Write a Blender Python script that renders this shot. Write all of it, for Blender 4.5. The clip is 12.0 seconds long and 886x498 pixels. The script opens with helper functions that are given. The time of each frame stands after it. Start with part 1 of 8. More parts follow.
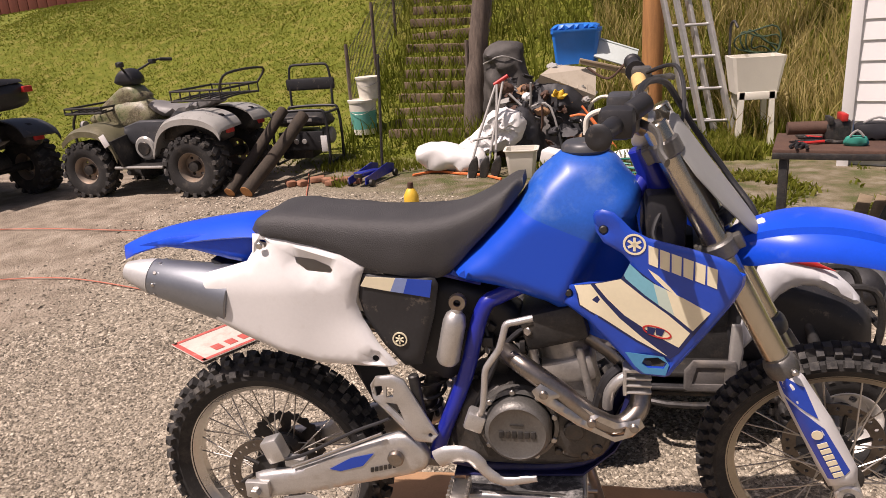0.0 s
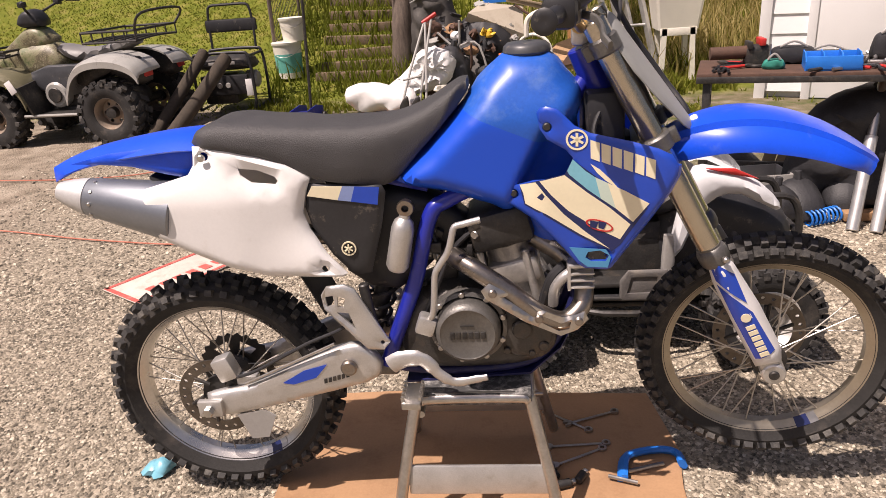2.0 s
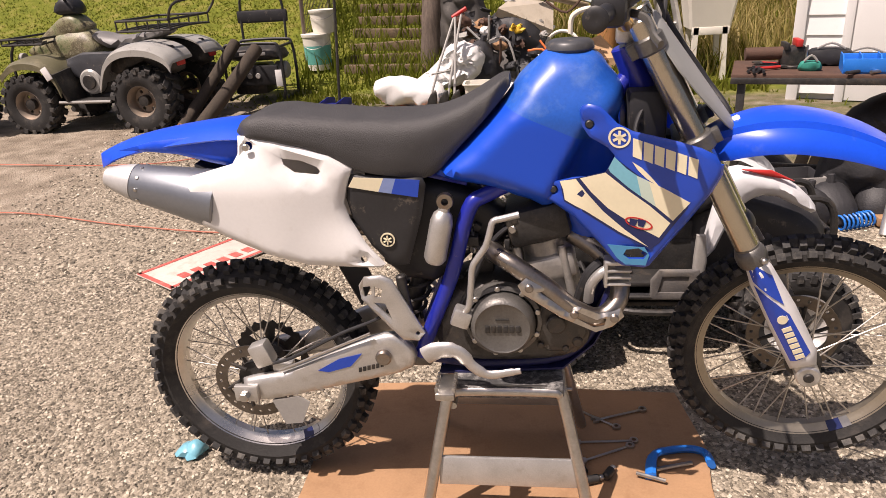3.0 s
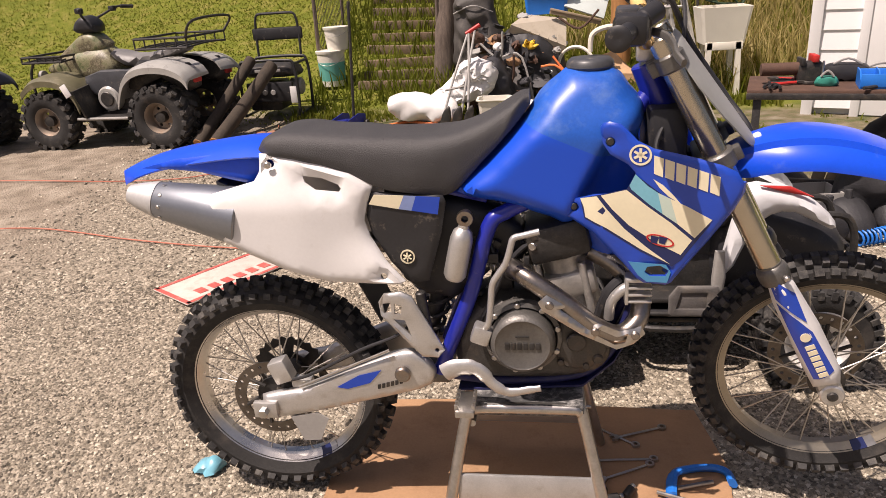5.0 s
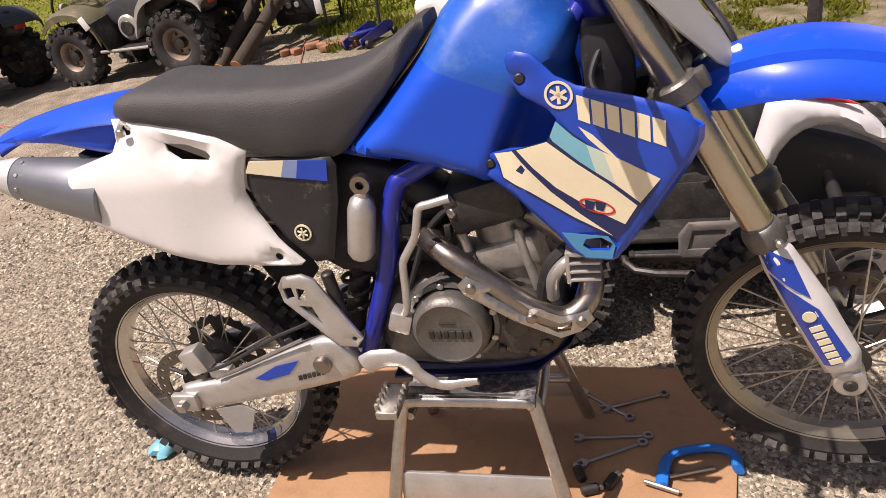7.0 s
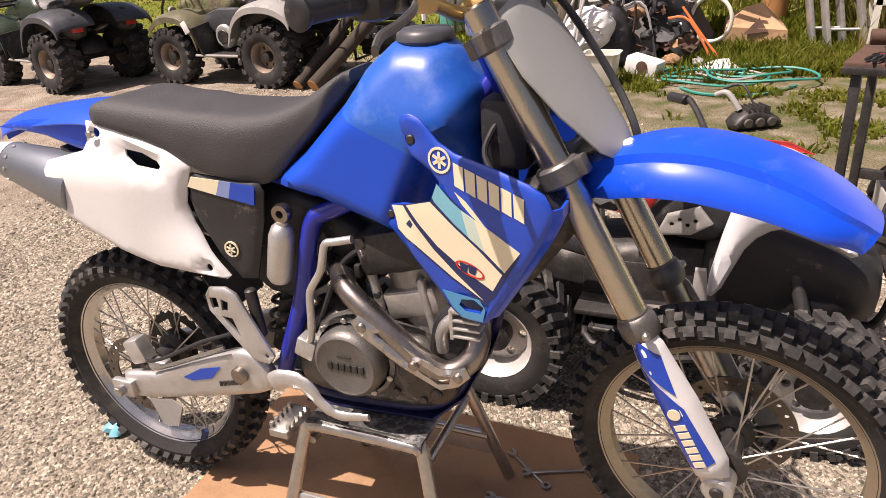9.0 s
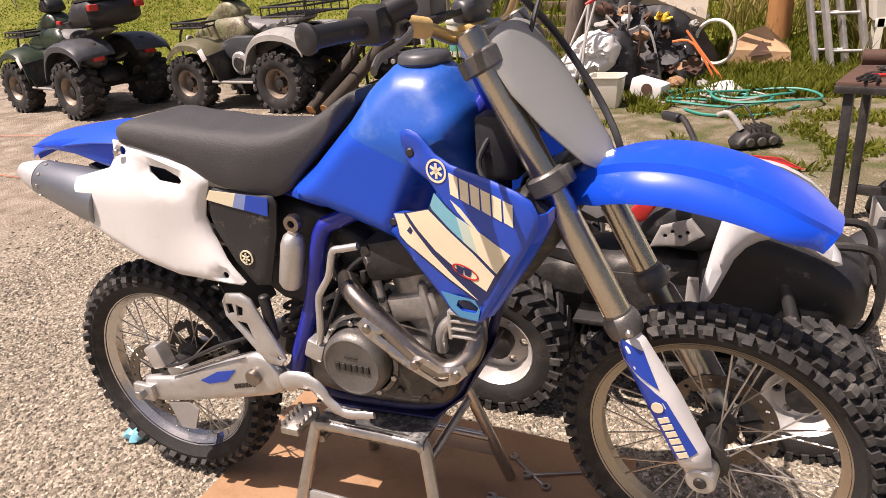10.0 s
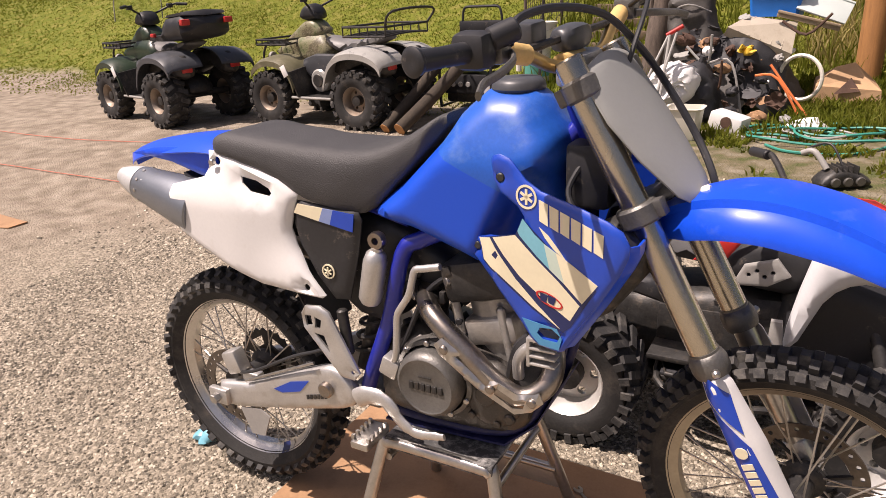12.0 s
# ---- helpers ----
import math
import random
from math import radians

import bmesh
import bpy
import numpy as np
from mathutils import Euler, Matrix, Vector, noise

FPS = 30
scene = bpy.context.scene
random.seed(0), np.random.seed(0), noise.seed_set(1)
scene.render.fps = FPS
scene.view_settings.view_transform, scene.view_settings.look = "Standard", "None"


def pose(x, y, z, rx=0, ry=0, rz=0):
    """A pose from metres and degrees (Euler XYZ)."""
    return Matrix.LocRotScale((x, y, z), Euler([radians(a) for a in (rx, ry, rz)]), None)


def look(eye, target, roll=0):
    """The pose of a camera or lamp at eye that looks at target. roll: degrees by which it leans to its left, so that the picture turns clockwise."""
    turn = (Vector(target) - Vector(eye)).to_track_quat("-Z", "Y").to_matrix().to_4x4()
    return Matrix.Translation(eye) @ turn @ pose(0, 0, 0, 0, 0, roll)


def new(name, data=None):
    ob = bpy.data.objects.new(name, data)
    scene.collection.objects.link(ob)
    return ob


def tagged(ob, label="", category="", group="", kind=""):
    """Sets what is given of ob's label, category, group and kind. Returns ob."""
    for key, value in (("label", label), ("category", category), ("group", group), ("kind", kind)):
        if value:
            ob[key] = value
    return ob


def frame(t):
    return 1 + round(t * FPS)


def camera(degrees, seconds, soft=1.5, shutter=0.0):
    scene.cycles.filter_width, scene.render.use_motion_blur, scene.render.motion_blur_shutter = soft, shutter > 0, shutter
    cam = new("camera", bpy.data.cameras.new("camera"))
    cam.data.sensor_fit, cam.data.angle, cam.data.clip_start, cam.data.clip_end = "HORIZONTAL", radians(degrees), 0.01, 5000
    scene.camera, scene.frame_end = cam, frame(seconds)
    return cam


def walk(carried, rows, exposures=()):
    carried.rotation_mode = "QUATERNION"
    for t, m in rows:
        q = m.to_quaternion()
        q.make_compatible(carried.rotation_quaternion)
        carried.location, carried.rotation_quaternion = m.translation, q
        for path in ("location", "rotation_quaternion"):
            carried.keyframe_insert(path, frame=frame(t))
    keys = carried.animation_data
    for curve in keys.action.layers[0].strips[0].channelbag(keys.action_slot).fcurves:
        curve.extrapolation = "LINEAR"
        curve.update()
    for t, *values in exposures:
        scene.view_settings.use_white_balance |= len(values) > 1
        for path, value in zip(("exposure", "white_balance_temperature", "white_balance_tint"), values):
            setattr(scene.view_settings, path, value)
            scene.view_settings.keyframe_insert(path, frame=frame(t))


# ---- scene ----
cam = camera(64.0, 12.0, soft=0.6)
PATH = [
    (0, (0.850, -1.673, 1.565), (0.458, 0.190, 0.953), -4.3),
    (0.5, (0.815, -1.742, 1.526), (0.542, 0.116, 0.839), -3.3),
    (1, (0.818, -1.749, 1.506), (0.564, 0.109, 0.811), -4.8),
    (1.5, (0.814, -1.745, 1.486), (0.599, 0.111, 0.771), -3.9),
    (2, (0.811, -1.737, 1.467), (0.608, 0.106, 0.717), -4.5),
    (2.5, (0.798, -1.739, 1.467), (0.592, 0.104, 0.718), -4.2),
    (3, (0.767, -1.761, 1.474), (0.510, 0.071, 0.714), -3.6),
    (3.2, (0.773, -1.746, 1.470), (0.524, 0.082, 0.698), -3.6),
    (4.8, (0.777, -1.739, 1.474), (0.575, 0.120, 0.763), -3.3),
    (5, (0.746, -1.764, 1.482), (0.458, 0.079, 0.762), -3.9),
    (5.5, (0.677, -1.880, 1.506), (0.065, -0.142, 0.730), -2.4),
    (6, (0.705, -1.740, 1.473), (0.349, 0.047, 0.648), 0.2),
    (6.5, (0.870, -1.532, 1.454), (0.491, 0.258, 0.645), -6.0),
    (7, (1.063, -1.315, 1.443), (0.538, 0.365, 0.493), -10.8),
    (7.5, (1.120, -1.092, 1.449), (0.572, 0.574, 0.487), -7.5),
    (7.7, (1.136, -1.033, 1.442), (0.576, 0.594, 0.424), -8.2),
    (9.3, (1.462, -1.315, 1.457), (0.707, 0.352, 0.651), -3.6),
    (9.5, (1.475, -1.335, 1.460), (0.720, 0.335, 0.659), -4.1),
    (10, (1.489, -1.357, 1.459), (0.714, 0.319, 0.691), -4.6),
    (10.5, (1.504, -1.352, 1.466), (0.752, 0.361, 0.760), -4.9),
    (11, (1.497, -1.352, 1.477), (0.717, 0.362, 0.804), -5.6),
    (11.5, (1.455, -1.373, 1.480), (0.564, 0.292, 0.823), -4.1),
    (12, (1.444, -1.378, 1.466), (0.512, 0.247, 0.765), -3.0),
]
walk(cam, [(t, look(eye, target, roll)) for t, eye, target, roll in PATH], exposures=((0, 0.14, 6650, 25), (2, 0.32, 6700, 24), (5, 0.27, 6750, 23), (5.5, 0.23, 6650, 23), (7.5, 0.38, 6650, 23), (9.5, 0.55, 6680, 24), (12, 0.42, 6700, 24)))

# ---- world and sun ----
SUN = Vector((-0.42, -0.315, 1.0)).normalized()
world = bpy.data.worlds.new("sky")
scene.world = world
world.use_nodes = True
wn = world.node_tree.nodes
wl = world.node_tree.links
sky = wn.new("ShaderNodeTexSky")
sky.sky_type = "NISHITA"
sky.sun_disc = False
sky.dust_density = 5.0
sky.ozone_density = 0.6
sky.sun_elevation = math.asin(SUN.z)
sky.sun_rotation = math.atan2(SUN.x, SUN.y)
wl.new(sky.outputs[0], wn["Background"].inputs[0])
wn["Background"].inputs[1].default_value = 0.058
sun_data = bpy.data.lights.new("sun", "SUN")
sun_data.energy = 5.0
sun_data.angle = radians(0.53)
sun_data.color = (1.0, 0.93, 0.82)
sun = new("sun", sun_data)
sun.matrix_world = look(SUN * 30, (0, 0, 0))

# ---- materials ----


def mat(name, color, rough=0.5, metal=0.0, vary=0.15, scale=6.0, grain=0.0, grain_scale=120.0, dirt=None, dirt_amount=0.0,
        dirt_scale=3.0, coat=0.0, rough_vary=0.1, stretch=(1, 1, 1), spec=0.5, island=0.0, stops=None):
    """A painted, worn or natural surface: colour varied at two scales, roughness varied, fine relief, patches of dirt."""
    m = bpy.data.materials.new(name)
    m.use_nodes = True
    n, l = m.node_tree.nodes, m.node_tree.links
    b = n["Principled BSDF"]
    tc = n.new("ShaderNodeTexCoord")
    mp = n.new("ShaderNodeMapping")
    mp.inputs["Scale"].default_value = stretch
    l.new(tc.outputs["Object"], mp.inputs[0])

    def noise_tex(s, detail=4.0, rough_n=0.6):
        t = n.new("ShaderNodeTexNoise")
        t.inputs["Scale"].default_value = s
        t.inputs["Detail"].default_value = detail
        t.inputs["Roughness"].default_value = rough_n
        l.new(mp.outputs[0], t.inputs["Vector"])
        return t

    big, fine = noise_tex(scale), noise_tex(grain_scale, 3.0)
    ramp = n.new("ShaderNodeValToRGB")
    lo = [max(0, c * (1 - vary)) for c in color]
    hi = [min(1, c * (1 + vary)) for c in color]
    if stops:
        ramp.color_ramp.elements[0].position, ramp.color_ramp.elements[0].color = stops[0][0], (*stops[0][1], 1)
        ramp.color_ramp.elements[1].position, ramp.color_ramp.elements[1].color = stops[-1][0], (*stops[-1][1], 1)
        for p, c in stops[1:-1]:
            ramp.color_ramp.elements.new(p).color = (*c, 1)
    else:
        ramp.color_ramp.elements[0].position, ramp.color_ramp.elements[0].color = 0.3, (*lo, 1)
        ramp.color_ramp.elements[1].position, ramp.color_ramp.elements[1].color = 0.7, (*hi, 1)
    mixv = n.new("ShaderNodeMath")
    mixv.operation = "MULTIPLY_ADD"
    mixv.inputs[1].default_value = 0.35
    l.new(fine.outputs[0], mixv.inputs[0])
    sc = n.new("ShaderNodeMath")
    sc.operation = "MULTIPLY"
    sc.inputs[1].default_value = 0.65
    l.new(big.outputs[0], sc.inputs[0])
    l.new(sc.outputs[0], mixv.inputs[2])
    last = mixv.outputs[0]
    if island:
        geo = n.new("ShaderNodeNewGeometry")
        isl = n.new("ShaderNodeMath")
        isl.operation = "MULTIPLY_ADD"
        isl.inputs[1].default_value = island
        l.new(geo.outputs["Random Per Island"], isl.inputs[0])
        off = n.new("ShaderNodeMath")
        off.operation = "SUBTRACT"
        off.inputs[1].default_value = island / 2
        l.new(last, off.inputs[0])
        l.new(off.outputs[0], isl.inputs[2])
        last = isl.outputs[0]
    l.new(last, ramp.inputs[0])
    col = ramp.outputs[0]
    if dirt:
        dn = noise_tex(dirt_scale, 8.0, 0.7)
        dr = n.new("ShaderNodeValToRGB")
        dr.color_ramp.elements[0].position = 0.62 - 0.3 * dirt_amount
        dr.color_ramp.elements[1].position = 0.72 - 0.1 * dirt_amount
        l.new(dn.outputs[0], dr.inputs[0])
        dm = n.new("ShaderNodeMath")
        dm.operation = "MULTIPLY"
        dm.inputs[1].default_value = 0.25 + 0.6 * dirt_amount
        l.new(dr.outputs[0], dm.inputs[0])
        mx = n.new("ShaderNodeMix")
        mx.data_type = "RGBA"
        l.new(dm.outputs[0], mx.inputs[0])
        l.new(col, mx.inputs[6])
        mx.inputs[7].default_value = (*dirt, 1)
        col = mx.outputs[2]
    l.new(col, b.inputs["Base Color"])
    rr = n.new("ShaderNodeMapRange")
    rr.inputs["To Min"].default_value = max(0.02, rough - rough_vary)
    rr.inputs["To Max"].default_value = min(1, rough + rough_vary)
    l.new(big.outputs[0], rr.inputs[0])
    l.new(rr.outputs[0], b.inputs["Roughness"])
    b.inputs["Metallic"].default_value = metal
    b.inputs["Coat Weight"].default_value = coat
    b.inputs["Coat Roughness"].default_value = 0.12
    b.inputs["Specular IOR Level"].default_value = spec
    if grain:
        bp = n.new("ShaderNodeBump")
        bp.inputs["Strength"].default_value = grain
        bp.inputs["Distance"].default_value = 0.004
        l.new(fine.outputs[0], bp.inputs["Height"])
        l.new(bp.outputs[0], b.inputs["Normal"])
    return m


DUST = (0.42, 0.34, 0.25)
M_BLUE = mat("blue_plastic", (0.004, 0.075, 0.68), 0.33, vary=0.12, scale=5, spec=0.4, coat=0.2, dirt=(0.14, 0.22, 0.52), dirt_amount=0.12, dirt_scale=9)
M_TANK = mat("blue_tank", (0.014, 0.105, 0.5), 0.4, vary=0.2, scale=4, coat=0.05, dirt=(0.16, 0.27, 0.5), dirt_amount=0.32, dirt_scale=9)
M_TANK_LOW = (0.004, 0.07, 0.55)


def two_tone(m, low, a, b):
    """Below the line from a to b, in x and z, the surface carries a second, deeper colour."""
    n, l = m.node_tree.nodes, m.node_tree.links
    pb = n["Principled BSDF"]
    tc = n.new("ShaderNodeTexCoord")
    dot = n.new("ShaderNodeVectorMath")
    dot.operation = "DOT_PRODUCT"
    nx, nz = b[1] - a[1], a[0] - b[0]
    dot.inputs[1].default_value = (nx, 0, nz)
    l.new(tc.outputs["Object"], dot.inputs[0])
    cmp_ = n.new("ShaderNodeMath")
    cmp_.operation = "GREATER_THAN"
    cmp_.inputs[1].default_value = nx * a[0] + nz * a[1]
    l.new(dot.outputs["Value"], cmp_.inputs[0])
    mx = n.new("ShaderNodeMix")
    mx.data_type = "RGBA"
    l.new(cmp_.outputs[0], mx.inputs[0])
    l.new(pb.inputs["Base Color"].links[0].from_socket, mx.inputs[6])
    mx.inputs[7].default_value = (*low, 1)
    l.new(mx.outputs[2], pb.inputs["Base Color"])


two_tone(M_TANK, M_TANK_LOW, (0.74, 1.125), (0.865, 1.07))
M_DKBLUE = mat("blue_frame_paint", (0.012, 0.022, 0.30), 0.33, vary=0.15, scale=14, coat=0.3, dirt=DUST, dirt_amount=0.08, dirt_scale=20)
M_WHITE = mat("white_plastic", (0.74, 0.73, 0.71), 0.42, vary=0.05, scale=5, dirt=(0.5, 0.46, 0.4), dirt_amount=0.12, dirt_scale=6, rough_vary=0.12)
M_DISC = mat("browned_brake_disc", (0.16, 0.14, 0.12), 0.35, metal=0.85, vary=0.3, scale=20, dirt=(0.12, 0.08, 0.05), dirt_amount=0.3, dirt_scale=16)
M_SIGNW = mat("dirty_white_sign", (0.55, 0.5, 0.44), 0.6, vary=0.15, scale=9, dirt=(0.45, 0.2, 0.15), dirt_amount=0.4, dirt_scale=11)
M_SIGNR = mat("faded_red_paint", (0.5, 0.1, 0.08), 0.6, vary=0.25, scale=14, dirt=(0.55, 0.42, 0.36), dirt_amount=0.35, dirt_scale=18)
M_BLACKP = mat("black_plastic", (0.021, 0.021, 0.023), 0.5, vary=0.3, scale=8, dirt=DUST, dirt_amount=0.03, dirt_scale=15)
M_SEAT = mat("black_vinyl", (0.05, 0.049, 0.05), 0.55, vary=0.25, scale=5, grain=0.5, grain_scale=420, dirt=(0.16, 0.15, 0.14), dirt_amount=0.15, dirt_scale=4)
M_RUBBER = mat("tyre_rubber", (0.022, 0.021, 0.02), 0.8, vary=0.35, scale=18, grain=0.3, dirt=(0.12, 0.1, 0.08), dirt_amount=0.3, dirt_scale=9)
M_KNOB = mat("tyre_knobs", (0.035, 0.034, 0.033), 0.8, vary=0.35, scale=18, grain=0.3, dirt=(0.24, 0.22, 0.19), dirt_amount=0.4, dirt_scale=12, island=0.3)
M_RIMS = mat("silver_rim", (0.6, 0.58, 0.55), 0.28, metal=0.95, vary=0.15, scale=9, dirt=DUST, dirt_amount=0.12, dirt_scale=12)
M_RIM = mat("gold_grey_rim", (0.42, 0.37, 0.29), 0.4, metal=0.85, vary=0.15, scale=9, dirt=DUST, dirt_amount=0.15, dirt_scale=12)
M_ALU = mat("cast_aluminium", (0.56, 0.55, 0.53), 0.42, metal=0.75, vary=0.15, scale=14, grain=0.12, grain_scale=250, dirt=(0.3, 0.26, 0.2), dirt_amount=0.18, dirt_scale=16)
M_ALUD = mat("grey_engine_case", (0.15, 0.145, 0.135), 0.45, metal=0.55, vary=0.25, scale=20, grain=0.25, grain_scale=200, dirt=(0.12, 0.1, 0.08), dirt_amount=0.3, dirt_scale=18)
# darker metal than the grey engine case, with brown patches
M_CASE = mat("dark_engine_case", (0.075, 0.07, 0.064), 0.45, metal=0.5, vary=0.35, scale=18, grain=0.25, grain_scale=200, dirt=(0.16, 0.12, 0.08), dirt_amount=0.3, dirt_scale=16)
M_CYL = mat("dull_cylinder_alloy", (0.5, 0.48, 0.45), 0.45, metal=0.7, vary=0.2, scale=16, grain=0.2, dirt=(0.12, 0.09, 0.06), dirt_amount=0.35, dirt_scale=14)
M_DARKM = mat("dark_metal", (0.05, 0.048, 0.046), 0.5, metal=0.5, vary=0.4, scale=25, grain=0.2, dirt=(0.18, 0.14, 0.1), dirt_amount=0.3, dirt_scale=20)
M_STEEL = mat("bare_steel", (0.5, 0.48, 0.45), 0.32, metal=0.95, vary=0.2, scale=25, dirt=(0.3, 0.22, 0.14), dirt_amount=0.1, dirt_scale=15)
M_PIPE = mat("heat_stained_pipe", (0.3, 0.27, 0.24), 0.3, metal=0.95, vary=0.3, scale=9, dirt=(0.3, 0.17, 0.09), dirt_amount=0.3, dirt_scale=10)
M_CAP = mat("dark_grey_plastic", (0.055, 0.058, 0.065), 0.42, vary=0.25, scale=12, dirt=DUST, dirt_amount=0.08, dirt_scale=14)
M_FORK = mat("grey_alloy_fork", (0.52, 0.475, 0.39), 0.24, metal=0.95, vary=0.1, scale=8, stretch=(1, 1, 0.2))
M_ENDCAP = mat("dull_grey_end_cap", (0.55, 0.55, 0.54), 0.5, metal=0.4, vary=0.12, scale=10, dirt=(0.35, 0.32, 0.28), dirt_amount=0.2, dirt_scale=9)
M_SILENCER = mat("brushed_silencer", (0.27, 0.29, 0.32), 0.42, metal=0.85, vary=0.1, scale=6, dirt=(0.5, 0.5, 0.5), dirt_amount=0.1)
M_CREAM = mat("cream_decal", (0.75, 0.68, 0.48), 0.35, vary=0.06, scale=10, coat=0.2)
M_TEALD = mat("deep_teal_decal", (0.05, 0.22, 0.4), 0.35, vary=0.1, scale=8, coat=0.2)
M_TEAL = mat("teal_decal", (0.16, 0.42, 0.52), 0.35, vary=0.1, scale=8, coat=0.2)
M_TEALPALE = mat("pale_teal_decal", (0.48, 0.58, 0.5), 0.35, vary=0.06, scale=8, coat=0.2)
M_DECALPALE = mat("faded_blue_decal", (0.2, 0.27, 0.5), 0.35, vary=0.1, scale=8, coat=0.3)
M_DECALBLUE = mat("royal_blue_decal", (0.008, 0.055, 0.42), 0.33, vary=0.08, scale=8, coat=0.3)
M_DECALNAVY = mat("navy_decal", (0.012, 0.02, 0.09), 0.35, vary=0.1, scale=8)
M_PLATE = mat("grey_number_plate", (0.31, 0.315, 0.30), 0.5, vary=0.05, scale=6, dirt=(0.3, 0.28, 0.25), dirt_amount=0.08)
M_RED = mat("red_plastic", (0.5, 0.03, 0.025), 0.4, vary=0.15, scale=10)
M_GOLD = mat("gold_alloy", (0.5, 0.34, 0.13), 0.35, metal=0.8, vary=0.15, scale=12)
M_BEIGE = mat("beige_plastic", (0.42, 0.37, 0.29), 0.55, vary=0.12, scale=5, dirt=(0.2, 0.16, 0.11), dirt_amount=0.3, dirt_scale=6)
M_MATG = mat("dirty_rubber_mat", (0.13, 0.122, 0.115), 0.75, vary=0.3, scale=9, grain=0.3, dirt=(0.28, 0.24, 0.19), dirt_amount=0.35, dirt_scale=8)
M_TARP = mat("dusty_tarp", (0.07, 0.064, 0.058), 0.7, vary=0.4, scale=6, grain=0.3, dirt=(0.2, 0.18, 0.15), dirt_amount=0.3, dirt_scale=5)
M_TAN = mat("tan_foam", (0.62, 0.42, 0.16), 0.7, vary=0.15, scale=20, grain=0.3)
M_CARD = mat("cardboard", (0.36, 0.21, 0.11), 0.85, vary=0.16, scale=5, grain=0.1, dirt=(0.2, 0.1, 0.045), dirt_amount=0.35, dirt_scale=7)
M_WOOD = mat("weathered_wood", (0.3, 0.23, 0.15), 0.8, vary=0.3, scale=3, grain=0.4, stretch=(1, 1, 8), dirt=(0.12, 0.09, 0.06), dirt_amount=0.2)
M_BRICK = mat("broken_brick", (0.3, 0.14, 0.08), 0.85, vary=0.3, scale=16, grain=0.4, dirt=(0.35, 0.28, 0.2), dirt_amount=0.35, dirt_scale=12)
M_POLE = mat("orange_brown_pole", (0.42, 0.2, 0.07), 0.75, vary=0.3, scale=5, grain=0.4, stretch=(5, 5, 0.5), dirt=(0.14, 0.07, 0.03), dirt_amount=0.3)
M_BARK = mat("grey_bark", (0.13, 0.1, 0.08), 0.9, vary=0.5, scale=10, grain=1.0, grain_scale=50, stretch=(4, 4, 0.6))
M_SIDING = mat("white_siding", (0.8, 0.8, 0.79), 0.5, vary=0.04, scale=3, dirt=(0.6, 0.58, 0.53), dirt_amount=0.1, dirt_scale=2)
M_CAMO = mat("camo_plastic", (0.15, 0.15, 0.085), 0.45, vary=0.2, scale=9, dirt=DUST, dirt_amount=0.3, dirt_scale=6,
             stops=[(0.3, (0.03, 0.045, 0.02)), (0.42, (0.12, 0.14, 0.06)), (0.5, (0.24, 0.22, 0.13)), (0.58, (0.07, 0.055, 0.03)), (0.68, (0.3, 0.28, 0.18))])
M_OLIVE = mat("dusty_olive_plastic", (0.13, 0.12, 0.07), 0.4, vary=0.2, scale=6, dirt=(0.35, 0.3, 0.2), dirt_amount=0.25, dirt_scale=5)
M_SILVERP = mat("silver_plastic", (0.36, 0.355, 0.33), 0.3, vary=0.15, scale=6, dirt=DUST, dirt_amount=0.15, dirt_scale=5)
M_QUADW = mat("quad_white_plastic", (0.66, 0.67, 0.68), 0.35, vary=0.06, scale=6, dirt=DUST, dirt_amount=0.06)
M_BINBLUE = mat("bright_blue_plastic", (0.01, 0.17, 0.62), 0.45, vary=0.1, scale=8)
M_TUBW = mat("cream_white_plastic", (0.72, 0.69, 0.6), 0.5, vary=0.05, scale=5, dirt=(0.5, 0.45, 0.36), dirt_amount=0.1)
M_GREYP = mat("grey_plastic", (0.32, 0.31, 0.29), 0.5, vary=0.15, scale=6, dirt=(0.2, 0.17, 0.13), dirt_amount=0.2)
M_CLOTH = mat("dark_cloth", (0.028, 0.028, 0.031), 0.6, vary=0.5, scale=9, grain=0.4)
M_BROWNR = mat("rusty_brown", (0.085, 0.045, 0.03), 0.8, vary=0.35, scale=12, grain=0.4)
M_GREENH = mat("green_hose", (0.03, 0.26, 0.2), 0.5, vary=0.2, scale=12)
M_ORANGE = mat("orange_cord", (0.75, 0.2, 0.06), 0.55, vary=0.15, scale=15)
M_REDCORD = mat("red_cord", (0.5, 0.16, 0.1), 0.6, vary=0.2, scale=15)
M_YELLOW = mat("yellow_plastic", (0.7, 0.45, 0.04), 0.5, vary=0.1, scale=12)
M_TEALP = mat("teal_bucket", (0.12, 0.42, 0.36), 0.5, vary=0.1, scale=8)


def leaf_mat(name, stops, through_light):
    """Grass: colour varied from blade to blade and patch to patch, part of the light passing through."""
    k = mat(name, (0.2, 0.2, 0.05), 0.6, scale=0.7, island=0.25, spec=0.2, stops=stops)
    n, l = k.node_tree.nodes, k.node_tree.links
    b, out = n["Principled BSDF"], n["Material Output"]
    tr = n.new("ShaderNodeBsdfTranslucent")
    l.new(b.inputs["Base Color"].links[0].from_socket, tr.inputs["Color"])
    mx = n.new("ShaderNodeMixShader")
    mx.inputs[0].default_value = through_light
    l.new(b.outputs[0], mx.inputs[1])
    l.new(tr.outputs[0], mx.inputs[2])
    l.new(mx.outputs[0], out.inputs[0])
    return k


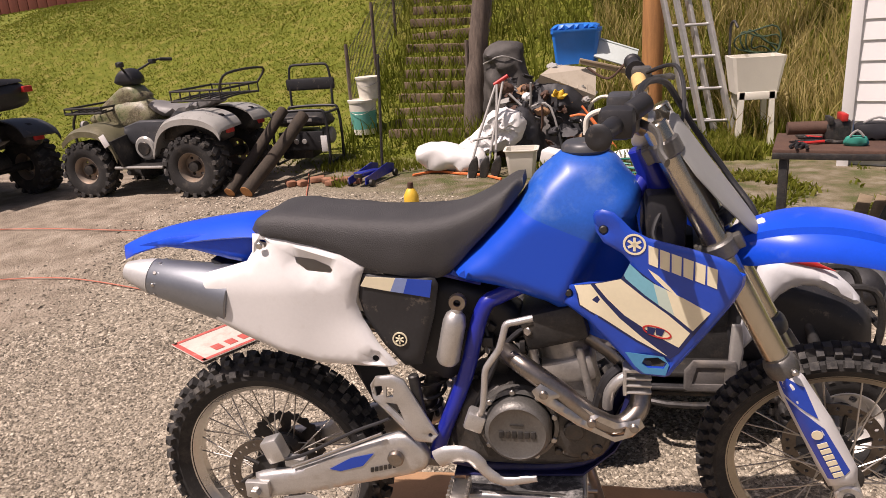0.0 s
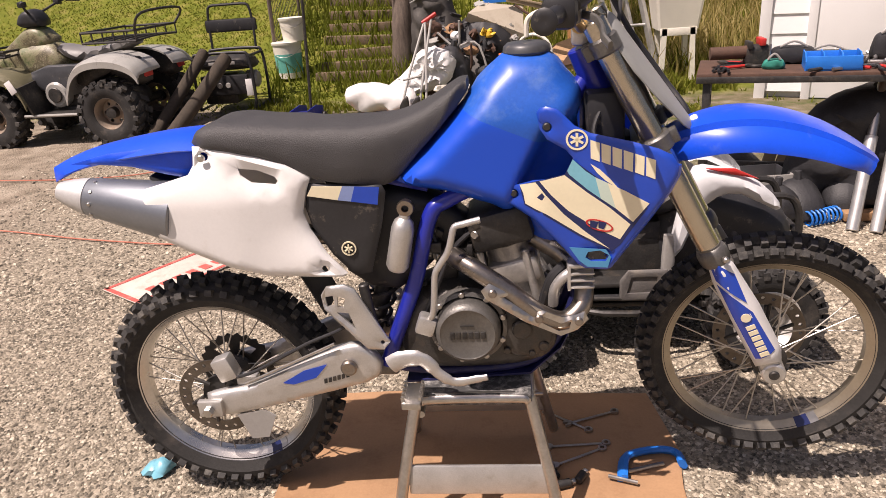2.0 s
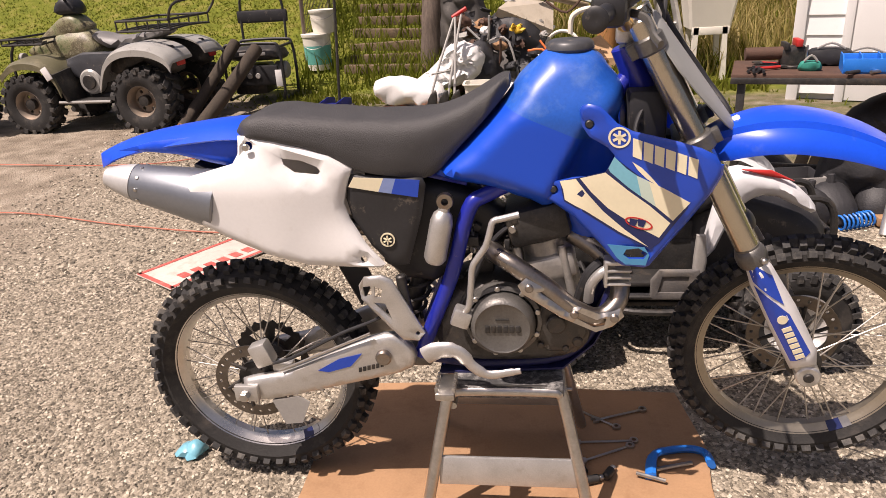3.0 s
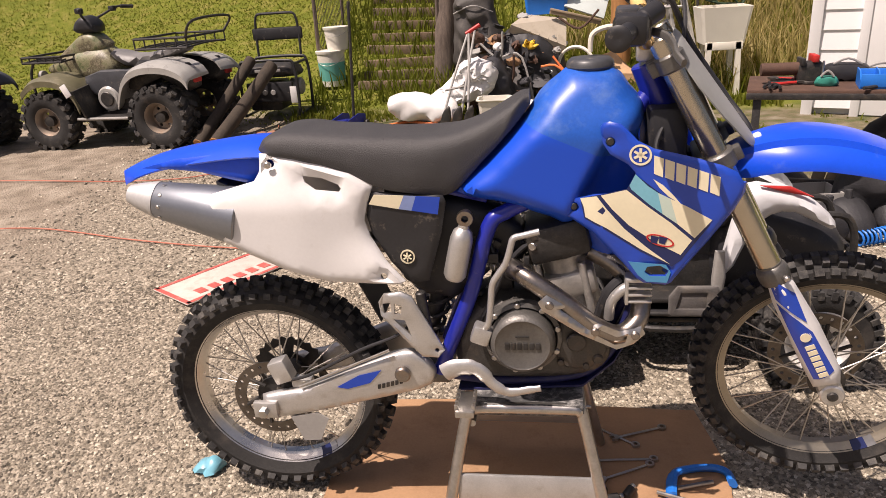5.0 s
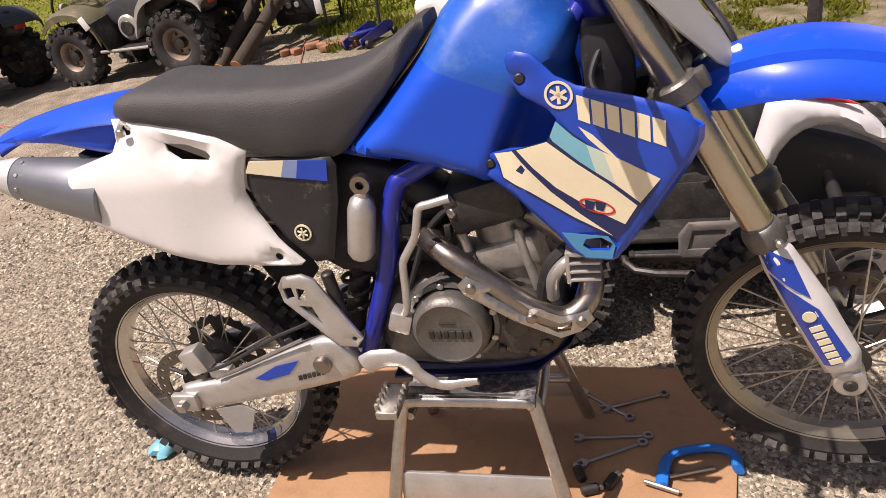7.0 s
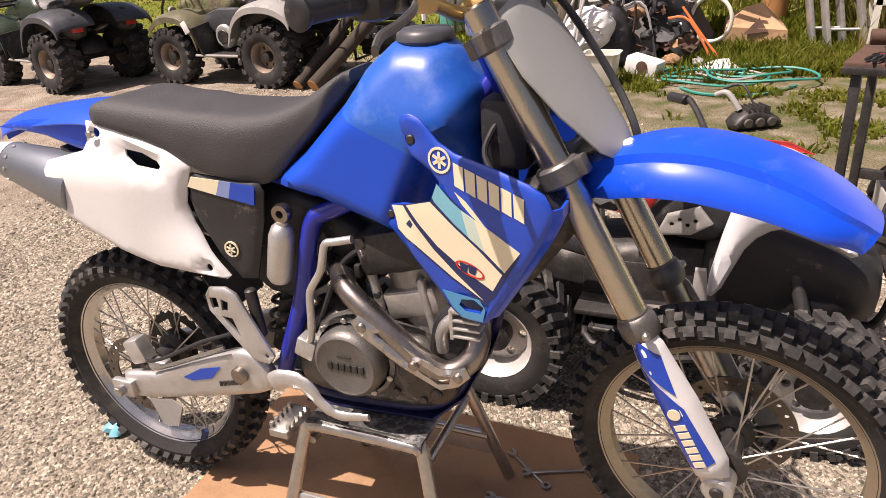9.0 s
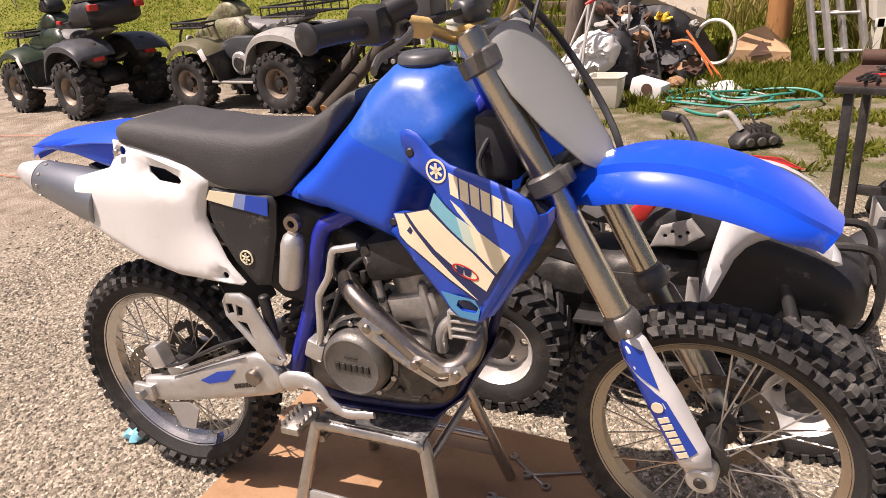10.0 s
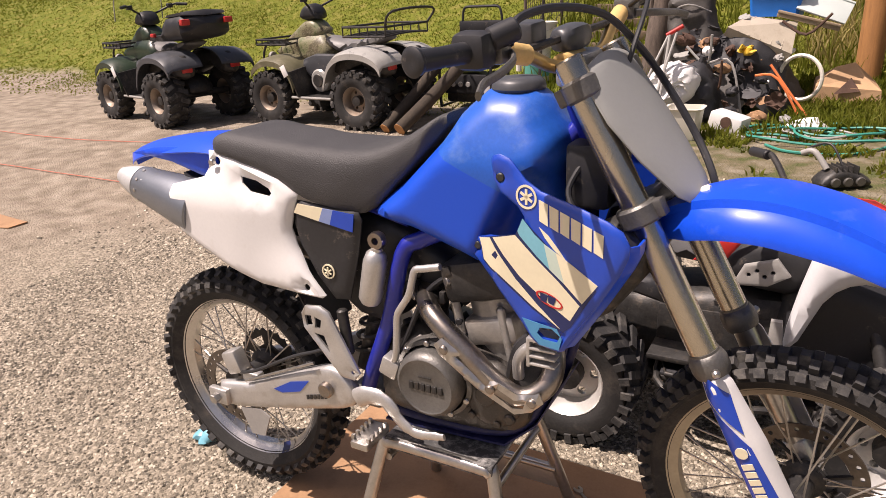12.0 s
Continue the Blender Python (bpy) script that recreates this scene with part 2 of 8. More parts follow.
M_GREEN = leaf_mat("green_leaf", [(0.25, (0.1, 0.13, 0.011)), (0.5, (0.155, 0.178, 0.018)), (0.75, (0.25, 0.23, 0.05))], 0.5)
M_DRYGR = leaf_mat("dry_grass", [(0.25, (0.2, 0.2, 0.05)), (0.5, (0.38, 0.31, 0.11)), (0.75, (0.52, 0.42, 0.2))], 0.4)
M_POLISH = mat("polished_rim", (0.78, 0.76, 0.72), 0.35, metal=0.55, vary=0.1, scale=12, dirt=DUST, dirt_amount=0.12, dirt_scale=14)
M_PEBBLE = mat("grey_gravel", (0.33, 0.31, 0.28), 0.85, vary=0.35, scale=30, island=0.7, grain=0.2,
               stops=[(0.15, (0.085, 0.073, 0.055)), (0.4, (0.22, 0.19, 0.143)), (0.6, (0.36, 0.31, 0.235)), (0.85, (0.58, 0.515, 0.41))])


def glass_mat():
    m = bpy.data.materials.new("clear_screen")
    m.use_nodes = True
    b = m.node_tree.nodes["Principled BSDF"]
    b.inputs["Base Color"].default_value = (0.9, 0.93, 0.92, 1)
    b.inputs["Roughness"].default_value = 0.08
    b.inputs["Transmission Weight"].default_value = 1.0
    b.inputs["IOR"].default_value = 1.1
    return m


M_GLASS = glass_mat()


def ground_mat():
    """Gravel on the drive, bare dirt beyond it, earth and thatch under the grass of the bank."""
    m = bpy.data.materials.new("drive_and_bank")
    m.use_nodes = True
    n, l = m.node_tree.nodes, m.node_tree.links
    b = n["Principled BSDF"]
    tc = n.new("ShaderNodeTexCoord")
    sep = n.new("ShaderNodeSeparateXYZ")
    l.new(tc.outputs["Object"], sep.inputs[0])

    def tex(kind, s, detail=4.0):
        t = n.new(kind)
        t.inputs["Scale"].default_value = s
        if kind == "ShaderNodeTexNoise":
            t.inputs["Detail"].default_value = detail
        l.new(tc.outputs["Object"], t.inputs["Vector"])
        return t

    def math_node(op, a, bb, c=None):
        k = n.new("ShaderNodeMath")
        k.operation = op
        for i, v in enumerate((a, bb, c)):
            if v is None:
                continue
            if isinstance(v, (int, float)):
                k.inputs[i].default_value = v
            else:
                l.new(v, k.inputs[i])
        return k.outputs[0]

    def ramp(src, stops):
        r = n.new("ShaderNodeValToRGB")
        e = r.color_ramp.elements
        e[0].position, e[0].color = stops[0][0], (*stops[0][1], 1)
        e[1].position, e[1].color = stops[-1][0], (*stops[-1][1], 1)
        for p, c in stops[1:-1]:
            e.new(p).color = (*c, 1)
        l.new(src, r.inputs[0])
        return r.outputs[0]

    def blend(f, a, bb):
        k = n.new("ShaderNodeMix")
        k.data_type = "RGBA"
        l.new(f, k.inputs[0])
        l.new(a, k.inputs[6])
        l.new(bb, k.inputs[7])
        return k.outputs[2]

    vor = tex("ShaderNodeTexVoronoi", 62)
    vor2 = tex("ShaderNodeTexVoronoi", 110)
    stone = ramp(vor.outputs["Color"], [(0.1, (0.17, 0.145, 0.108)), (0.5, (0.29, 0.25, 0.19)), (0.9, (0.42, 0.365, 0.285))])
    big = tex("ShaderNodeTexNoise", 0.9, 6)
    mid = tex("ShaderNodeTexNoise", 6, 6)
    fine = tex("ShaderNodeTexNoise", 70, 3)
    dirt = ramp(mid.outputs[0], [(0.3, (0.18, 0.145, 0.107)), (0.5, (0.28, 0.232, 0.177)), (0.7, (0.38, 0.325, 0.255))])
    soil = ramp(mid.outputs[0], [(0.35, (0.09, 0.1, 0.035)), (0.5, (0.16, 0.135, 0.08)), (0.7, (0.27, 0.235, 0.175))])
    grass = ramp(mid.outputs[0], [(0.3, (0.108, 0.132, 0.012)), (0.5, (0.15, 0.168, 0.018)), (0.7, (0.225, 0.205, 0.048))])
    # the drive's gravel thins out to dirt to the far left
    edge = math_node("MULTIPLY_ADD", big.outputs[0], 1.6, math_node("MULTIPLY", sep.outputs[0], -0.75))
    edge = math_node("ADD", edge, math_node("MULTIPLY", sep.outputs[1], 0.14))
    d_mask = ramp(math_node("MULTIPLY", math_node("SUBTRACT", edge, 2.1), 0.8), [(0.45, (0, 0, 0)), (1.0, (1, 1, 1))])
    fleck = ramp(fine.outputs[0], [(0.42, (0, 0, 0)), (0.6, (1, 1, 1))])
    col = blend(math_node("MULTIPLY", d_mask, 0.92), stone, dirt)
    # trodden soil and weeds before the junk heap
    s_pos = math_node("MULTIPLY_ADD", sep.outputs[0], 0.5, math_node("MULTIPLY_ADD", mid.outputs[0], 1.2, sep.outputs[1]))
    s_mask = ramp(math_node("SUBTRACT", s_pos, 4.1), [(0.0, (0, 0, 0)), (0.7, (1, 1, 1))])
    col = blend(math_node("MULTIPLY", s_mask, math_node("SUBTRACT", 1.0, d_mask)), col, soil)
    g_pos = math_node("MULTIPLY_ADD", big.outputs[0], 1.5, math_node("MULTIPLY_ADD", sep.outputs[0], 0.08, math_node("SUBTRACT", sep.outputs[1], 6.0)))
    g_mask = ramp(g_pos, [(0.15, (0, 0, 0)), (0.6, (1, 1, 1))])
    col = blend(g_mask, col, grass)
    l.new(col, b.inputs["Base Color"])
    b.inputs["Roughness"].default_value = 0.92
    b.inputs["Specular IOR Level"].default_value = 0.25
    h = math_node("ADD", math_node("MULTIPLY", vor.outputs["Distance"], -1.0), math_node("MULTIPLY", vor2.outputs["Distance"], -0.5))
    bp = n.new("ShaderNodeBump")
    bp.inputs["Strength"].default_value = 0.9
    bp.inputs["Distance"].default_value = 0.012
    l.new(h, bp.inputs["Height"])
    l.new(bp.outputs[0], b.inputs["Normal"])
    return m


M_GROUND = ground_mat()

# ---- builders ----


def thing(name, at=(0, 0, 0), label="", category="", group="", rz=0.0, kind=""):
    ob = new(name)
    ob.matrix_basis = pose(*at, 0, 0, rz)
    return tagged(ob, label, category, group, kind)


def mesh_of(name, bm, material, smooth=40):
    bmesh.ops.recalc_face_normals(bm, faces=bm.faces)
    me = bpy.data.meshes.new(name)
    bm.to_mesh(me)
    bm.free()
    me.materials.append(material)
    if smooth:
        me.shade_smooth()
        me.set_sharp_from_angle(angle=radians(smooth))
    return me


def part(name, bm, material, parent=None, label="", smooth=40, m=None):
    ob = new(name, mesh_of(name, bm, material, smooth))
    ob.parent = parent
    if m is not None:
        ob.matrix_basis = m
    return tagged(ob, label)


def solo(name, bm, material, label, category, group="", at=(0, 0, 0), rz=0.0, smooth=40, kind=""):
    ob = part(name, bm, material, None, "", smooth)
    ob.matrix_basis = pose(*at, 0, 0, rz)
    return tagged(ob, label, category, group, kind)


def box(bm, c, s, bevel=0.0, m=None):
    """A box with its centre at c and its sides s, its edges rounded by bevel, turned by m about c."""
    before = set(bm.verts)
    got = bmesh.ops.create_cube(bm, size=1.0)["verts"]
    bmesh.ops.scale(bm, vec=s, verts=got)
    if bevel:
        edges = list({e for v in got for e in v.link_edges})
        bmesh.ops.bevel(bm, geom=edges, offset=bevel, segments=2, affect="EDGES", profile=0.5)
        got = [v for v in bm.verts if v not in before]
    if m is not None:
        bmesh.ops.transform(bm, matrix=m, verts=got)
    bmesh.ops.translate(bm, vec=c, verts=got)
    return bm


def cr(pts, n=6, closed=False):
    """A smooth curve through the points."""
    p = [Vector(q) for q in pts]
    k = len(p)
    out = []
    for i in range(k if closed else k - 1):
        if closed:
            a, b, c, d = p[i - 1], p[i], p[(i + 1) % k], p[(i + 2) % k]
        else:
            a, b, c, d = p[max(i - 1, 0)], p[i], p[i + 1], p[min(i + 2, k - 1)]
        for j in range(n):
            t = j / n
            out.append(0.5 * (2 * b + (c - a) * t + (2 * a - 5 * b + 4 * c - d) * t * t + (3 * b - a - 3 * c + d) * t ** 3))
    if not closed:
        out.append(p[-1])
    return out


def tube(bm, pts, r, seg=10, closed=False, flat=1.0):
    """A tube along the points; r is one radius or one for each point; flat squashes the section."""
    pts = [Vector(p) for p in pts]
    k = len(pts)
    rs = [r] * k if isinstance(r, (int, float)) else list(r)
    if len(rs) != k:
        rs = [rs[min(int(i * len(rs) / k), len(rs) - 1)] for i in range(k)]
    rings, ref = [], None
    for i, p in enumerate(pts):
        if closed:
            d = pts[(i + 1) % k] - pts[i - 1]
        else:
            d = pts[min(i + 1, k - 1)] - pts[max(i - 1, 0)]
        d.normalize()
        if ref is None:
            ref = d.orthogonal().normalized() if abs(d.y) > 0.9 else d.cross(Vector((0, 1, 0))).normalized()
        ref = (ref - d * ref.dot(d)).normalized()
        side = d.cross(ref)
        rings.append([bm.verts.new(p + rs[i] * (math.cos(a) * ref + flat * math.sin(a) * side)) for a in [2 * math.pi * j / seg for j in range(seg)]])
    for i in range(k if closed else k - 1):
        a, b = rings[i], rings[(i + 1) % k]
        for j in range(seg):
            bm.faces.new((a[j], a[(j + 1) % seg], b[(j + 1) % seg], b[j]))
    if not closed:
        bm.faces.new(rings[0][::-1])
        bm.faces.new(rings[-1])
    return bm


def lathe(bm, profile, seg=40, m=None, closed=False):
    """A profile of (radius, height) turned about the y axis; m places it."""
    rings = []
    for r, h in profile:
        rings.append([bm.verts.new((r * math.cos(a), h, r * math.sin(a))) for a in [2 * math.pi * j / seg for j in range(seg)]])
    k = len(rings)
    for i in range(k if closed else k - 1):
        a, b = rings[i], rings[(i + 1) % k]
        for j in range(seg):
            bm.faces.new((a[j], a[(j + 1) % seg], b[(j + 1) % seg], b[j]))
    if not closed:
        bm.faces.new(rings[0][::-1])
        bm.faces.new(rings[-1])
    if m is not None:
        bmesh.ops.transform(bm, matrix=m, verts=[v for r in rings for v in r])
    return bm


def drum(bm, a, b, r, seg=24, bevel=0.004, r2=None):
    """A round bar from a to b with eased ends."""
    a, b = Vector(a), Vector(b)
    r2 = r if r2 is None else r2
    d = b - a
    h = d.length
    bv = min(bevel, h / 3, r / 2)
    m = Matrix.Translation(a) @ d.to_track_quat("Y", "Z").to_matrix().to_4x4()
    return lathe(bm, [(r - bv, 0), (r, bv), (r2, h - bv), (r2 - bv, h)], seg, m)


def edge_gap(p, loops):
    best = 9.0
    for lp in loops:
        for i in range(len(lp)):
            a, b = lp[i - 1], lp[i]
            ab = b - a
            t = max(0, min(1, (p - a).dot(ab) / max(ab.length_squared, 1e-12)))
            best = min(best, (p - a - ab * t).length)
    return best


def inside(p, lp):
    odd = False
    for i in range(len(lp)):
        a, b = lp[i - 1], lp[i]
        if (a.y > p.y) != (b.y > p.y) and p.x < (b.x - a.x) * (p.y - a.y) / (b.y - a.y) + a.x:
            odd = not odd
    return odd


def shape2d(outline, holes=(), step=0.02, rims=()):
    """Triangles that fill an outline less its holes, with inner points on a grid."""
    from mathutils.geometry import delaunay_2d_cdt
    loops = [[Vector(p[:2]) for p in outline]] + [[Vector(p[:2]) for p in h] for h in holes]
    fine = []
    for lp in loops:
        new_lp = []
        for i in range(len(lp)):
            a, b = lp[i], lp[(i + 1) % len(lp)]
            k = max(1, int((b - a).length / step))
            new_lp += [a.lerp(b, j / k) for j in range(k)]
        fine.append(new_lp)
    verts, edges = [], []
    for lp in fine:
        s = len(verts)
        verts += lp
        edges += [(s + i, s + (i + 1) % len(lp)) for i in range(len(lp))]
    for depth in rims:
        lp = fine[0]
        turn = sum(lp[i - 1].x * lp[i].y - lp[i].x * lp[i - 1].y for i in range(len(lp)))
        for i in range(len(lp)):
            d = (lp[(i + 1) % len(lp)] - lp[i - 1]).normalized()
            nrm = Vector((-d.y, d.x)) * (1 if turn > 0 else -1)
            p = lp[i] + nrm * depth
            if inside(p, lp) and edge_gap(p, fine) > depth * 0.9:
                verts.append(p)
    limit = max(step * 0.55, (rims[-1] if rims else 0) + step * 0.4)
    xs, ys = [p.x for p in fine[0]], [p.y for p in fine[0]]
    x = min(xs) + step / 2
    row = 0
    while x < max(xs):
        y = min(ys) + step * (0.25 + 0.5 * (row % 2))
        while y < max(ys):
            p = Vector((x, y))
            if edge_gap(p, fine) > limit:
                verts.append(p)
            y += step
        x += step
        row += 1
    vs, _, fs, *_ = delaunay_2d_cdt(verts, edges, [], 1, 1e-5)
    kept = []
    for f in fs:
        c = sum((vs[i] for i in f), Vector((0, 0))) / len(f)
        if not any(inside(c, h) for h in fine[1:]):
            kept.append(f)
    return vs, kept, fine


def skin(bm, outline, front, back, holes=(), step=0.02, m=None, curve=0, rims=()):
    """A panel: an outline in x and z, its outer face at y = front(x, z, gap to the rim), its inner at back(x, z, gap)."""
    if curve:
        outline = cr([(*p, 0) for p in outline], curve, True)
    vs, fs, loops = shape2d(outline, holes, step, rims)
    fv, bv = [], []
    for p in vs:
        g = edge_gap(p, loops)
        fv.append(bm.verts.new((p.x, front(p.x, p.y, g), p.y)))
        bv.append(bm.verts.new((p.x, back(p.x, p.y, g), p.y)))
    count = {}
    for f in fs:
        bm.faces.new([fv[i] for i in f])
        bm.faces.new([bv[i] for i in reversed(f)])
        for i in range(len(f)):
            e = (f[i], f[(i + 1) % len(f)])
            count[e] = count.get(e, 0) + 1
    for a, b in count:
        if (b, a) not in count:
            bm.faces.new((fv[b], fv[a], bv[a], bv[b]))
    if m is not None:
        bmesh.ops.transform(bm, matrix=m, verts=fv + bv)
    return bm


def puff(bm, outline, w, d=0.05, step=0.02, y=0.0, curve=3, m=None, holes=()):
    """A rounded solid on both sides of the plane y: half-width w (a number or a function of x and z), rounded over d at the rim."""
    def half(x, z, g):
        ww = w(x, z) if callable(w) else w
        t = max(0.0, 1 - g / d)
        return ww * math.sqrt(max(0.0, 1 - t * t)) + 0.0015
    return skin(bm, outline, lambda x, z, g: y - half(x, z, g), lambda x, z, g: y + half(x, z, g), holes, step, m, curve, (d * 0.06, d * 0.22, d * 0.5) if d >= 0.03 else (d * 0.12, d * 0.45))


def panel(bm, outline, y, thick=0.004, bulge=0.01, d=0.03, holes=(), step=0.02, curve=0, m=None):
    """A moulded sheet whose outer face follows y (a number or a function of x and z) and rounds back by bulge at the rim."""
    def f(x, z, g):
        yy = y(x, z) if callable(y) else y
        t = max(0.0, 1 - g / d)
        return yy + bulge * t * t
    return skin(bm, outline, f, lambda x, z, g: f(x, z, g) + thick, holes, step, m, curve, (d * 0.35, d * 0.8) if bulge and d >= 0.01 else ())


def loft(bm, rings, caps=True, closed=True):
    """Quads between rings of equal count."""
    vv = [[bm.verts.new(p) for p in r] for r in rings]
    k = len(vv[0])
    for a, b in zip(vv, vv[1:]):
        for j in range(k if closed else k - 1):
            bm.faces.new((a[j], a[(j + 1) % k], b[(j + 1) % k], b[j]))
    if caps and closed:
        bm.faces.new(vv[0][::-1])
        bm.faces.new(vv[-1])
    return bm


def ring2d(c, r, n=14):
    return [(c[0] + r * math.cos(2 * math.pi * i / n), c[1] + r * math.sin(2 * math.pi * i / n)) for i in range(n)]


def B():
    return bmesh.new()


# ---- ground ----


def smooth(a, b, x):
    t = max(0.0, min(1.0, (x - a) / (b - a)))
    return t * t * (3 - 2 * t)


def ground_z(x, y):
    """Level drive, a slight rise to the foot of the bank, then the grassy bank."""
    z = 0.12 * smooth(1.5, 4.4, y)
    toe = 5.9 + 0.25 * math.sin(0.8 * x) - 0.3 * smooth(-2, -7, x)
    crest = max(1.75, 2.35 + 0.055 * (x + 10)) + 1.5 * smooth(-5, 3, x)
    z += crest * smooth(toe - 0.4, toe + 5.5 + 0.9 * crest, y)
    z += 0.35 * smooth(toe + 6, toe + 30, y)
    if y > 5.2:
        z += 0.05 * noise.noise((x * 0.7, y * 0.7, 3.0)) * smooth(5.2, 7, y)
    z += 0.012 * noise.noise((x * 1.3, y * 1.3, 0.0)) * smooth(1.0, 2.5, abs(x - 0.7) + abs(y))
    return z


def build_ground():
    xs = [-400, -150, -60, -30, -20] + [-15 + 0.3 * i for i in range(74)] + [8, 10, 14, 20, 30, 60, 150, 400]
    ys = [-400, -150, -60, -25, -10, -6, -4] + [-3 + 0.3 * i for i in range(74)] + [20, 24, 30, 40, 60, 100, 180, 400]
    bm = B()
    grid = [[bm.verts.new((x, y, ground_z(x, y))) for x in xs] for y in ys]
    for a, b in zip(grid, grid[1:]):
        for i in range(len(xs) - 1):
            bm.faces.new((a[i], a[i + 1], b[i + 1], b[i]))
    ob = part("ground", bm, M_GROUND, None, "", 80)
    tagged(ob, "gravel drive turning to bare dirt below a grassy bank", "ground", "", "structure")


build_ground()

# ---- dirt bike on its stand ----
bike = thing("dirt_bike", (0, 0, 0), "blue and white motocross bike raised on a lift stand", "motorcycle")
STEER = Matrix.Translation((0.99, 0, 1.27)) @ Matrix.Rotation(radians(-8), 4, Vector((-0.46, 0, 0.888))) @ Matrix.Translation((-0.99, 0, -1.27))


def knobs(bm, R, width, rows, h, seed):
    """Tread blocks round a tyre whose axle is the y axis: rows of (share of the width, length, across, count, phase)."""
    rnd = random.Random(seed)
    for f, ln, ac, count, ph in rows:
        ang = f * 1.15
        for i in range(count):
            a = 2 * math.pi * (i + ph) / count
            r0 = R - h - (1 - math.cos(ang)) * width * 0.42
            c = Vector((0, math.sin(ang) * width * 0.5, 0))
            m = Matrix.Rotation(-a, 4, "Y") @ Matrix.Translation((r0 + h * 0.45, c.y, 0)) @ Matrix.Rotation(ang, 4, "Z")
            got = bmesh.ops.create_cube(bm, size=1.0)["verts"]
            k = 1 + rnd.uniform(-0.08, 0.08)
            bmesh.ops.scale(bm, vec=(h * 1.3, ac * k, ln * k), verts=got)
            for v in got:
                if v.co.x > 0:
                    v.co.y *= 0.84
                    v.co.z *= 0.84
            bmesh.ops.transform(bm, matrix=m, verts=got)
    return bm


def tyre_profile(R, Rr, w):
    return [(Rr - 0.006, -w * 0.30), (Rr + 0.008, -w * 0.38), (Rr + (R - Rr) * 0.4, -w * 0.5), (Rr + (R - Rr) * 0.72, -w * 0.46),
            (R * 0.985, -w * 0.28), (R, 0), (R * 0.985, w * 0.28), (Rr + (R - Rr) * 0.72, w * 0.46), (Rr + (R - Rr) * 0.4, w * 0.5),
            (Rr + 0.008, w * 0.38), (Rr - 0.006, w * 0.30)]


def spoked_wheel(name, parent, m, R, Rr, w, count, seed, hub_r, disc_r, front):
    wheel = part(name, lathe(B(), [(0.012, -0.1), (0.016, -0.098), (0.016, 0.098), (0.012, 0.1)], 16), M_STEEL, parent, "spoked wheel", m=m)
    bm = lathe(B(), tyre_profile(R - 0.016, Rr, w * 0.92), 72, closed=True)
    part("tyre", bm, M_RUBBER, wheel, "black knobbly tyre")
    rows = [(0.0, 0.021, 0.028, count, 0.0), (0.42, 0.02, 0.024, count, 0.5), (-0.42, 0.02, 0.024, count, 0.5),
            (0.95, 0.024, 0.020, count, 0.0), (-0.95, 0.024, 0.020, count, 0.0)]
    part("tread", knobs(B(), R, w, rows, 0.017, seed), M_KNOB, wheel, "dusty square tread blocks", smooth=0)
    rim = [(Rr - 0.014, -0.017), (Rr - 0.004, -w * 0.29), (Rr + 0.006, -w * 0.33), (Rr + 0.006, -w * 0.26), (Rr - 0.012, -0.012),
           (Rr - 0.012, 0.012), (Rr + 0.006, w * 0.26), (Rr + 0.006, w * 0.33), (Rr - 0.004, w * 0.29), (Rr - 0.014, 0.017), (Rr - 0.024, 0.012), (Rr - 0.024, -0.012)]
    part("rim", lathe(B(), rim, 72, closed=True), M_RIM if front else M_RIMS, wheel, "worn gold-grey alloy rim" if front else "bright silver alloy rim")
    hub = lathe(B(), [(0.02, -0.07), (hub_r, -0.062), (hub_r, -0.05), (hub_r * 0.6, -0.035), (hub_r * 0.6, 0.035), (hub_r, 0.05), (hub_r, 0.062), (0.02, 0.07)], 28)
    part("hub", hub, M_DARKM, wheel)
    me = mesh_of("spoke", tube(B(), [(hub_r * 0.95, 0.05, 0), (Rr - 0.022, 0.004, 0.075)], 0.0021, 6), M_STEEL)
    for i in range(32):
        sp = new("spoke", me)
        sp.parent = wheel
        flip = Matrix.Diagonal((1, 1 if i % 2 else -1, 1 if (i // 2) % 2 else -1, 1))
        sp.matrix_basis = Matrix.Rotation(2 * math.pi * (i + 0.3 * (i % 2)) / 32, 4, "Y") @ flip
    y = 0.075 if front else -0.08
    holes = [ring2d(((disc_r - 0.014) * math.cos(q), (disc_r - 0.014) * math.sin(q)), 0.0055, 6) for q in [2 * math.pi * k / 24 for k in range(24)]]
    holes.append(ring2d((0, 0), disc_r - 0.034, 40))
    part("brake_disc", skin(B(), ring2d((0, 0), disc_r, 60), lambda x, z, g: y, lambda x, z, g: y + 0.004, holes, 0.02), M_DISC, wheel, "drilled browned steel disc")
    for k in range(6):
        q = 2 * math.pi * k / 6
        part("disc_arm", tube(B(), [((hub_r * 0.8) * math.cos(q), y + 0.002, hub_r * 0.8 * math.sin(q)), ((disc_r - 0.03) * math.cos(q + 0.3), y + 0.002, (disc_r - 0.03) * math.sin(q + 0.3))], 0.006, 6), M_DARKM, wheel)
    return wheel


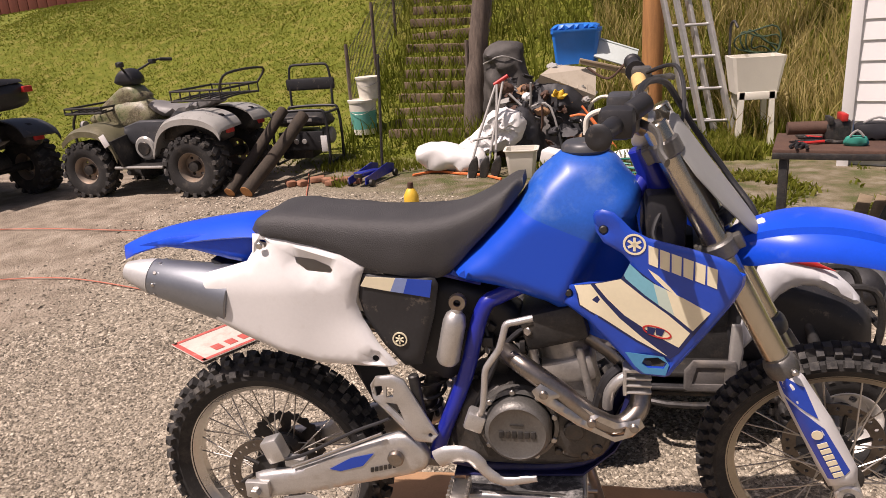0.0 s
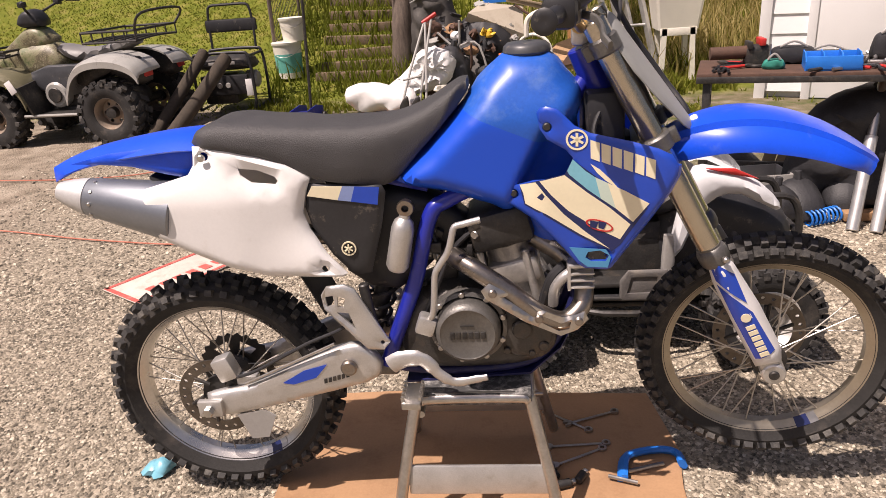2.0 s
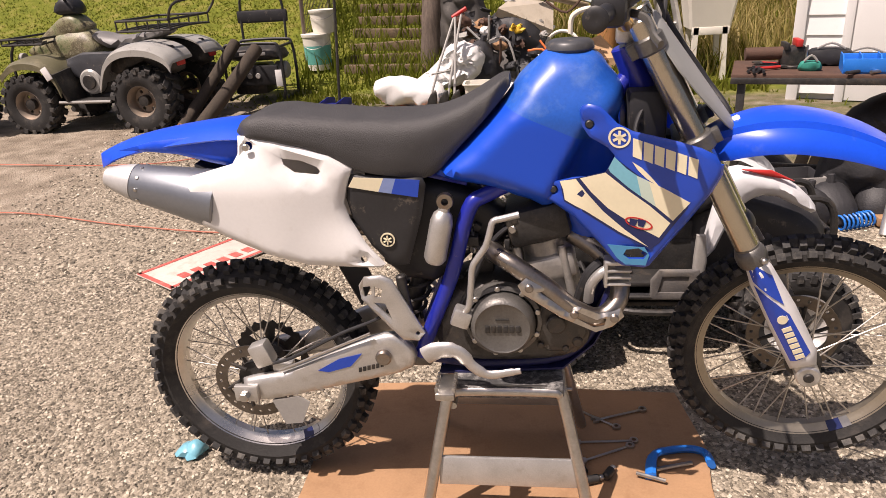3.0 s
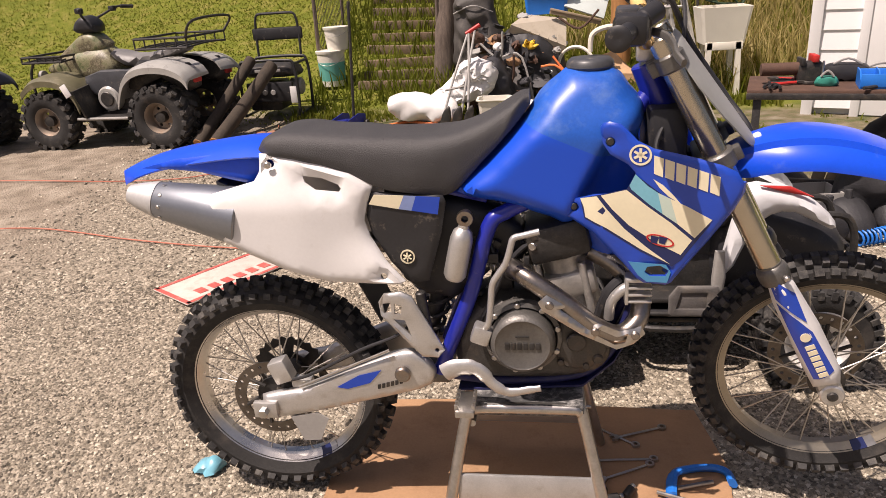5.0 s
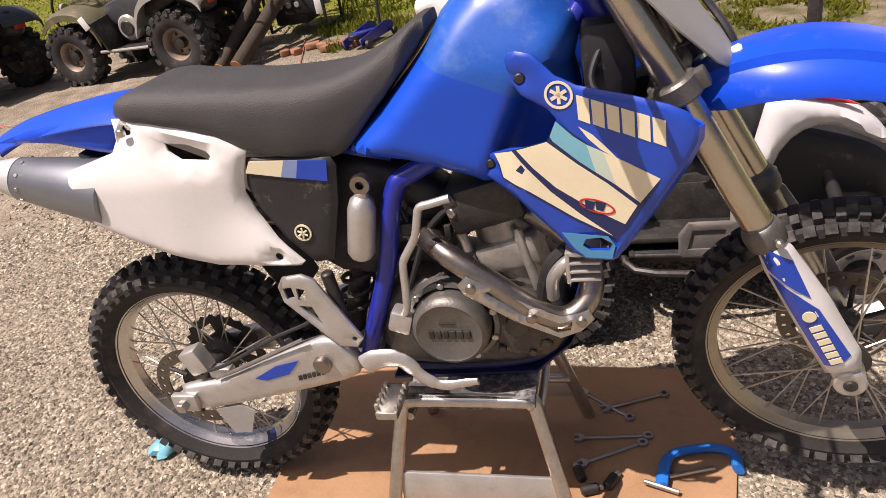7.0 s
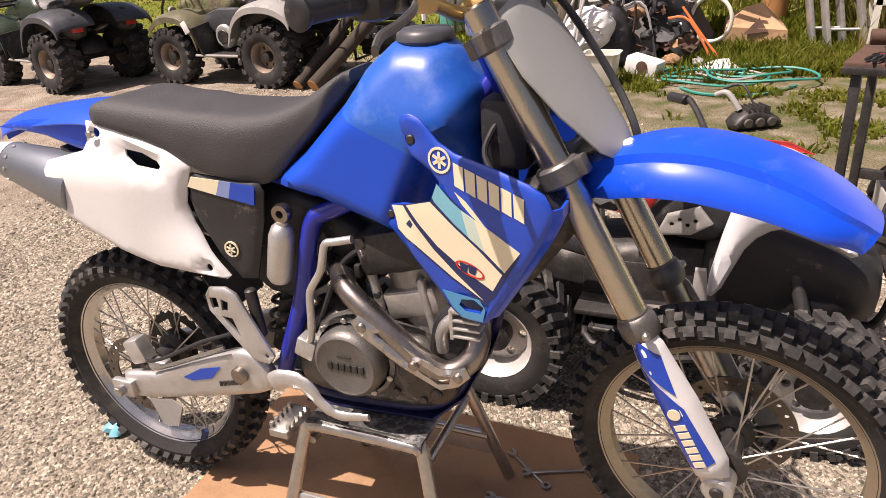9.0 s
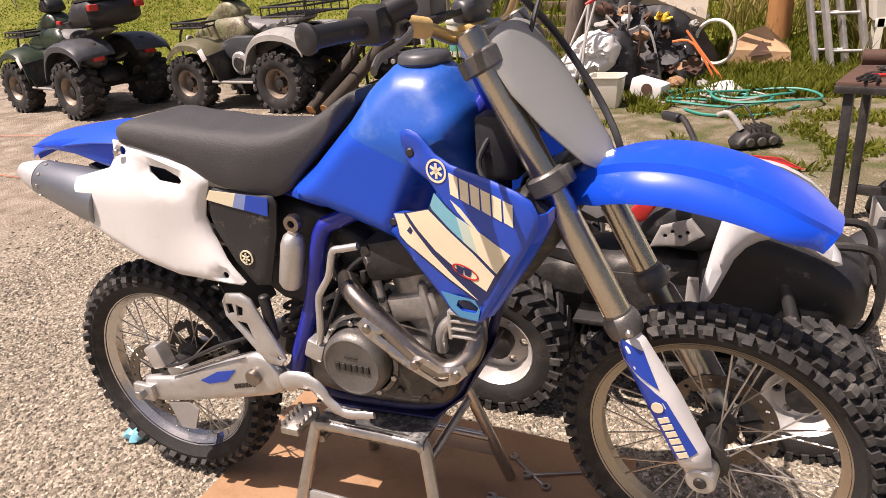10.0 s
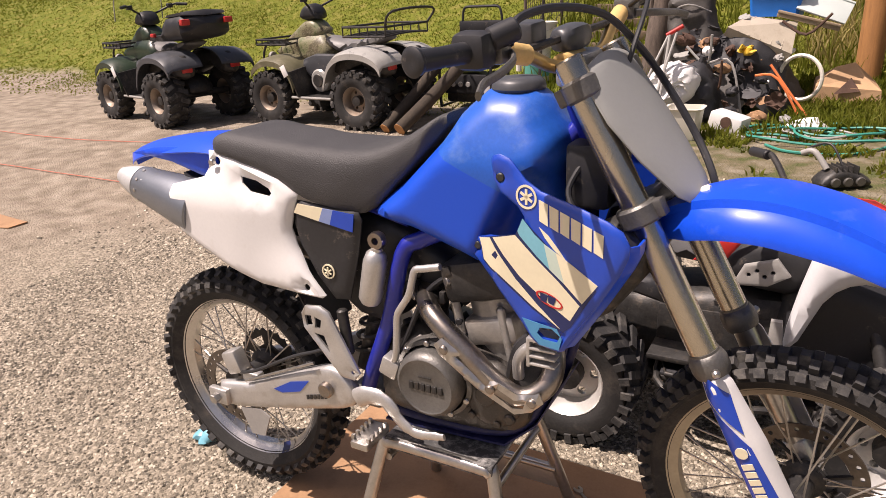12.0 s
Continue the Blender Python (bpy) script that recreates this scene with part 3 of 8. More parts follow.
rear_c = Vector((-0.045, 0, 0.365))
front_c = Vector((1.468, 0, 0.444))
rear_wheel = spoked_wheel("rear_wheel", bike, Matrix.Translation(rear_c), 0.348, 0.264, 0.118, 46, 1, 0.055, 0.118, False)
front_wheel = spoked_wheel("front_wheel", bike, STEER @ Matrix.Translation(front_c), 0.336, 0.267, 0.092, 54, 2, 0.045, 0.122, True)
for wh, Rr_, w_ in ((rear_wheel, 0.264, 0.118), (front_wheel, 0.267, 0.092)):
    for a0, a1, m_st, nm in ((1.02, 1.16, M_DECALNAVY, "rim_sticker"), (0.93, 1.02, M_STEEL, "rim_sticker")):
        rings = []
        for i in range(7):
            q = a0 + (a1 - a0) * i / 6
            rings.append([(r_ * math.cos(q), y_, r_ * math.sin(q) * -1) for r_, y_ in ((Rr_ - 0.026, -0.013), (Rr_ - 0.0145, -0.02), (Rr_ - 0.002, -w_ * 0.315), (Rr_ - 0.003, -w_ * 0.3), (Rr_ - 0.0155, -0.017), (Rr_ - 0.0255, -0.011))])
        part(nm, loft(B(), rings), m_st, wh, "dark rim sticker" if m_st is M_DECALNAVY else "")
spr = ring2d((0, 0), 0.1, 48)
spr = [((0.118 if i % 2 else 0.108) * p[0] / 0.1, (0.118 if i % 2 else 0.108) * p[1] / 0.1) for i, p in enumerate(spr)]
sholes = [[((0.062 + 0.03 * (j in (1, 2))) * math.cos(q + dq), (0.062 + 0.03 * (j in (1, 2))) * math.sin(q + dq)) for j, dq in enumerate((-0.3, -0.3, 0.3, 0.3))] for q in [2 * math.pi * k / 6 for k in range(6)]]
part("sprocket", skin(B(), spr, lambda x, z, g: 0.075, lambda x, z, g: 0.08, sholes, 0.03), M_DARKM, rear_wheel, "dark rear sprocket")

# frame tubes
# frame blue darkened for the shadow low on the cradle, with grime patches
M_SHADENAVY = mat("grimy_shaded_navy_paint", (0.015, 0.018, 0.09), 0.5, vary=0.3, scale=14, dirt=(0.1, 0.08, 0.06), dirt_amount=0.4, dirt_scale=14)
fr = B()
tube(fr, cr([(1.0, 0, 1.2), (0.86, -0.05, 1.02), (0.66, -0.085, 0.93), (0.605, -0.1, 0.89), (0.555, -0.1, 0.72), (0.49, -0.1, 0.56), (0.455, -0.09, 0.47)], 8), 0.02, 12, flat=1.0)
tube(fr, cr([(1.0, 0, 1.2), (0.86, 0.05, 1.02), (0.66, 0.085, 0.93), (0.605, 0.1, 0.89), (0.555, 0.1, 0.72), (0.49, 0.1, 0.56), (0.455, 0.09, 0.47)], 8), 0.02, 12)
part("main_frame", fr, M_DKBLUE, bike, "dark blue painted frame")
for s in (-1, 1):
    part("cradle_tube", tube(B(), cr([(1.02, 0, 1.16), (1.0, s * 0.05, 0.9), (0.965, s * 0.055, 0.66), (0.9, s * 0.06, 0.5), (0.8, s * 0.06, 0.44), (0.6, s * 0.065, 0.43), (0.47, s * 0.07, 0.45)], 8), 0.013, 10), M_SHADENAVY, bike)
    part("subframe_tube", tube(B(), [(0.6, s * 0.06, 0.95), (0.3, s * 0.07, 1.03), (0.06, s * 0.07, 1.07)], 0.01, 8), M_DKBLUE, bike)
part("head_tube", drum(B(), (1.035, 0, 1.13), (0.98, 0, 1.26), 0.034), M_DKBLUE, bike)

# seat and tank

def seat_shape():
    """Rounded sections between the seat's top line and its lower edge."""
    top = cr([(0.03, 0, 1.108), (0.05, 0, 1.13), (0.1, 0, 1.142), (0.17, 0, 1.139), (0.29, 0, 1.127), (0.40, 0, 1.121), (0.5, 0, 1.122), (0.582, 0, 1.142), (0.645, 0, 1.174), (0.688, 0, 1.2), (0.71, 0, 1.206)], 6)
    low = cr([(0.03, 0, 1.085), (0.06, 0, 1.087), (0.11, 0, 1.084), (0.18, 0, 1.069), (0.27, 0, 1.038), (0.34, 0, 1.002), (0.43, 0, 0.984), (0.515, 0, 0.98), (0.6, 0, 1.06), (0.665, 0, 1.125), (0.712, 0, 1.18)], 6)
    rings = []
    for i, (a, b) in enumerate(zip(top, low)):
        f = i / (len(top) - 1)
        w = 0.121 - 0.03 * smooth(0.55, 0.85, f) - 0.035 * smooth(0.85, 1.0, f) - 0.035 * smooth(0.18, 0.0, f)
        ring = []
        for u, v in ((-0.95, 0.0), (-1.0, 0.12), (-1.0, 0.35), (-0.985, 0.58), (-0.95, 0.76), (-0.88, 0.89), (-0.76, 0.965), (-0.55, 0.992), (-0.28, 1.0), (0, 1.0)):
            ring.append((u, v))
        ring += [(-u, v) for u, v in reversed(ring[:-1])]
        rings.append([b.lerp(a, v) + Vector((0, w * u, 0)) for u, v in ring])
    bm = loft(B(), rings)
    for v in bm.verts:
        v.co += Vector((0, 0.0022, 0.003)) * noise.noise(v.co * 16)
    return bm


part("seat", seat_shape(), M_SEAT, bike, "black textured vinyl seat", 60)
tank_line = [(0.508, 0.974), (0.60, 1.056), (0.70, 1.155), (0.735, 1.205), (0.78, 1.243), (0.815, 1.262), (0.905, 1.258), (0.945, 1.215), (0.985, 1.16), (0.97, 1.1), (0.985, 1.0),
             (0.97, 0.86), (0.925, 0.75), (0.885, 0.745), (0.84, 0.80), (0.778, 0.883), (0.723, 0.908), (0.641, 0.937)]


def tank_w(x, z):
    hollow = smooth(0.0, 0.045, x - 0.82 - 0.5 * (z - 0.98)) * smooth(1.13, 1.07, z)
    return 0.132 - 0.062 * hollow - 0.05 * smooth(1.1, 1.26, z)


part("fuel_tank", puff(B(), tank_line, tank_w, 0.055, 0.016, curve=2), M_TANK, bike, "scuffed translucent blue fuel tank")
cap = B()
lathe(cap, [(0.034, 0), (0.053, 0.0), (0.057, 0.006), (0.055, 0.018), (0.046, 0.026), (0.02, 0.028)], 36, Matrix.Translation((0.855, 0, 1.252)) @ Matrix.Rotation(radians(90), 4, "X"))
part("fuel_cap", cap, M_CAP, bike, "dark grey fuel cap")
part("vent_hose", tube(B(), cr([(0.855, 0, 1.29), (0.86, 0, 1.33), (0.9, 0, 1.345), (0.96, 0, 1.335), (1.0, 0, 1.3)], 6), 0.006, 8), M_TUBW, bike, "pale vent hose")

# side panels
pan_line = [(0.04, 1.096), (0.134, 1.088), (0.269, 1.047), (0.322, 1.007), (0.304, 0.962), (0.293, 0.919), (0.305, 0.875), (0.341, 0.814), (0.388, 0.757), (0.377, 0.748), (0.291, 0.752), (0.186, 0.758),
            (0.085, 0.79), (-0.013, 0.837), (-0.078, 0.874), (-0.099, 0.915), (-0.107, 0.98), (-0.094, 1.0), (0.02, 1.028), (0.035, 1.051)]
slot = [(0.147, 1.038), (0.196, 1.031), (0.235, 1.014), (0.243, 1.003), (0.236, 0.995), (0.178, 1.003), (0.152, 1.022)]


def pan_y(x, z):
    return -0.122 - 0.03 * smooth(0.4, 0.1, x) * smooth(1.08, 0.95, z) - 0.022 * smooth(0.16, 0.36, x) * smooth(0.9, 0.78, z)


for s in (1, -1):
    mm = Matrix.Diagonal((1, s, 1, 1))
    p = part("side_panel", panel(B(), pan_line, pan_y, 0.004, 0.014, 0.022, [slot, ring2d((0.333, 0.772), 0.009, 10), ring2d((0.065, 1.07), 0.011, 10)], 0.016, m=mm), M_WHITE, bike, "white plastic side panel with a slot")
    bolt = B()
    drum(bolt, (0.065, s * -0.12, 1.07), (0.065, s * -0.132, 1.07), 0.009, 12, 0.002)
    part("panel_bolt", bolt, M_STEEL, p)
    blk = [(0.312, 0.99), (0.495, 0.978), (0.502, 0.96), (0.485, 0.876), (0.445, 0.747), (0.401, 0.742), (0.352, 0.80), (0.308, 0.881), (0.298, 0.93)]
    a = part("airbox_cover", panel(B(), blk, -0.118, 0.004, 0.01, 0.02, (), 0.02, m=mm), M_BLACKP, bike, "black airbox side cover")
    part("cover_decal", panel(B(), [(0.325, 0.986), (0.4, 0.982), (0.385, 0.948), (0.31, 0.962)], -0.1215, 0.002, 0, 0.01, (), 0.02, m=mm), M_CREAM, a)
    part("cover_decal", panel(B(), [(0.4, 0.982), (0.43, 0.98), (0.417, 0.943), (0.385, 0.948)], -0.1215, 0.002, 0, 0.01, (), 0.02, m=mm), M_DECALPALE, a)
    part("cover_decal", panel(B(), [(0.43, 0.98), (0.49, 0.976), (0.482, 0.932), (0.417, 0.943)], -0.1215, 0.002, 0, 0.01, (), 0.02, m=mm), M_DECALBLUE, a)
    part("round_badge", panel(B(), ring2d((0.397, 0.82), 0.019, 24), -0.122, 0.003, 0, 0.01, [ring2d((0.397, 0.82), 0.0155, 24)], 0.03, m=mm), M_CREAM, a)
    bs = B()
    for k in range(3):
        q = math.pi * k / 3 + math.pi / 6
        d = Vector((math.cos(q), 0, math.sin(q)))
        tube(bs, [Vector((0.397, s * -0.123, 0.82)) - d * 0.0115, Vector((0.397, s * -0.123, 0.82)) + d * 0.0115], 0.0022, 6)
    part("badge_bars", bs, M_CREAM, a)

# rear fender: an arched shell, widest at the seat
def shell(stations, sag, thick=0.004, n=10):
    """An arched blade through stations of (x, z, half-width): a cross-section that drops by sag at its sides."""
    bm = B()
    rings = []
    for x, z, w in stations:
        top = [(x, w * u, z - sag * abs(u) ** 2.2) for u in [-1 + 2 * k / n for k in range(n + 1)]]
        low = [(x, y * 0.97, zz - thick) for _, y, zz in reversed(top)]
        rings.append(top + low)
    return loft(bm, rings)


st = cr([(-0.4, 1.036, 0.008), (-0.37, 1.05, 0.03), (-0.33, 1.066, 0.05), (-0.26, 1.087, 0.072), (-0.14, 1.108, 0.092), (0.0, 1.122, 0.105), (0.1, 1.115, 0.105)], 5)
part("rear_fender", shell(st, 0.035), M_BLUE, bike, "blue rear fender")
skirt = [(-0.3, 1.06), (-0.2, 1.082), (-0.1, 1.09), (0.035, 1.1), (0.04, 1.05), (0.015, 1.008), (-0.05, 1.022), (-0.14, 1.047), (-0.22, 1.056)]
for s in (1, -1):
    part("fender_skirt", panel(B(), skirt, -0.088, 0.004, 0.008, 0.02, (), 0.02, m=Matrix.Diagonal((1, s, 1, 1))), M_BLUE, bike)
part("inner_fender", loft(B(), [[(x, y, z), (x, -y, z), (x, -y, z - 0.008), (x, y, z - 0.008)] for x, y, z in ((-0.1, 0.08, 1.02), (0.1, 0.085, 0.92), (0.24, 0.085, 0.76), (0.3, 0.08, 0.62))]), M_BLACKP, bike)

# silencer
ax = [Vector((-0.34, -0.09, 0.995)), Vector((-0.1, -0.085, 0.938)), Vector((0.15, -0.075, 0.88))]
sil = B()
lathe(sil, [(0.014, 0), (0.024, 0.0), (0.036, 0.03), (0.045, 0.06), (0.049, 0.078), (0.045, 0.08)], 28, Matrix.Translation(ax[0]) @ (ax[1] - ax[0]).to_track_quat("Y", "Z").to_matrix().to_4x4())
part("silencer_tip", sil, M_ENDCAP, bike, "dull grey conical silencer tip")
d0 = (ax[1] - ax[0]).normalized()
part("silencer", drum(B(), ax[0] + d0 * 0.077, ax[0] + d0 * 0.31, 0.049, 32, 0.004, 0.08), M_SILENCER, bike, "brushed metal silencer")
rv = B()
for q in range(10):
    side = d0.cross(Vector((0, 0, 1))).normalized()
    up = side.cross(d0)
    a = 2 * math.pi * q / 10
    o = ax[0] + d0 * 0.1 + (side * math.cos(a) + up * math.sin(a)) * 0.051
    rv = B()
    drum(rv, o, o + (side * math.cos(a) + up * math.sin(a)) * 0.003, 0.005, 8, 0.001)
    part("rivet", rv, M_STEEL, bike)

# radiator shrouds
shroud_line = [(0.868, 1.144), (0.874, 1.154), (0.888, 1.158), (0.912, 1.153), (0.928, 1.138), (0.948, 1.117), (0.982, 1.1), (1.065, 1.083), (1.12, 1.068), (1.148, 1.055), (1.162, 1.032), (1.16, 1.01), (1.143, 0.97), (1.098, 0.892), (1.052, 0.819), (1.032, 0.783), (1.02, 0.776),
               (0.972, 0.776), (0.955, 0.786), (0.925, 0.822), (0.859, 0.89), (0.79, 0.925), (0.787, 0.938), (0.803, 0.963), (0.859, 0.988), (0.922, 0.998), (0.947, 1.019), (0.945, 1.045), (0.93, 1.062), (0.89, 1.085), (0.874, 1.109)]


def shr_y(x, z):
    return -0.168 - 0.27 * (x - 0.87) - 0.01 * smooth(0.8, 1.0, z) + 0.03 * smooth(0.88, 0.79, x)


def decal(name, outline, material, parent, mm, lift=0.0015, holes=()):
    part(name, panel(B(), outline, lambda x, z: shr_y(x, z) - lift, 0.001, 0.0, 0.01, holes, 0.02, m=mm), material, parent)


for s in (1, -1):
    mm = Matrix.Diagonal((1, s, 1, 1))
    sh = part("radiator_shroud", panel(B(), shroud_line, shr_y, 0.004, 0.006, 0.012, [ring2d((0.89, 1.113), 0.011, 12), ring2d((0.812, 0.948), 0.012, 12), [(0.985, 0.797), (1.018, 0.8), (1.025, 0.815), (1.005, 0.826), (0.978, 0.82), (0.972, 0.806)]], 0.016, m=mm), M_DECALBLUE, bike, "blue radiator shroud with cream and teal graphics")
    decal("navy_ground", [(0.826, 0.974), (0.862, 0.988), (0.927, 1.008), (0.944, 1.042), (1.0, 1.0), (1.102, 0.936), (1.048, 0.843), (1.03, 0.826), (0.96, 0.858), (0.885, 0.904), (0.836, 0.926)], M_DECALNAVY, sh, mm, 0.0008)
    decal("cream_stripe", [(0.826, 0.974), (0.862, 0.986), (0.887, 0.954), (0.924, 0.912), (0.972, 0.871), (1.025, 0.832), (0.962, 0.863), (0.885, 0.91), (0.838, 0.93), (0.834, 0.955)], M_CREAM, sh, mm)
    decal("cream_stripe", [(0.871, 0.989), (0.926, 1.006), (0.974, 0.968), (1.022, 0.934), (1.068, 0.895), (1.047, 0.857), (0.993, 0.883), (0.934, 0.921), (0.897, 0.957)], M_CREAM, sh, mm)
    decal("teal_stripe", [(0.932, 1.016), (0.944, 1.043), (0.971, 1.017), (0.992, 1.003), (1.004, 0.954), (0.976, 0.974), (0.936, 1.008)], M_TEAL, sh, mm)
    decal("fading_stripe", [(0.992, 1.003), (1.018, 0.991), (1.036, 0.932), (1.004, 0.954)], M_TEALPALE, sh, mm)
    decal("cream_stripe", [(1.018, 0.991), (1.055, 0.974), (1.105, 0.947), (1.073, 0.901), (1.036, 0.932)], M_CREAM, sh, mm)
    decal("cream_spear", [(0.981, 1.034), (1.002, 1.021), (1.024, 0.999), (1.042, 0.978), (1.014, 0.996), (0.995, 1.014)], M_CREAM, sh, mm)
    decal("teal_stripe", [(0.936, 0.829), (1.018, 0.829), (1.029, 0.811), (1.022, 0.784), (0.977, 0.782), (0.958, 0.797)], M_TEALD, sh, mm, 0.0012,
          [[(0.985, 0.797), (1.018, 0.8), (1.025, 0.815), (1.005, 0.826), (0.978, 0.82), (0.972, 0.806)]])
    # plain blocks where the maker's lettering stands
    for k in range(6):
        x0, z0 = 0.981 + 0.0228 * k, 1.087 - 0.0072 * k
        decal("letter_block", [(x0, z0), (x0 + 0.0195, z0 - 0.0062), (x0 + 0.0195, z0 - 0.0062 - 0.042), (x0 + 0.001, z0 - 0.041)], M_CREAM, sh, mm, 0.0016)
    # the shroud's front edge turns in towards the fork
    lip = []
    for bx, bz in ((1.158, 1.028), (1.157, 1.005), (1.14, 0.965), (1.098, 0.892), (1.052, 0.819), (1.03, 0.785)):
        y0 = shr_y(bx, bz)
        lip.append([(bx - 0.004, s * (y0 + 0.004), bz), (bx + 0.015, s * (y0 + 0.03), bz), (bx + 0.004, s * (y0 + 0.12), bz - 0.02), (bx - 0.001, s * (y0 + 0.12), bz - 0.02), (bx + 0.01, s * (y0 + 0.032), bz - 0.001), (bx - 0.008, s * (y0 + 0.009), bz)])
    part("front_lip", loft(B(), lip), M_BLUE, sh, "plain blue turned-in front edge")
    decal("round_badge", ring2d((0.953, 1.087), 0.0235, 24), M_CREAM, sh, mm, 0.0016, [ring2d((0.953, 1.087), 0.019, 24)])
    for k in range(3):
        q = math.pi * k / 3 + math.pi / 6
        dx, dz = math.cos(q) * 0.015, math.sin(q) * 0.015
        nx, nz = -math.sin(q) * 0.0028, math.cos(q) * 0.0028
        decal("badge_bar", [(0.953 - dx - nx, 1.087 - dz - nz), (0.953 + dx - nx, 1.087 + dz - nz), (0.953 + dx + nx, 1.087 + dz + nz), (0.953 - dx + nx, 1.087 - dz + nz)], M_CREAM, sh, mm, 0.0016)
    ov = [(1.002 + 0.03 * math.cos(a), 0.889 + 0.0135 * math.sin(a) - 0.18 * 0.036 * math.cos(a)) for a in [2 * math.pi * i / 28 for i in range(28)]]
    iv = [(1.002 + 0.026 * math.cos(a), 0.889 + 0.0105 * math.sin(a) - 0.18 * 0.031 * math.cos(a)) for a in [2 * math.pi * i / 28 for i in range(28)]]
    decal("oval_badge", ov, M_RED, sh, mm, 0.0026, [iv])
    for x0 in (0.988, 1.006):
        decal("badge_mark", [(x0 - 0.006, 0.9), (x0 + 0.012, 0.897), (x0 + 0.006, 0.88), (x0 - 0.006, 0.883)], M_DECALNAVY, sh, mm, 0.0026)
    for bx, bz in ((0.89, 1.113), (0.812, 0.948)):
        part("shroud_bolt", drum(B(), (bx, s * (shr_y(bx, bz) + 0.02), bz), (bx, s * (shr_y(bx, bz) + 0.004), bz), 0.009, 12, 0.002), M_DARKM, sh)
    # radiator ahead of the shroud, with its louvres
    rl = [(0.985, 0.8), (1.03, 0.79), (1.1, 0.84), (1.165, 0.93), (1.17, 1.0), (1.1, 1.04), (1.03, 1.0), (1.0, 0.9)]
    r_ = part("radiator", puff(B(), rl, 0.035, 0.02, 0.02, y=s * 0.1, curve=0), M_DARKM, bike, "grimy dark radiator")
    lv = part("louvre_frame", box(B(), (0.968, s * 0.14, 0.768), (0.064, 0.05, 0.01), 0.003), M_ALU, bike, "pale radiator louvre")
    for k in range(3):
        part("louvre_slat", box(B(), (0.968, s * 0.15, 0.712 + 0.018 * k), (0.06, 0.03, 0.006), 0.002), M_ALU, lv)
    part("louvre_side", box(B(), (0.938, s * 0.145, 0.738), (0.008, 0.04, 0.068), 0.002), M_ALU, lv)

part("air_box", box(B(), (1.03, 0, 1.1), (0.09, 0.17, 0.13), 0.012), M_BLACKP, bike, "black box behind the fork")
part("radiator_cap", drum(B(), (1.02, -0.13, 1.0), (1.02, -0.13, 1.03), 0.026, 18), M_ALU, bike)
part("top_hose", tube(B(), cr([(1.02, -0.13, 0.97), (0.99, -0.1, 0.93), (0.95, -0.05, 0.9)], 5), 0.018, 10), M_BLACKP, bike)
part("wire_loom", tube(B(), cr([(1.04, -0.06, 1.16), (1.0, -0.1, 1.08), (1.03, -0.13, 1.02), (0.98, -0.12, 0.96)], 6), 0.006, 8), M_BLACKP, bike)

# swingarm
for s in (-1, 1):
    arm = [(-0.06, 0.40), (0.06, 0.425), (0.2, 0.487), (0.33, 0.54), (0.39, 0.55), (0.44, 0.51), (0.445, 0.465), (0.4, 0.43), (0.2, 0.378), (0.02, 0.335), (-0.04, 0.34)]
    a = part("swingarm_leg", puff(B(), arm, 0.018, 0.016, 0.016, y=s * 0.115, curve=2), M_ALU, bike, "bare aluminium swingarm leg")
    y0 = s * 0.1365
    part("swingarm_decal", skin(B(), [(0.17, 0.44), (0.235, 0.478), (0.3, 0.495), (0.265, 0.455), (0.2, 0.435)], lambda x, z, g: y0, lambda x, z, g: y0 + 0.001, (), 0.02), M_DECALBLUE, a)
    for k in range(6):
        x0 = 0.285 + 0.0125 * k
        zz = 0.436 + 0.0035 * k
        part("letter_block", skin(B(), [(x0, zz), (x0 + 0.009, zz + 0.002), (x0 + 0.01, zz + 0.016), (x0 + 0.001, zz + 0.014)], lambda x, z, g: y0, lambda x, z, g: y0 + 0.001, (), 0.02), M_DARKM, a)
part("pivot_bolt", drum(B(), (0.36, -0.132, 0.487), (0.36, -0.15, 0.487), 0.022, 24, 0.004), M_PIPE, bike, "swingarm pivot bolt")
part("axle_block", box(B(), (-0.045, -0.14, 0.367), (0.07, 0.02, 0.05), 0.005), M_ALU, bike)
part("axle_nut", drum(B(), (-0.045, -0.15, 0.367), (-0.045, -0.17, 0.367), 0.015, 6, 0.002), M_STEEL, bike)
cal = B()
box(cal, (0.005, -0.105, 0.475), (0.055, 0.045, 0.07), 0.008, Matrix.Rotation(radians(-20), 4, "Y"))
box(cal, (0.06, -0.1, 0.435), (0.06, 0.03, 0.03), 0.006)
part("rear_caliper", cal, M_ALU, bike)
part("disc_guard", skin(B(), [(0.02, 0.335), (0.1, 0.35), (0.13, 0.33), (0.1, 0.26), (0.05, 0.255)], lambda x, z, g: -0.13, lambda x, z, g: -0.125, (), 0.02), M_GREYP, bike, "grey disc guard fin")
part("brake_hose", tube(B(), cr([(0.03, -0.12, 0.45), (0.1, -0.125, 0.475), (0.25, -0.13, 0.555), (0.36, -0.12, 0.6), (0.42, -0.1, 0.66)], 6), 0.005, 8), M_BLACKP, bike)
part("brake_hose", tube(B(), [(0.06, -0.13, 0.435), (0.33, -0.14, 0.56)], 0.004, 6), M_STEEL, bike)

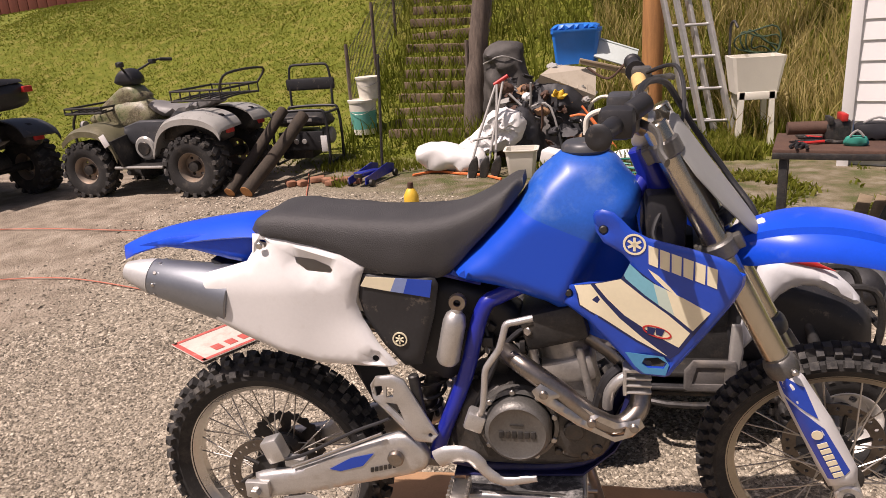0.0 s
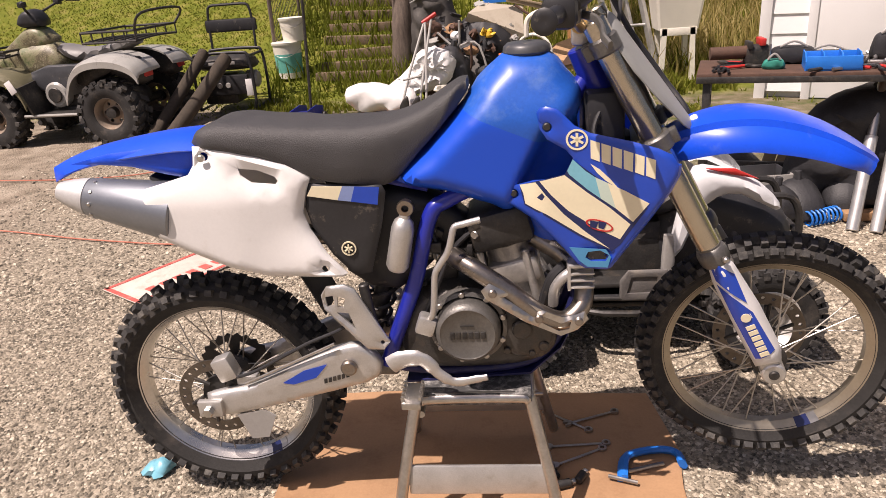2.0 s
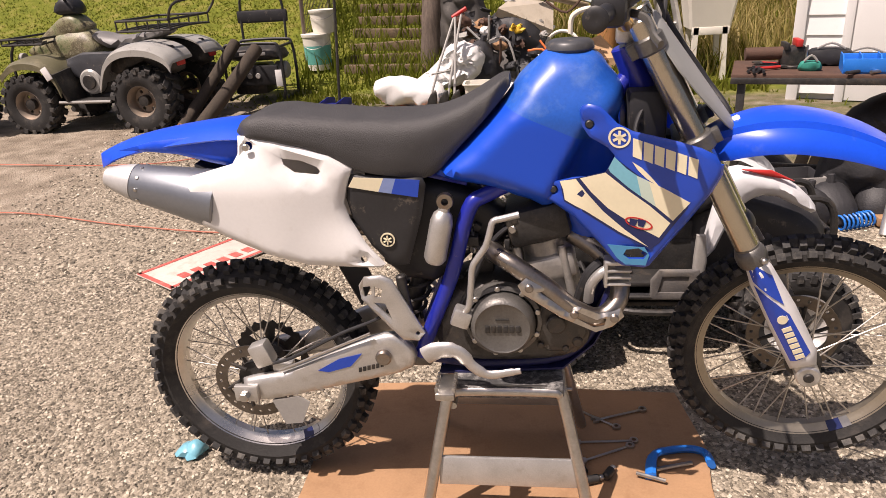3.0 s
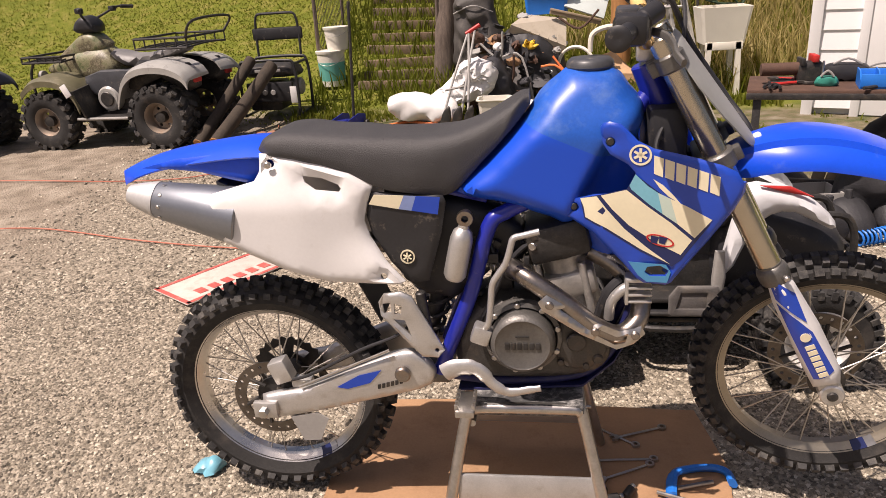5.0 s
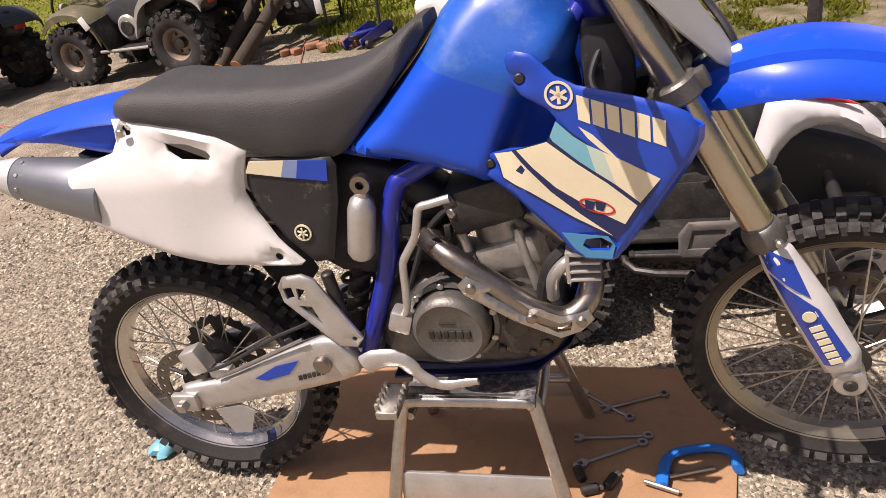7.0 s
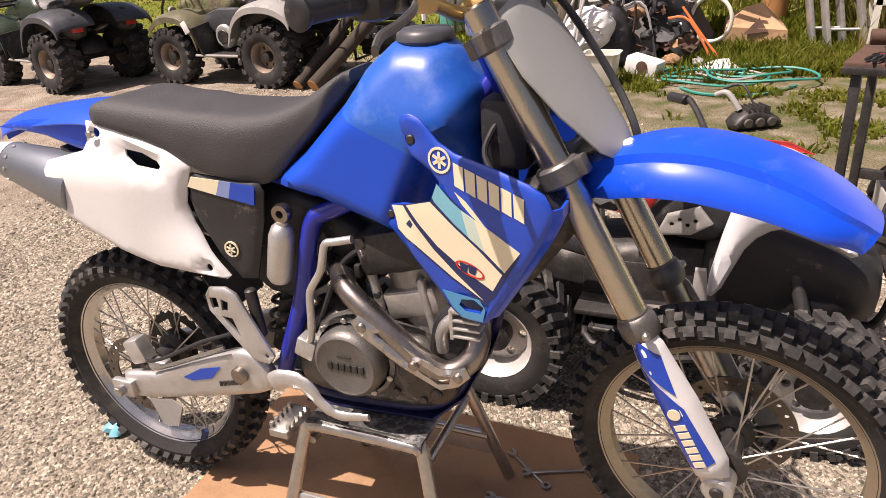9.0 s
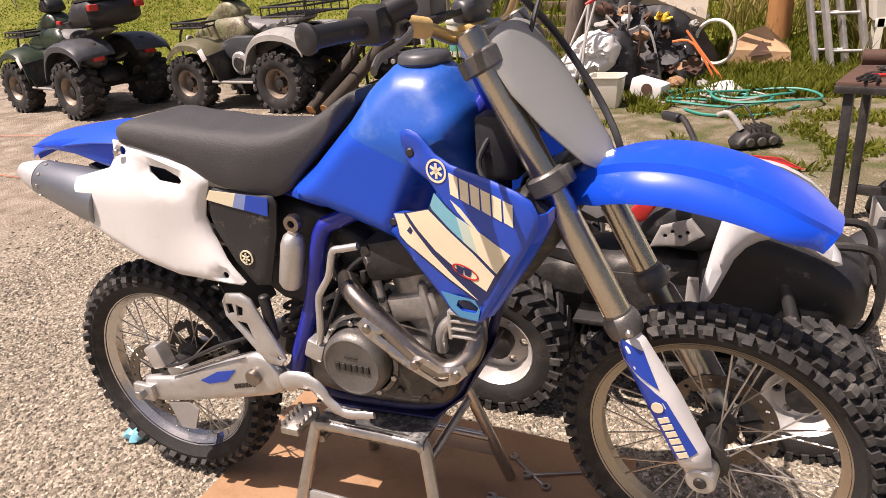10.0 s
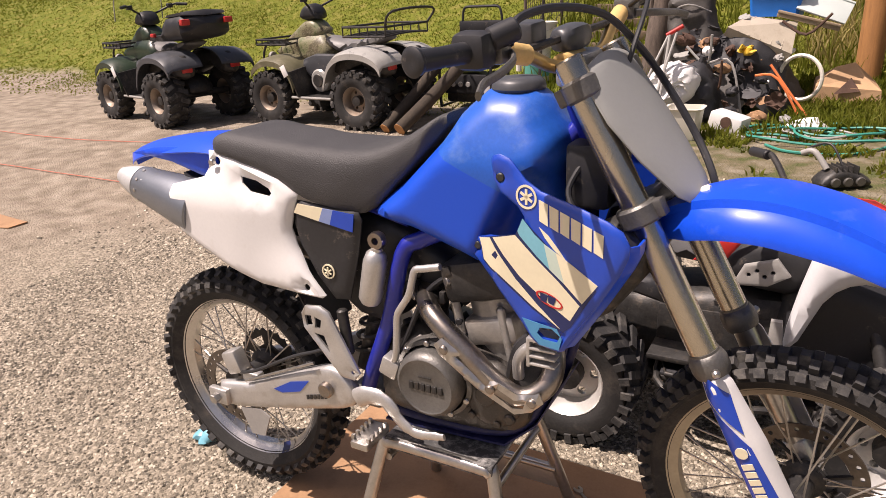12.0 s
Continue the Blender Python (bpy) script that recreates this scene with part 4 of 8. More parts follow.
# shock reservoir
res = B()
lathe(res, [(0.012, 0), (0.022, 0.0), (0.029, 0.012), (0.029, 0.112), (0.024, 0.132), (0.014, 0.142), (0.014, 0.15)], 24, Matrix.Translation((0.512, -0.118, 0.757)) @ Vector((0.035, 0, 0.15)).to_track_quat("Y", "Z").to_matrix().to_4x4())
part("shock_reservoir", res, M_ALU, bike, "silver shock reservoir")
part("reservoir_valve", lathe(B(), [(0.009, -0.01), (0.02, -0.01), (0.022, 0.0), (0.02, 0.01), (0.009, 0.01)], 20, Matrix.Translation((0.549, -0.12, 0.921)), True), M_PIPE, bike, "copper-brown valve")
shock = tube(B(), [(0.41 + 0.0016 * i * 0.75 + 0.04 * math.cos(i * 0.55), -0.01 + 0.04 * math.sin(i * 0.55), 0.54 + 0.0036 * i) for i in range(92)], 0.006, 6)
part("shock_spring", shock, M_DARKM, bike)
# added black body that stands for the shaded recess behind the engine
part("recess_filler", puff(B(), [(0.36, 0.72), (0.35, 0.94), (0.46, 0.96), (0.6, 0.93), (0.7, 0.86), (0.7, 0.79), (0.6, 0.74), (0.5, 0.66)], 0.055, 0.03, 0.025, curve=2), M_BLACKP, bike, "black filler standing for the shade in the recess behind the engine")
part("shock_body", drum(B(), (0.4, -0.01, 0.5), (0.54, -0.01, 0.93), 0.025), M_DARKM, bike)

# engine
eng = B()
puff(eng, [(0.5, 0.47), (0.5, 0.6), (0.56, 0.68), (0.66, 0.7), (0.76, 0.68), (0.86, 0.64), (0.92, 0.56), (0.9, 0.48), (0.8, 0.445), (0.6, 0.44)], 0.1, 0.03, 0.02)
part("crankcase", eng, M_CASE, bike, "dark grey engine crankcase")
part("clutch_cover", lathe(B(), [(0.084, 0), (0.084, -0.03), (0.078, -0.045), (0.07, -0.05), (0.066, -0.047), (0.02, -0.047)], 48, Matrix.Translation((0.683, -0.12, 0.592)) @ Matrix.Diagonal((1, 1, 1, 1))), M_ALUD, bike, "round grey clutch cover")
cb = B()
for k in range(6):
    box(cb, (0.645 + 0.0155 * k, -0.1685, 0.59), (0.0115, 0.004, 0.019), 0.001)
box(cb, (0.683, -0.1685, 0.617), (0.034, 0.003, 0.003))
part("cover_lettering", cb, M_DARKM, bike)
for q in range(9):
    a = 2 * math.pi * q / 9 + 0.3
    bolts = B()
    drum(bolts, (0.683 + 0.094 * math.cos(a), -0.1, 0.592 + 0.094 * math.sin(a)), (0.683 + 0.094 * math.cos(a), -0.135, 0.592 + 0.094 * math.sin(a)), 0.008, 8, 0.002)
    part("case_bolt", bolts, M_STEEL, bike)
part("clutch_cover_rim", lathe(B(), [(0.09, 0.0), (0.103, 0.0), (0.1, -0.022), (0.09, -0.026)], 48, Matrix.Translation((0.683, -0.105, 0.592)), closed=True), M_ALUD, bike)
side = B()
puff(side, [(0.76, 0.56), (0.78, 0.64), (0.84, 0.66), (0.89, 0.62), (0.9, 0.55), (0.86, 0.5), (0.79, 0.5)], 0.018, 0.02, 0.015, y=-0.105)
drum(side, (0.82, -0.115, 0.585), (0.82, -0.14, 0.585), 0.026, 20)
drum(side, (0.875, -0.115, 0.53), (0.875, -0.13, 0.53), 0.014, 16)
for px, pz in ((0.78, 0.52), (0.86, 0.62), (0.9, 0.575), (0.79, 0.655), (0.845, 0.51)):
    drum(side, (px, -0.11, pz), (px, -0.13, pz), 0.009, 10, 0.002)
part("ignition_cover", side, M_CASE, bike)
cyl = B()
drum(cyl, (0.83, 0, 0.63), (0.79, 0, 0.79), 0.065, 28)
box(cyl, (0.808, 0, 0.715), (0.13, 0.15, 0.07), 0.012, Matrix.Rotation(radians(-14), 4, "Y"))
for px, py in ((0.752, -0.07), (0.868, -0.07), (0.752, 0.07), (0.868, 0.07)):
    drum(cyl, (px, py, 0.62), (px - 0.035, py, 0.78), 0.011, 12)
part("cylinder", cyl, M_CYL, bike, "bare aluminium cylinder")
head = B()
box(head, (0.775, 0, 0.84), (0.16, 0.19, 0.1), 0.02, Matrix.Rotation(radians(-14), 4, "Y"))
part("cylinder_head", head, M_DARKM, bike)
carb = B()
drum(carb, (0.69, -0.01, 0.8), (0.58, -0.01, 0.82), 0.034)
drum(carb, (0.64, -0.01, 0.72), (0.64, -0.01, 0.86), 0.026)
box(carb, (0.63, -0.02, 0.715), (0.06, 0.06, 0.05), 0.01)
part("carburettor", carb, M_DARKM, bike)
rnd = random.Random(5)
for _ in range(30):
    c = (rnd.uniform(0.56, 0.74), rnd.uniform(-0.085, 0.0), rnd.uniform(0.66, 0.87))
    if rnd.random() < 0.5:
        part("bracket", box(B(), c, (rnd.uniform(0.01, 0.035), 0.03, rnd.uniform(0.01, 0.03)), 0.002, Matrix.Rotation(rnd.uniform(0, 3), 4, "Y")), rnd.choice([M_DARKM, M_DARKM, M_ALUD]), bike)
    else:
        part("fitting", drum(B(), c, (c[0] + rnd.uniform(-0.02, 0.02), c[1] - 0.02, c[2]), rnd.uniform(0.004, 0.012), 10, 0.002), rnd.choice([M_DARKM, M_STEEL, M_BLACKP]), bike)
for k, pts in enumerate(([(0.74, -0.07, 0.86), (0.66, -0.09, 0.8), (0.6, -0.095, 0.68), (0.56, -0.1, 0.6)], [(0.6, -0.07, 0.84), (0.64, -0.09, 0.76), (0.72, -0.09, 0.72), (0.74, -0.06, 0.66)], [(0.93, -0.11, 0.75), (0.9, -0.115, 0.72), (0.88, -0.11, 0.66), (0.87, -0.1, 0.6)])):
    part("hose", tube(B(), cr(pts, 6), 0.007 if k < 2 else 0.014, 8), M_BLACKP, bike)
part("coolant_pipe", tube(B(), cr([(0.96, -0.135, 0.745), (0.93, -0.14, 0.735), (0.905, -0.135, 0.7), (0.9, -0.125, 0.65)], 6), 0.013, 12), M_ALU, bike)
part("shift_rod", tube(B(), cr([(0.578, -0.145, 0.62), (0.598, -0.155, 0.645), (0.606, -0.155, 0.70), (0.612, -0.155, 0.755), (0.625, -0.155, 0.78), (0.648, -0.155, 0.815), (0.66, -0.155, 0.855), (0.668, -0.153, 0.878), (0.69, -0.152, 0.884), (0.73, -0.15, 0.893)], 3), 0.0085, 10), M_ALU, bike, "folded aluminium kick lever")
part("kick_boss", box(B(), (0.578, -0.14, 0.612), (0.05, 0.045, 0.05), 0.008, Matrix.Rotation(radians(20), 4, "Y")), M_ALU, bike)

# exhaust header with its heat shield
hp = cr([(0.86, -0.04, 0.8), (0.925, -0.07, 0.765), (0.972, -0.1, 0.71), (0.972, -0.135, 0.655), (0.925, -0.158, 0.622), (0.865, -0.165, 0.646), (0.8, -0.165, 0.703), (0.735, -0.155, 0.748), (0.68, -0.125, 0.775), (0.6, -0.03, 0.785), (0.45, -0.03, 0.8), (0.2, -0.085, 0.87)], 7)
part("pipe_clamp", drum(B(), (0.668, -0.095, 0.768), (0.646, -0.07, 0.776), 0.029, 20), M_DARKM, bike)
part("exhaust_header", tube(B(), hp, 0.024, 16), M_PIPE, bike, "heat-stained steel exhaust header")
hs = [(0.972, 0.66), (0.982, 0.638), (0.955, 0.61), (0.915, 0.594), (0.83, 0.634), (0.735, 0.7), (0.724, 0.722), (0.745, 0.742), (0.79, 0.715), (0.87, 0.665), (0.92, 0.645), (0.955, 0.652)]
hh = [[(0.778, 0.703), (0.79, 0.709), (0.858, 0.662), (0.85, 0.648)], [(0.874, 0.648), (0.915, 0.628), (0.94, 0.632), (0.935, 0.612), (0.91, 0.607), (0.868, 0.632)]]
part("heat_shield", panel(B(), hs, -0.194, 0.003, 0.007, 0.008, hh, 0.01), M_STEEL, bike, "slotted steel heat shield")
for px, pz in ((0.752, 0.717), (0.862, 0.646), (0.958, 0.636)):
    part("shield_bolt", drum(B(), (px, -0.18, pz), (px, -0.199, pz), 0.011, 16, 0.003), M_PIPE, bike)

# footpeg bracket, brake pedal
fg = [(0.315, 0.705), (0.33, 0.727), (0.375, 0.733), (0.402, 0.72), (0.48, 0.565), (0.462, 0.543), (0.42, 0.545), (0.39, 0.58), (0.318, 0.665)]
fh = [[(0.325, 0.7), (0.345, 0.702), (0.348, 0.675), (0.328, 0.672)], [(0.356, 0.7), (0.376, 0.694), (0.37, 0.668), (0.354, 0.67)], [(0.35, 0.655), (0.38, 0.652), (0.395, 0.605)], ring2d((0.46, 0.565), 0.006, 8)]
for s in (1, -1):
    part("foot_bracket", panel(B(), fg, -0.152, 0.006, 0.006, 0.012, fh, 0.014, m=Matrix.Diagonal((1, s, 1, 1))), M_ALU, bike, "cast aluminium heel guard with cut-outs")
    peg = B()
    box(peg, (0.535, s * 0.2, 0.435), (0.05, 0.1, 0.02), 0.004)
    for k in range(5):
        for side_x in (-1, 1):
            box(peg, (0.535 + side_x * 0.022, s * (0.165 + 0.018 * k), 0.45), (0.008, 0.008, 0.014))
    part("footpeg", peg, M_STEEL, bike)
pedal = cr([(0.478, -0.16, 0.505), (0.515, -0.165, 0.525), (0.565, -0.165, 0.52), (0.605, -0.165, 0.475), (0.645, -0.165, 0.452), (0.7, -0.168, 0.462), (0.728, -0.17, 0.468)], 6)
part("brake_pedal", tube(B(), pedal, [0.026, 0.024, 0.02, 0.016, 0.013, 0.011, 0.009], 12, flat=0.5), M_ALU, bike, "bare aluminium brake pedal")
part("master_cylinder", drum(B(), (0.435, -0.12, 0.6), (0.42, -0.115, 0.72), 0.014, 16), M_DARKM, bike)
part("linkage", box(B(), (0.43, 0, 0.44), (0.1, 0.14, 0.05), 0.01), M_ALUD, bike)
part("skid_plate", loft(B(), [[(x, -0.08, z), (x, 0.08, z), (x, 0.08, z - 0.006), (x, -0.08, z - 0.006)] for x, z in ((0.97, 0.6), (0.92, 0.5), (0.84, 0.425), (0.5, 0.405))]), M_SHADENAVY, bike)


# front end, turned with the bars
def steered(name, bm, material, label="", smooth_angle=40):
    bmesh.ops.transform(bm, matrix=STEER, verts=bm.verts)
    return part(name, bm, material, bike, label, smooth_angle)


def fork_pt(v, y=0.0, ahead=0.0):
    """A point v metres up the fork from the axle, y across, ahead of the fork's line."""
    k = Vector((-0.46, 0, 0.888))
    n_ = Vector((0.888, 0, 0.46))
    return front_c + k * v + n_ * ahead + Vector((0, y, 0))


for s in (-1, 1):
    y = s * 0.1
    steered("fork_tube", drum(B(), fork_pt(0.38, y), fork_pt(1.0, y), 0.028, 28, 0.004), M_FORK, "worn grey alloy upper fork tube")
    steered("fork_slider", drum(B(), fork_pt(0.0, y), fork_pt(0.4, y), 0.0235, 24), M_STEEL)
    steered("fork_seal", lathe(B(), [(0.024, 0), (0.034, 0.0), (0.037, 0.012), (0.037, 0.03), (0.033, 0.042), (0.0295, 0.045), (0.0295, 0.05)], 28, Matrix.Translation(fork_pt(0.345, y)) @ Vector((-0.46, 0, 0.888)).to_track_quat("Y", "Z").to_matrix().to_4x4()), M_ALUD, "dusty alloy fork seal collar")
    steered("collar_bolt", drum(B(), fork_pt(0.36, y + s * 0.03, 0.02), fork_pt(0.36, y + s * 0.046, 0.026), 0.008, 10), M_STEEL)
    foot = B()
    drum(foot, fork_pt(0, s * 0.075), fork_pt(0, s * 0.13), 0.03, 24)
    box(foot, fork_pt(0.03, y), (0.05, 0.05, 0.09), 0.01, Matrix.Rotation(radians(-27.4), 4, "Y"))
    steered("fork_foot", foot, M_ALU)
    steered("axle_end", drum(B(), fork_pt(0, s * 0.128), fork_pt(0, s * 0.136), 0.013, 16), M_DARKM)
    # fork guard in fork coordinates: x ahead, z up the fork
    turn_m = Matrix.Translation(front_c) @ Matrix.Rotation(radians(-27.4), 4, "Y")
    gl = [(-0.032, 0.03), (-0.034, 0.1), (-0.03, 0.3), (-0.018, 0.375), (0.012, 0.385), (0.034, 0.33), (0.045, 0.2), (0.045, 0.06), (0.03, 0.02)]
    mm = turn_m if s < 0 else turn_m @ Matrix.Diagonal((1, -1, 1, 1))
    g = steered("fork_guard", panel(B(), gl, -0.142, 0.004, 0.03, 0.035, (), 0.014, m=mm), M_WHITE, "white fork guard with a blue decal")
    for out, mt in (([(-0.022, 0.065), (-0.024, 0.2), (-0.022, 0.3), (0.006, 0.245), (0.024, 0.2), (0.03, 0.075)], M_DECALBLUE), ([(-0.018, 0.345), (-0.02, 0.31), (0.022, 0.23), (0.026, 0.31), (0.004, 0.35)], M_DECALBLUE)):
        bmd = panel(B(), out, lambda x, z: -0.1435 + 0.0, 0.0012, 0.0, 0.01, (), 0.012, m=None)
        for v in bmd.verts:
            gap = edge_gap(Vector((v.co.x, v.co.z)), [[Vector(p) for p in gl]])
            t = max(0.0, 1 - gap / 0.035)
            v.co.y += 0.03 * t * t
        bmesh.ops.transform(bmd, matrix=STEER @ mm, verts=bmd.verts)
        part("guard_decal", bmd, mt, g)
    bmd = B()
    for k in range(6):
        z0 = 0.165 - 0.017 * k
        box(bmd, (0.004, -0.1445, z0), (0.022, 0.0015, 0.012))
    lathe(bmd, [(0.001, -0.001), (0.012, -0.001), (0.012, 0.001), (0.001, 0.001)], 16, Matrix.Translation((0.004, -0.1445, 0.195)))
    bmesh.ops.transform(bmd, matrix=STEER @ mm, verts=bmd.verts)
    part("guard_lettering", bmd, M_CREAM, g)

for v, nm in ((0.685, "lower_triple_clamp"), (0.94, "upper_triple_clamp")):
    tc_ = B()
    q = Matrix.Rotation(radians(-27.4), 4, "Y")
    box(tc_, fork_pt(v, 0, -0.02), (0.07, 0.16, 0.035), 0.01, q)
    for s in (-1, 1):
        drum(tc_, fork_pt(v - 0.02, s * 0.1), fork_pt(v + 0.02, s * 0.1), 0.041 if v < 0.8 else 0.035, 24, 0.005)
        box(tc_, fork_pt(v, s * 0.1, 0.04 if v < 0.8 else -0.036), (0.028, 0.026, 0.034), 0.004, q)
    steered(nm, tc_, M_ALUD, "greasy cast aluminium triple clamp")

# handlebar and controls
HB = [(0.985, 0, 1.315), (0.985, -0.1, 1.318), (0.97, -0.19, 1.355), (0.955, -0.28, 1.376), (0.935, -0.44, 1.386)]
bar = cr([(p[0], -p[1], p[2]) for p in reversed(HB[1:])] + HB, 6)
steered("handlebar", tube(B(), bar, 0.0125, 12), M_GOLD, "gold alloy handlebar")
steered("brake_reservoir", box(B(), (0.94, -0.12, 1.375), (0.05, 0.06, 0.055), 0.008), M_CAP, "grey brake fluid reservoir")
steered("bar_sleeve", tube(B(), [(0.98, -0.07, 1.318), (0.98, 0.01, 1.318)], 0.019, 12), M_TAN, "tan foam sleeve")
steered("crossbar", tube(B(), [(0.967, -0.2, 1.36), (0.967, 0.2, 1.36)], 0.008, 8), M_DARKM)
steered("bar_pad", puff(B(), [(0.945, 1.335), (0.99, 1.335), (0.99, 1.378), (0.945, 1.378)], 0.055, 0.014, 0.015, curve=3), M_CAP, "grey bar pad")
for s in (-1, 1):
    a, b = Vector((0.947, s * 0.33, 1.381)), Vector((0.93, s * 0.46, 1.387))
    dd = (b - a).normalized()
    gr = B()
    lathe(gr, [(0.012, -0.01), (0.027, -0.01), (0.027, 0.0), (0.018, 0.008), (0.0165, 0.06), (0.0175, 0.112), (0.022, 0.116), (0.024, 0.124), (0.018, 0.128), (0.009, 0.128), (0.001, 0.127)], 20, Matrix.Translation(a) @ dd.to_track_quat("Y", "Z").to_matrix().to_4x4())
    steered("hand_grip", gr, M_BLACKP, "black rubber grip")
    ga = Vector((0.965, s * 0.275, 1.377))
    steered("lever_perch", box(B(), ga, (0.05, 0.035, 0.045), 0.008), M_ALUD)
    steered("control_lever", tube(B(), cr([ga + Vector((0.025, s * -0.01, -0.008)), ga + Vector((0.052, s * 0.03, -0.012)), ga + Vector((0.064, s * 0.09, -0.02)), ga + Vector((0.066, s * 0.14, -0.026)), ga + Vector((0.078, s * 0.175, -0.036))], 6), 0.0085, 8, flat=0.6), M_ALUD, "dull grey alloy lever")
steered("bar_sleeve", tube(B(), [(0.969, 0.195, 1.352), (0.957, 0.265, 1.37)], 0.019, 12), M_TAN, "tan foam sleeve")
steered("bar_sleeve", tube(B(), [(0.969, -0.18, 1.352), (0.957, -0.25, 1.37)], 0.019, 12), M_TAN, "tan foam sleeve")
thr = B()
box(thr, (0.95, -0.315, 1.382), (0.068, 0.05, 0.062), 0.016)
drum(thr, (0.97, -0.3, 1.395), (1.0, -0.26, 1.41), 0.02)
steered("throttle_housing", thr, M_BLACKP)
steered("bar_clamp", box(B(), (0.985, 0, 1.3), (0.05, 0.12, 0.06), 0.01), M_ALU)
steered("brake_hose", tube(B(), cr([(0.99, -0.27, 1.385), (0.985, -0.23, 1.42), (1.0, -0.12, 1.425), (1.03, 0.0, 1.40), fork_pt(0.985, 0.08, 0.05), fork_pt(0.9, 0.13, 0.05), fork_pt(0.76, 0.12, 0.07), fork_pt(0.655, 0.065, 0.085), fork_pt(0.55, 0.09, 0.03)], 8), 0.0075, 8), M_BLACKP, "black front brake hose")
steered("clutch_cable", tube(B(), cr([(0.97, 0.27, 1.38), (1.05, 0.18, 1.41), (1.07, 0.06, 1.33), (1.04, 0.03, 1.2)], 8), 0.005, 8), M_BLACKP)

# front number plate in fork coordinates
pl = [(-0.044, 0.655), (0.044, 0.655), (0.075, 0.686), (0.107, 0.774), (0.122, 0.862), (0.117, 0.932), (0.092, 0.972), (0.031, 0.985), (-0.031, 0.985), (-0.092, 0.972), (-0.117, 0.932), (-0.122, 0.862), (-0.107, 0.774), (-0.075, 0.686)]
rot_plate = Matrix.Translation(front_c) @ Matrix.Rotation(radians(-27.4), 4, "Y") @ Matrix.Translation((0.09, 0, 0)) @ Matrix.Rotation(radians(90), 4, "Z")
steered("number_plate", panel(B(), pl, lambda x, z: 1.3 * x * x + 0.16 * (z - 0.66), 0.003, 0.006, 0.02, (), 0.02, m=rot_plate), M_PLATE, "blank grey front number plate")
steered("plate_bolt", drum(B(), fork_pt(0.662, -0.005, 0.085), fork_pt(0.662, -0.005, 0.104), 0.015, 14), M_WHITE)


# front fender: arched blade with raised ribs and downturned sides
def fender():
    mid = cr([(1.05, 0, 0.84), (1.09, 0, 0.935), (1.175, 0, 1.04), (1.265, 0, 1.082), (1.36, 0, 1.094), (1.45, 0, 1.082), (1.535, 0, 1.052), (1.605, 0, 1.012), (1.645, 0, 0.982)], 5)
    k = len(mid)
    rings = []
    for i, p in enumerate(mid):
        f = i / (k - 1)
        d = (mid[min(i + 1, k - 1)] - mid[max(i - 1, 0)]).normalized()
        nrm = Vector((-d.z, 0, d.x))
        w = 0.05 + 0.045 * smooth(0.1, 0.45, f) - 0.04 * smooth(0.8, 1.0, f) + 0.01 * smooth(0.3, 0.5, f)
        drop = 0.06 * smooth(0.12, 0.3, f) * (1 - 0.55 * smooth(0.55, 1.0, f)) + 0.006
        top = []
        for u, hh_ in ((-1, -1), (-0.97, -0.8), (-0.84, -0.45), (-0.69, -0.28), (-0.64, -0.05), (-0.4, 0.01), (0, 0.06), (0.4, 0.01), (0.64, -0.05), (0.69, -0.28), (0.84, -0.45), (0.97, -0.8), (1, -1)):
            top.append(p + Vector((0, w * u, 0)) + nrm * (drop * hh_ + 0.004))
        low = [q - nrm * 0.004 for q in reversed(top)]
        rings.append(top + low)
    return loft(B(), rings)


steered("front_fender", fender(), M_BLUE, "glossy blue front fender", 28)

# ---- lift stand, cardboard and tools under the bike ----
stand = thing("lift_stand", (0.69, 0.0, 0.0), "scuffed silver tubular lift stand under the engine", "bike stand")
SH = 0.395
for s in (-1, 1):
    y = s * 0.14
    leg = cr([(-0.235, s * 0.23, 0.012), (-0.165, y, SH - 0.04), (-0.145, y, SH - 0.015), (-0.11, y, SH - 0.008), (0.11, y, SH - 0.008), (0.135, y, SH - 0.015), (0.15, y, SH - 0.04), (0.225, s * 0.23, 0.012)], 5)
    part("leg_hoop", tube(B(), leg, 0.0165, 12), M_STEEL, stand, "bent silver tube legs")
    part("step_plate", box(B(), (0, s * 0.186, 0.155), (0.385, 0.012, 0.085), 0.004, Matrix.Rotation(radians(s * 10), 4, "X")), M_ALU, stand, "flat grey cross plate")
for x in (-0.15, 0.15):
    part("cross_tube", tube(B(), [(x, -0.14, SH - 0.06), (x, 0.14, SH - 0.06)], 0.011, 10), M_STEEL, stand)
part("cross_tube", tube(B(), [(-0.2, 0.17, 0.19), (0.19, 0.17, 0.19)], 0.011, 10), M_STEEL, stand)
tp = B()
box(tp, (0, 0, SH + 0.002), (0.3, 0.3, 0.012), 0.004)
box(tp, (0, -0.148, SH - 0.01), (0.3, 0.006, 0.03), 0.002)
part("top_plate", tp, mat("worn_stand_top", (0.05, 0.05, 0.05), 0.6, vary=0.3, scale=30, dirt=(0.6, 0.58, 0.55), dirt_amount=0.55, dirt_scale=26), stand, "black top plate worn to bare metal")

